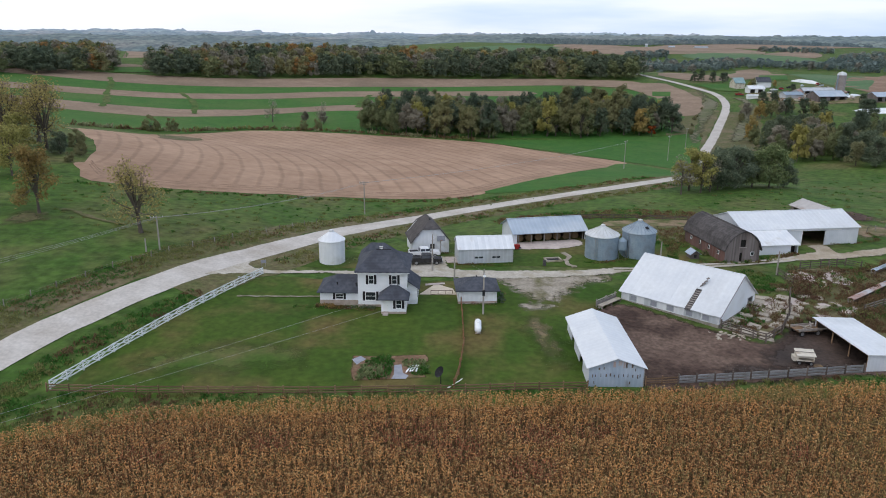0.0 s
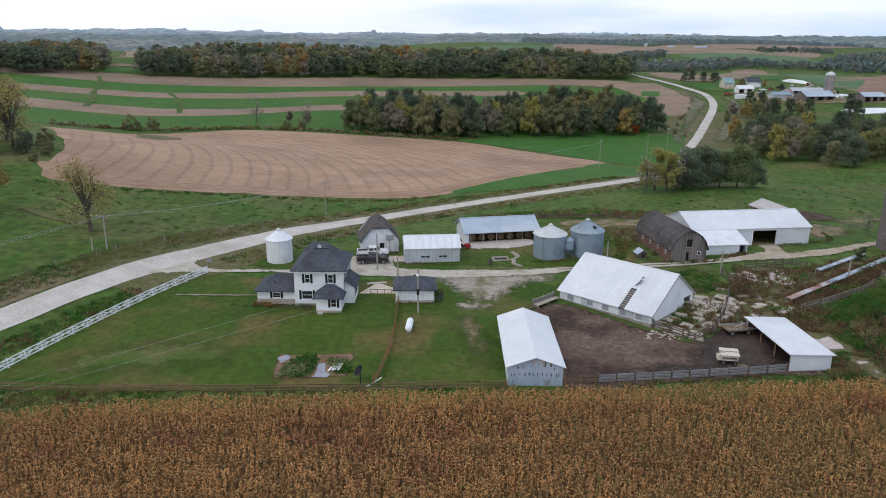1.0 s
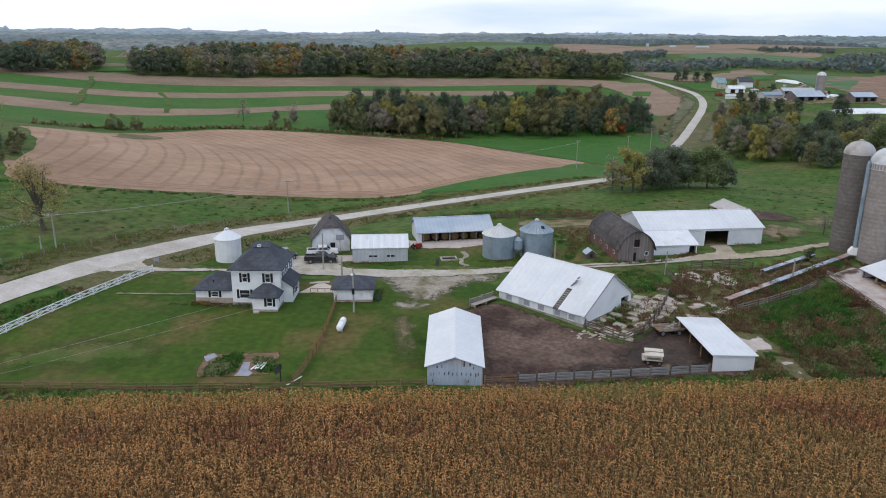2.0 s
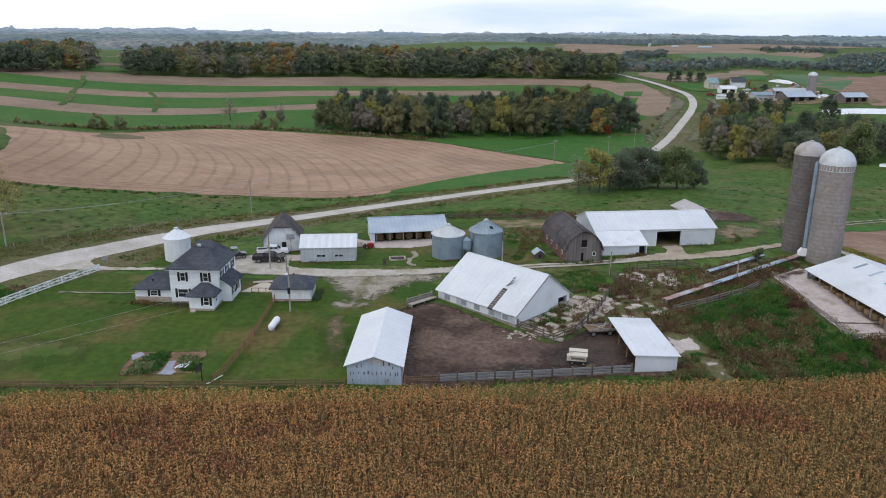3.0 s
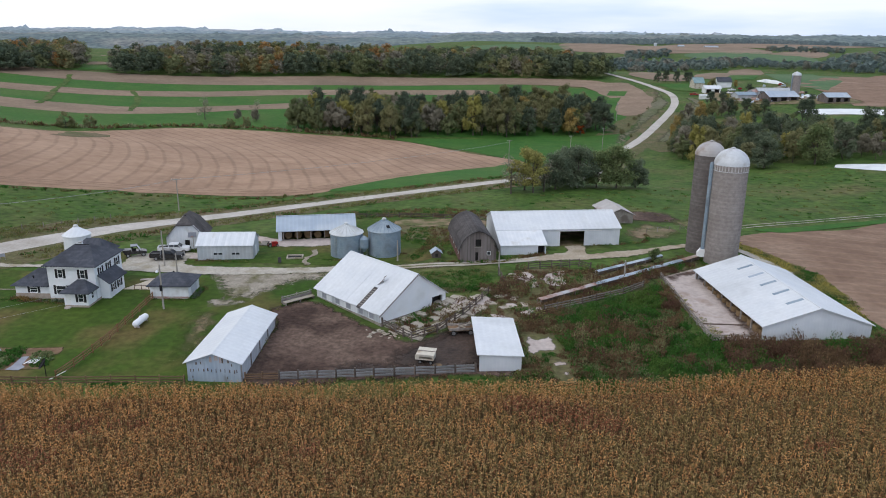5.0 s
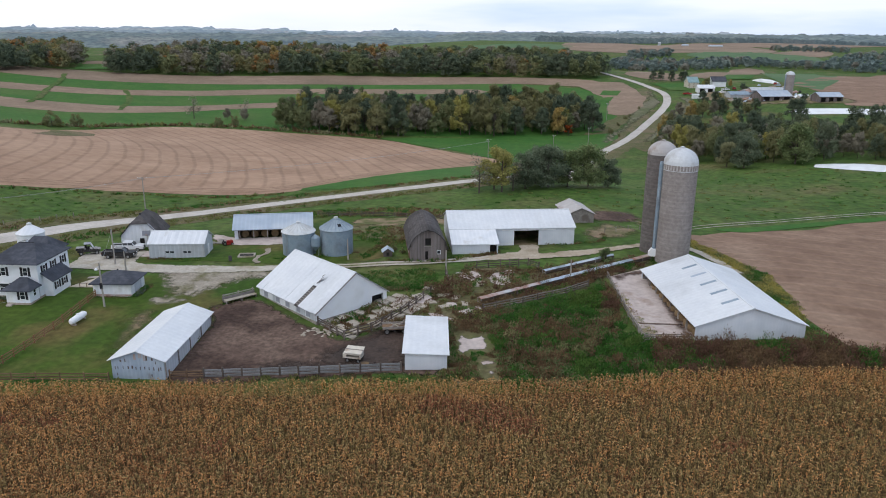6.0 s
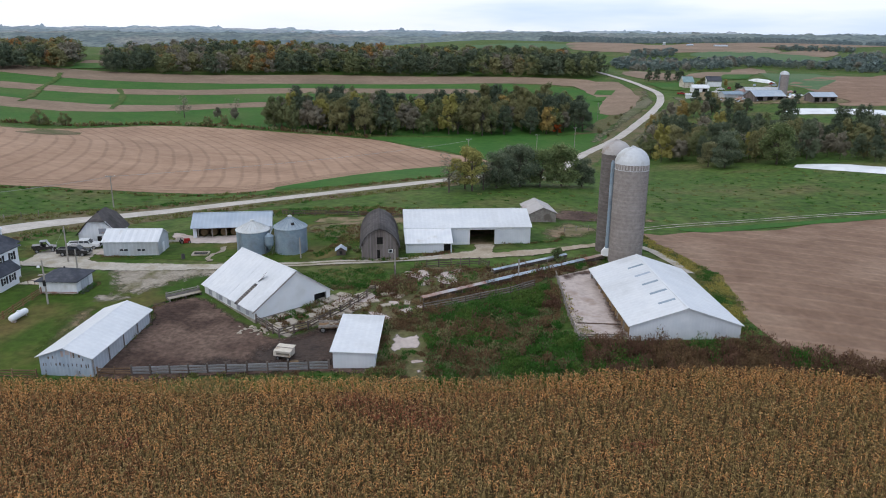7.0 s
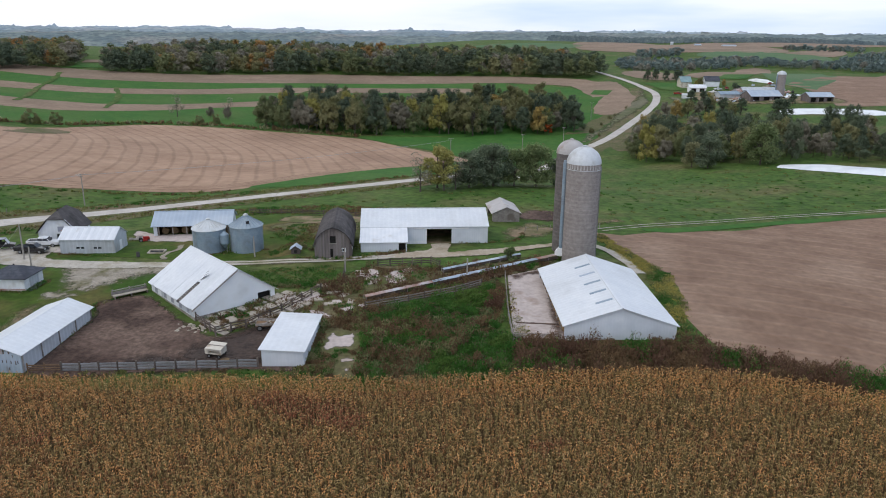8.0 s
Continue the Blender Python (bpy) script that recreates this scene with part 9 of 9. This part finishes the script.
def far_building(name, x, y, rz, L, W, e, r, wall_mat, roof_mat, label, doors=0, category="building"):
    s = thing(name, x, y, None, rz, label, category, "buildings of the second farm")
    x0, x1, y0, y1 = -L / 2, L / 2, -W / 2, W / 2
    op = [(L * (i + .5) / doors - L * .3 / doors, L * (i + .5) / doors + L * .3 / doors, 0, e * .8) for i in range(doors)]
    b = four_walls(bmesh.new(), x0, x1, y0, y1, 0, e, .25, front=op)
    box(b, x0, x1, y0 + .02, y1 - .02, -1.5, 0)
    gable_ends(b, x0, x1, W, e, r, .25)
    part("wall", b, M[wall_mat], s)
    # dark sheet behind the front openings stands for shade indoors
    if doors:
        part("inner_dark", B(x0 + .4, x1 - .4, y0 + 1.5, y0 + 1.7, 0, e), M["dark"], s)
    roof_pair(s, x0 - .4, x1 + .4, W, e, r, .5, roof_mat)
    return s


far_building("far_barn", 214.6, 549.5, 8, 7.5, 8, 4.2, 7.6, "tan_paint", "teal_metal", "tan far barn with a faded teal metal roof", category="barn")
far_building("far_house", 234.5, 554, 0, 10, 9, 4.0, 7.0, "siding", "shingle", "white far farmhouse among dark trees", category="house")
far_building("far_garage", 217, 523, 0, 11, 7, 3.2, 5.0, "white_paint", "weathered_metal", "white garage with two dark doorways", 2, "garage")
far_building("far_shed", 229, 493, 10, 13, 8, 2.6, 4.2, "grey_metal", "galv", "low pale shed on the far farm", 0, "shed")
far_building("far_barn", 246, 480, 14, 21, 12, 3.0, 6.0, "barn_wood", "blue_metal", "long barn with a blue-grey metal roof", 3, "barn")
far_building("far_barn", 275, 468, 8, 15, 10, 3.4, 5.6, "barn_wood", "blue_metal", "open-fronted far barn with a dull metal roof", 3, "barn")
far_building("far_shed", 252, 506, 4, 22, 7, 3, 4.6, "grey_metal", "grey_metal", "long pale cattle shed on the far farm", 4, "shed")
far_building("far_shed", 240, 505, 30, 8, 6, 2.6, 4.0, "grey_metal", "rust", "small grey shed with a rusty roof on the far farm", 0, "shed")
far_building("far_camper", 204.5, 495.5, 0, 7, 2.6, 2.4, 2.9, "white_paint", "white_metal", "white camper trailer on the far farm", 0, "camper")
silo(262.5, 496, 2.9, 13.5, 2.2, "stave", "dome", "far concrete silo with a pale dome", 200, False)
pickup(202, 511, 0, "red_paint", "red pickup truck parked on the far farm")
for x, y, s in ((225.5, 549, .7), (243, 551, .5), (222, 545, .45), (240, 515, .55), (256, 455, .6), (214, 480, .5), (208, 470, .7), (200, 468, .75)):
    plant(("wood_dark", "wood_olive", "wood_yellow", "wood_rust")[int(x) % 4], x, y, s, x * 11, "trees round the second farm")
for x, y, s, k in ((177.9, 436, .8, "wood_grey"), (183, 429, .98, "wood_rust"), (189, 428, 1.0, "wood_olive"), (196, 433, .85, "wood_grey"), (204, 440, .9, "wood_olive"), (208.4, 430, .85, "wood_dark"), (213, 427, .75, "wood_olive"), (218, 428, .8, "wood_dark"),
                   (201, 436, .8, "wood_dark"), (230, 405, .98, "wood_dark"), (172, 428, .55, "wood_grey"), (169, 421, .5, "wood_olive")):
    plant(k, x, y, s, x * 11, "trees round the second farm")
for x, y, s in ((131, 392, .8), (139, 414, .5), (146, 432, .6), (150, 440, .45), (160, 462, .5), (134, 383, .5)):
    plant("bush_olive", x, y, s, x * 7, "bushes on the road bank")
for x, y, rz, c_, lab_ in ((233, 529, 20, "white_paint", "white"), (240, 533, 80, "red_paint", "red"), (249, 539, 10, "dark", "dark"), (277, 556, 60, "red_paint", "red"), (226, 515, 130, "white_paint", "white")):
    pickup(x, y, rz, c_, lab_ + " pickup truck parked in the far farmyard")
rf = random.Random(4)
patch("far_yard", [(206, 486), (222, 466), (240, 462), (262, 458), (288, 456), (292, 478), (268, 504), (250, 520), (226, 526), (206, 515)], "bare", 2.2, 2.5, True, .6, "bare brown yard of the far farm", "dirt", soft=5)
SCRAP = []
for me_, mt_ in zip(SLABS, ("slab", "rust", "dark", "brown_wood", "blue_metal", "slab")):
    me_ = me_.copy()
    me_.materials[0] = M[mt_]
    SCRAP.append(me_)
for i in range(130):
    q_ = rf.random()
    x, y = 222 + 52 * q_ + rf.uniform(-9, 9), 480 + 68 * q_ * rf.random() + rf.uniform(-10, 10)
    o = solo("scrap_piece", bmesh.new(), M["slab"], "piece of old machinery lying in the far yard", "scrap", "scrap in the far yard")
    o.data = SCRAP[i % 6]
    o.matrix_basis = pose(x, y, float(ground_z(x, y)) + .3, rf.uniform(-20, 20), rf.uniform(-20, 20), rf.uniform(0, 180)) @ Matrix.Diagonal((rf.uniform(.8, 2.2), rf.uniform(.6, 1.4), rf.uniform(2, 4.5), 1))
far_building("distant_farm", 560, 1880, 0, 15, 8, 2.8, 5, "grey_metal", "blue_metal", "distant white farm buildings on the hill", 0, "farm")
far_building("distant_farm", 640, 1900, 10, 34, 10, 2.6, 4.4, "grey_metal", "blue_metal", "distant long white farm shed on the hill", 0, "farm")
far_building("distant_farm", 500, 1890, 0, 6, 6, 6, 8, "grey_metal", "grey_metal", "distant tall white farm building on the hill", 0, "farm")
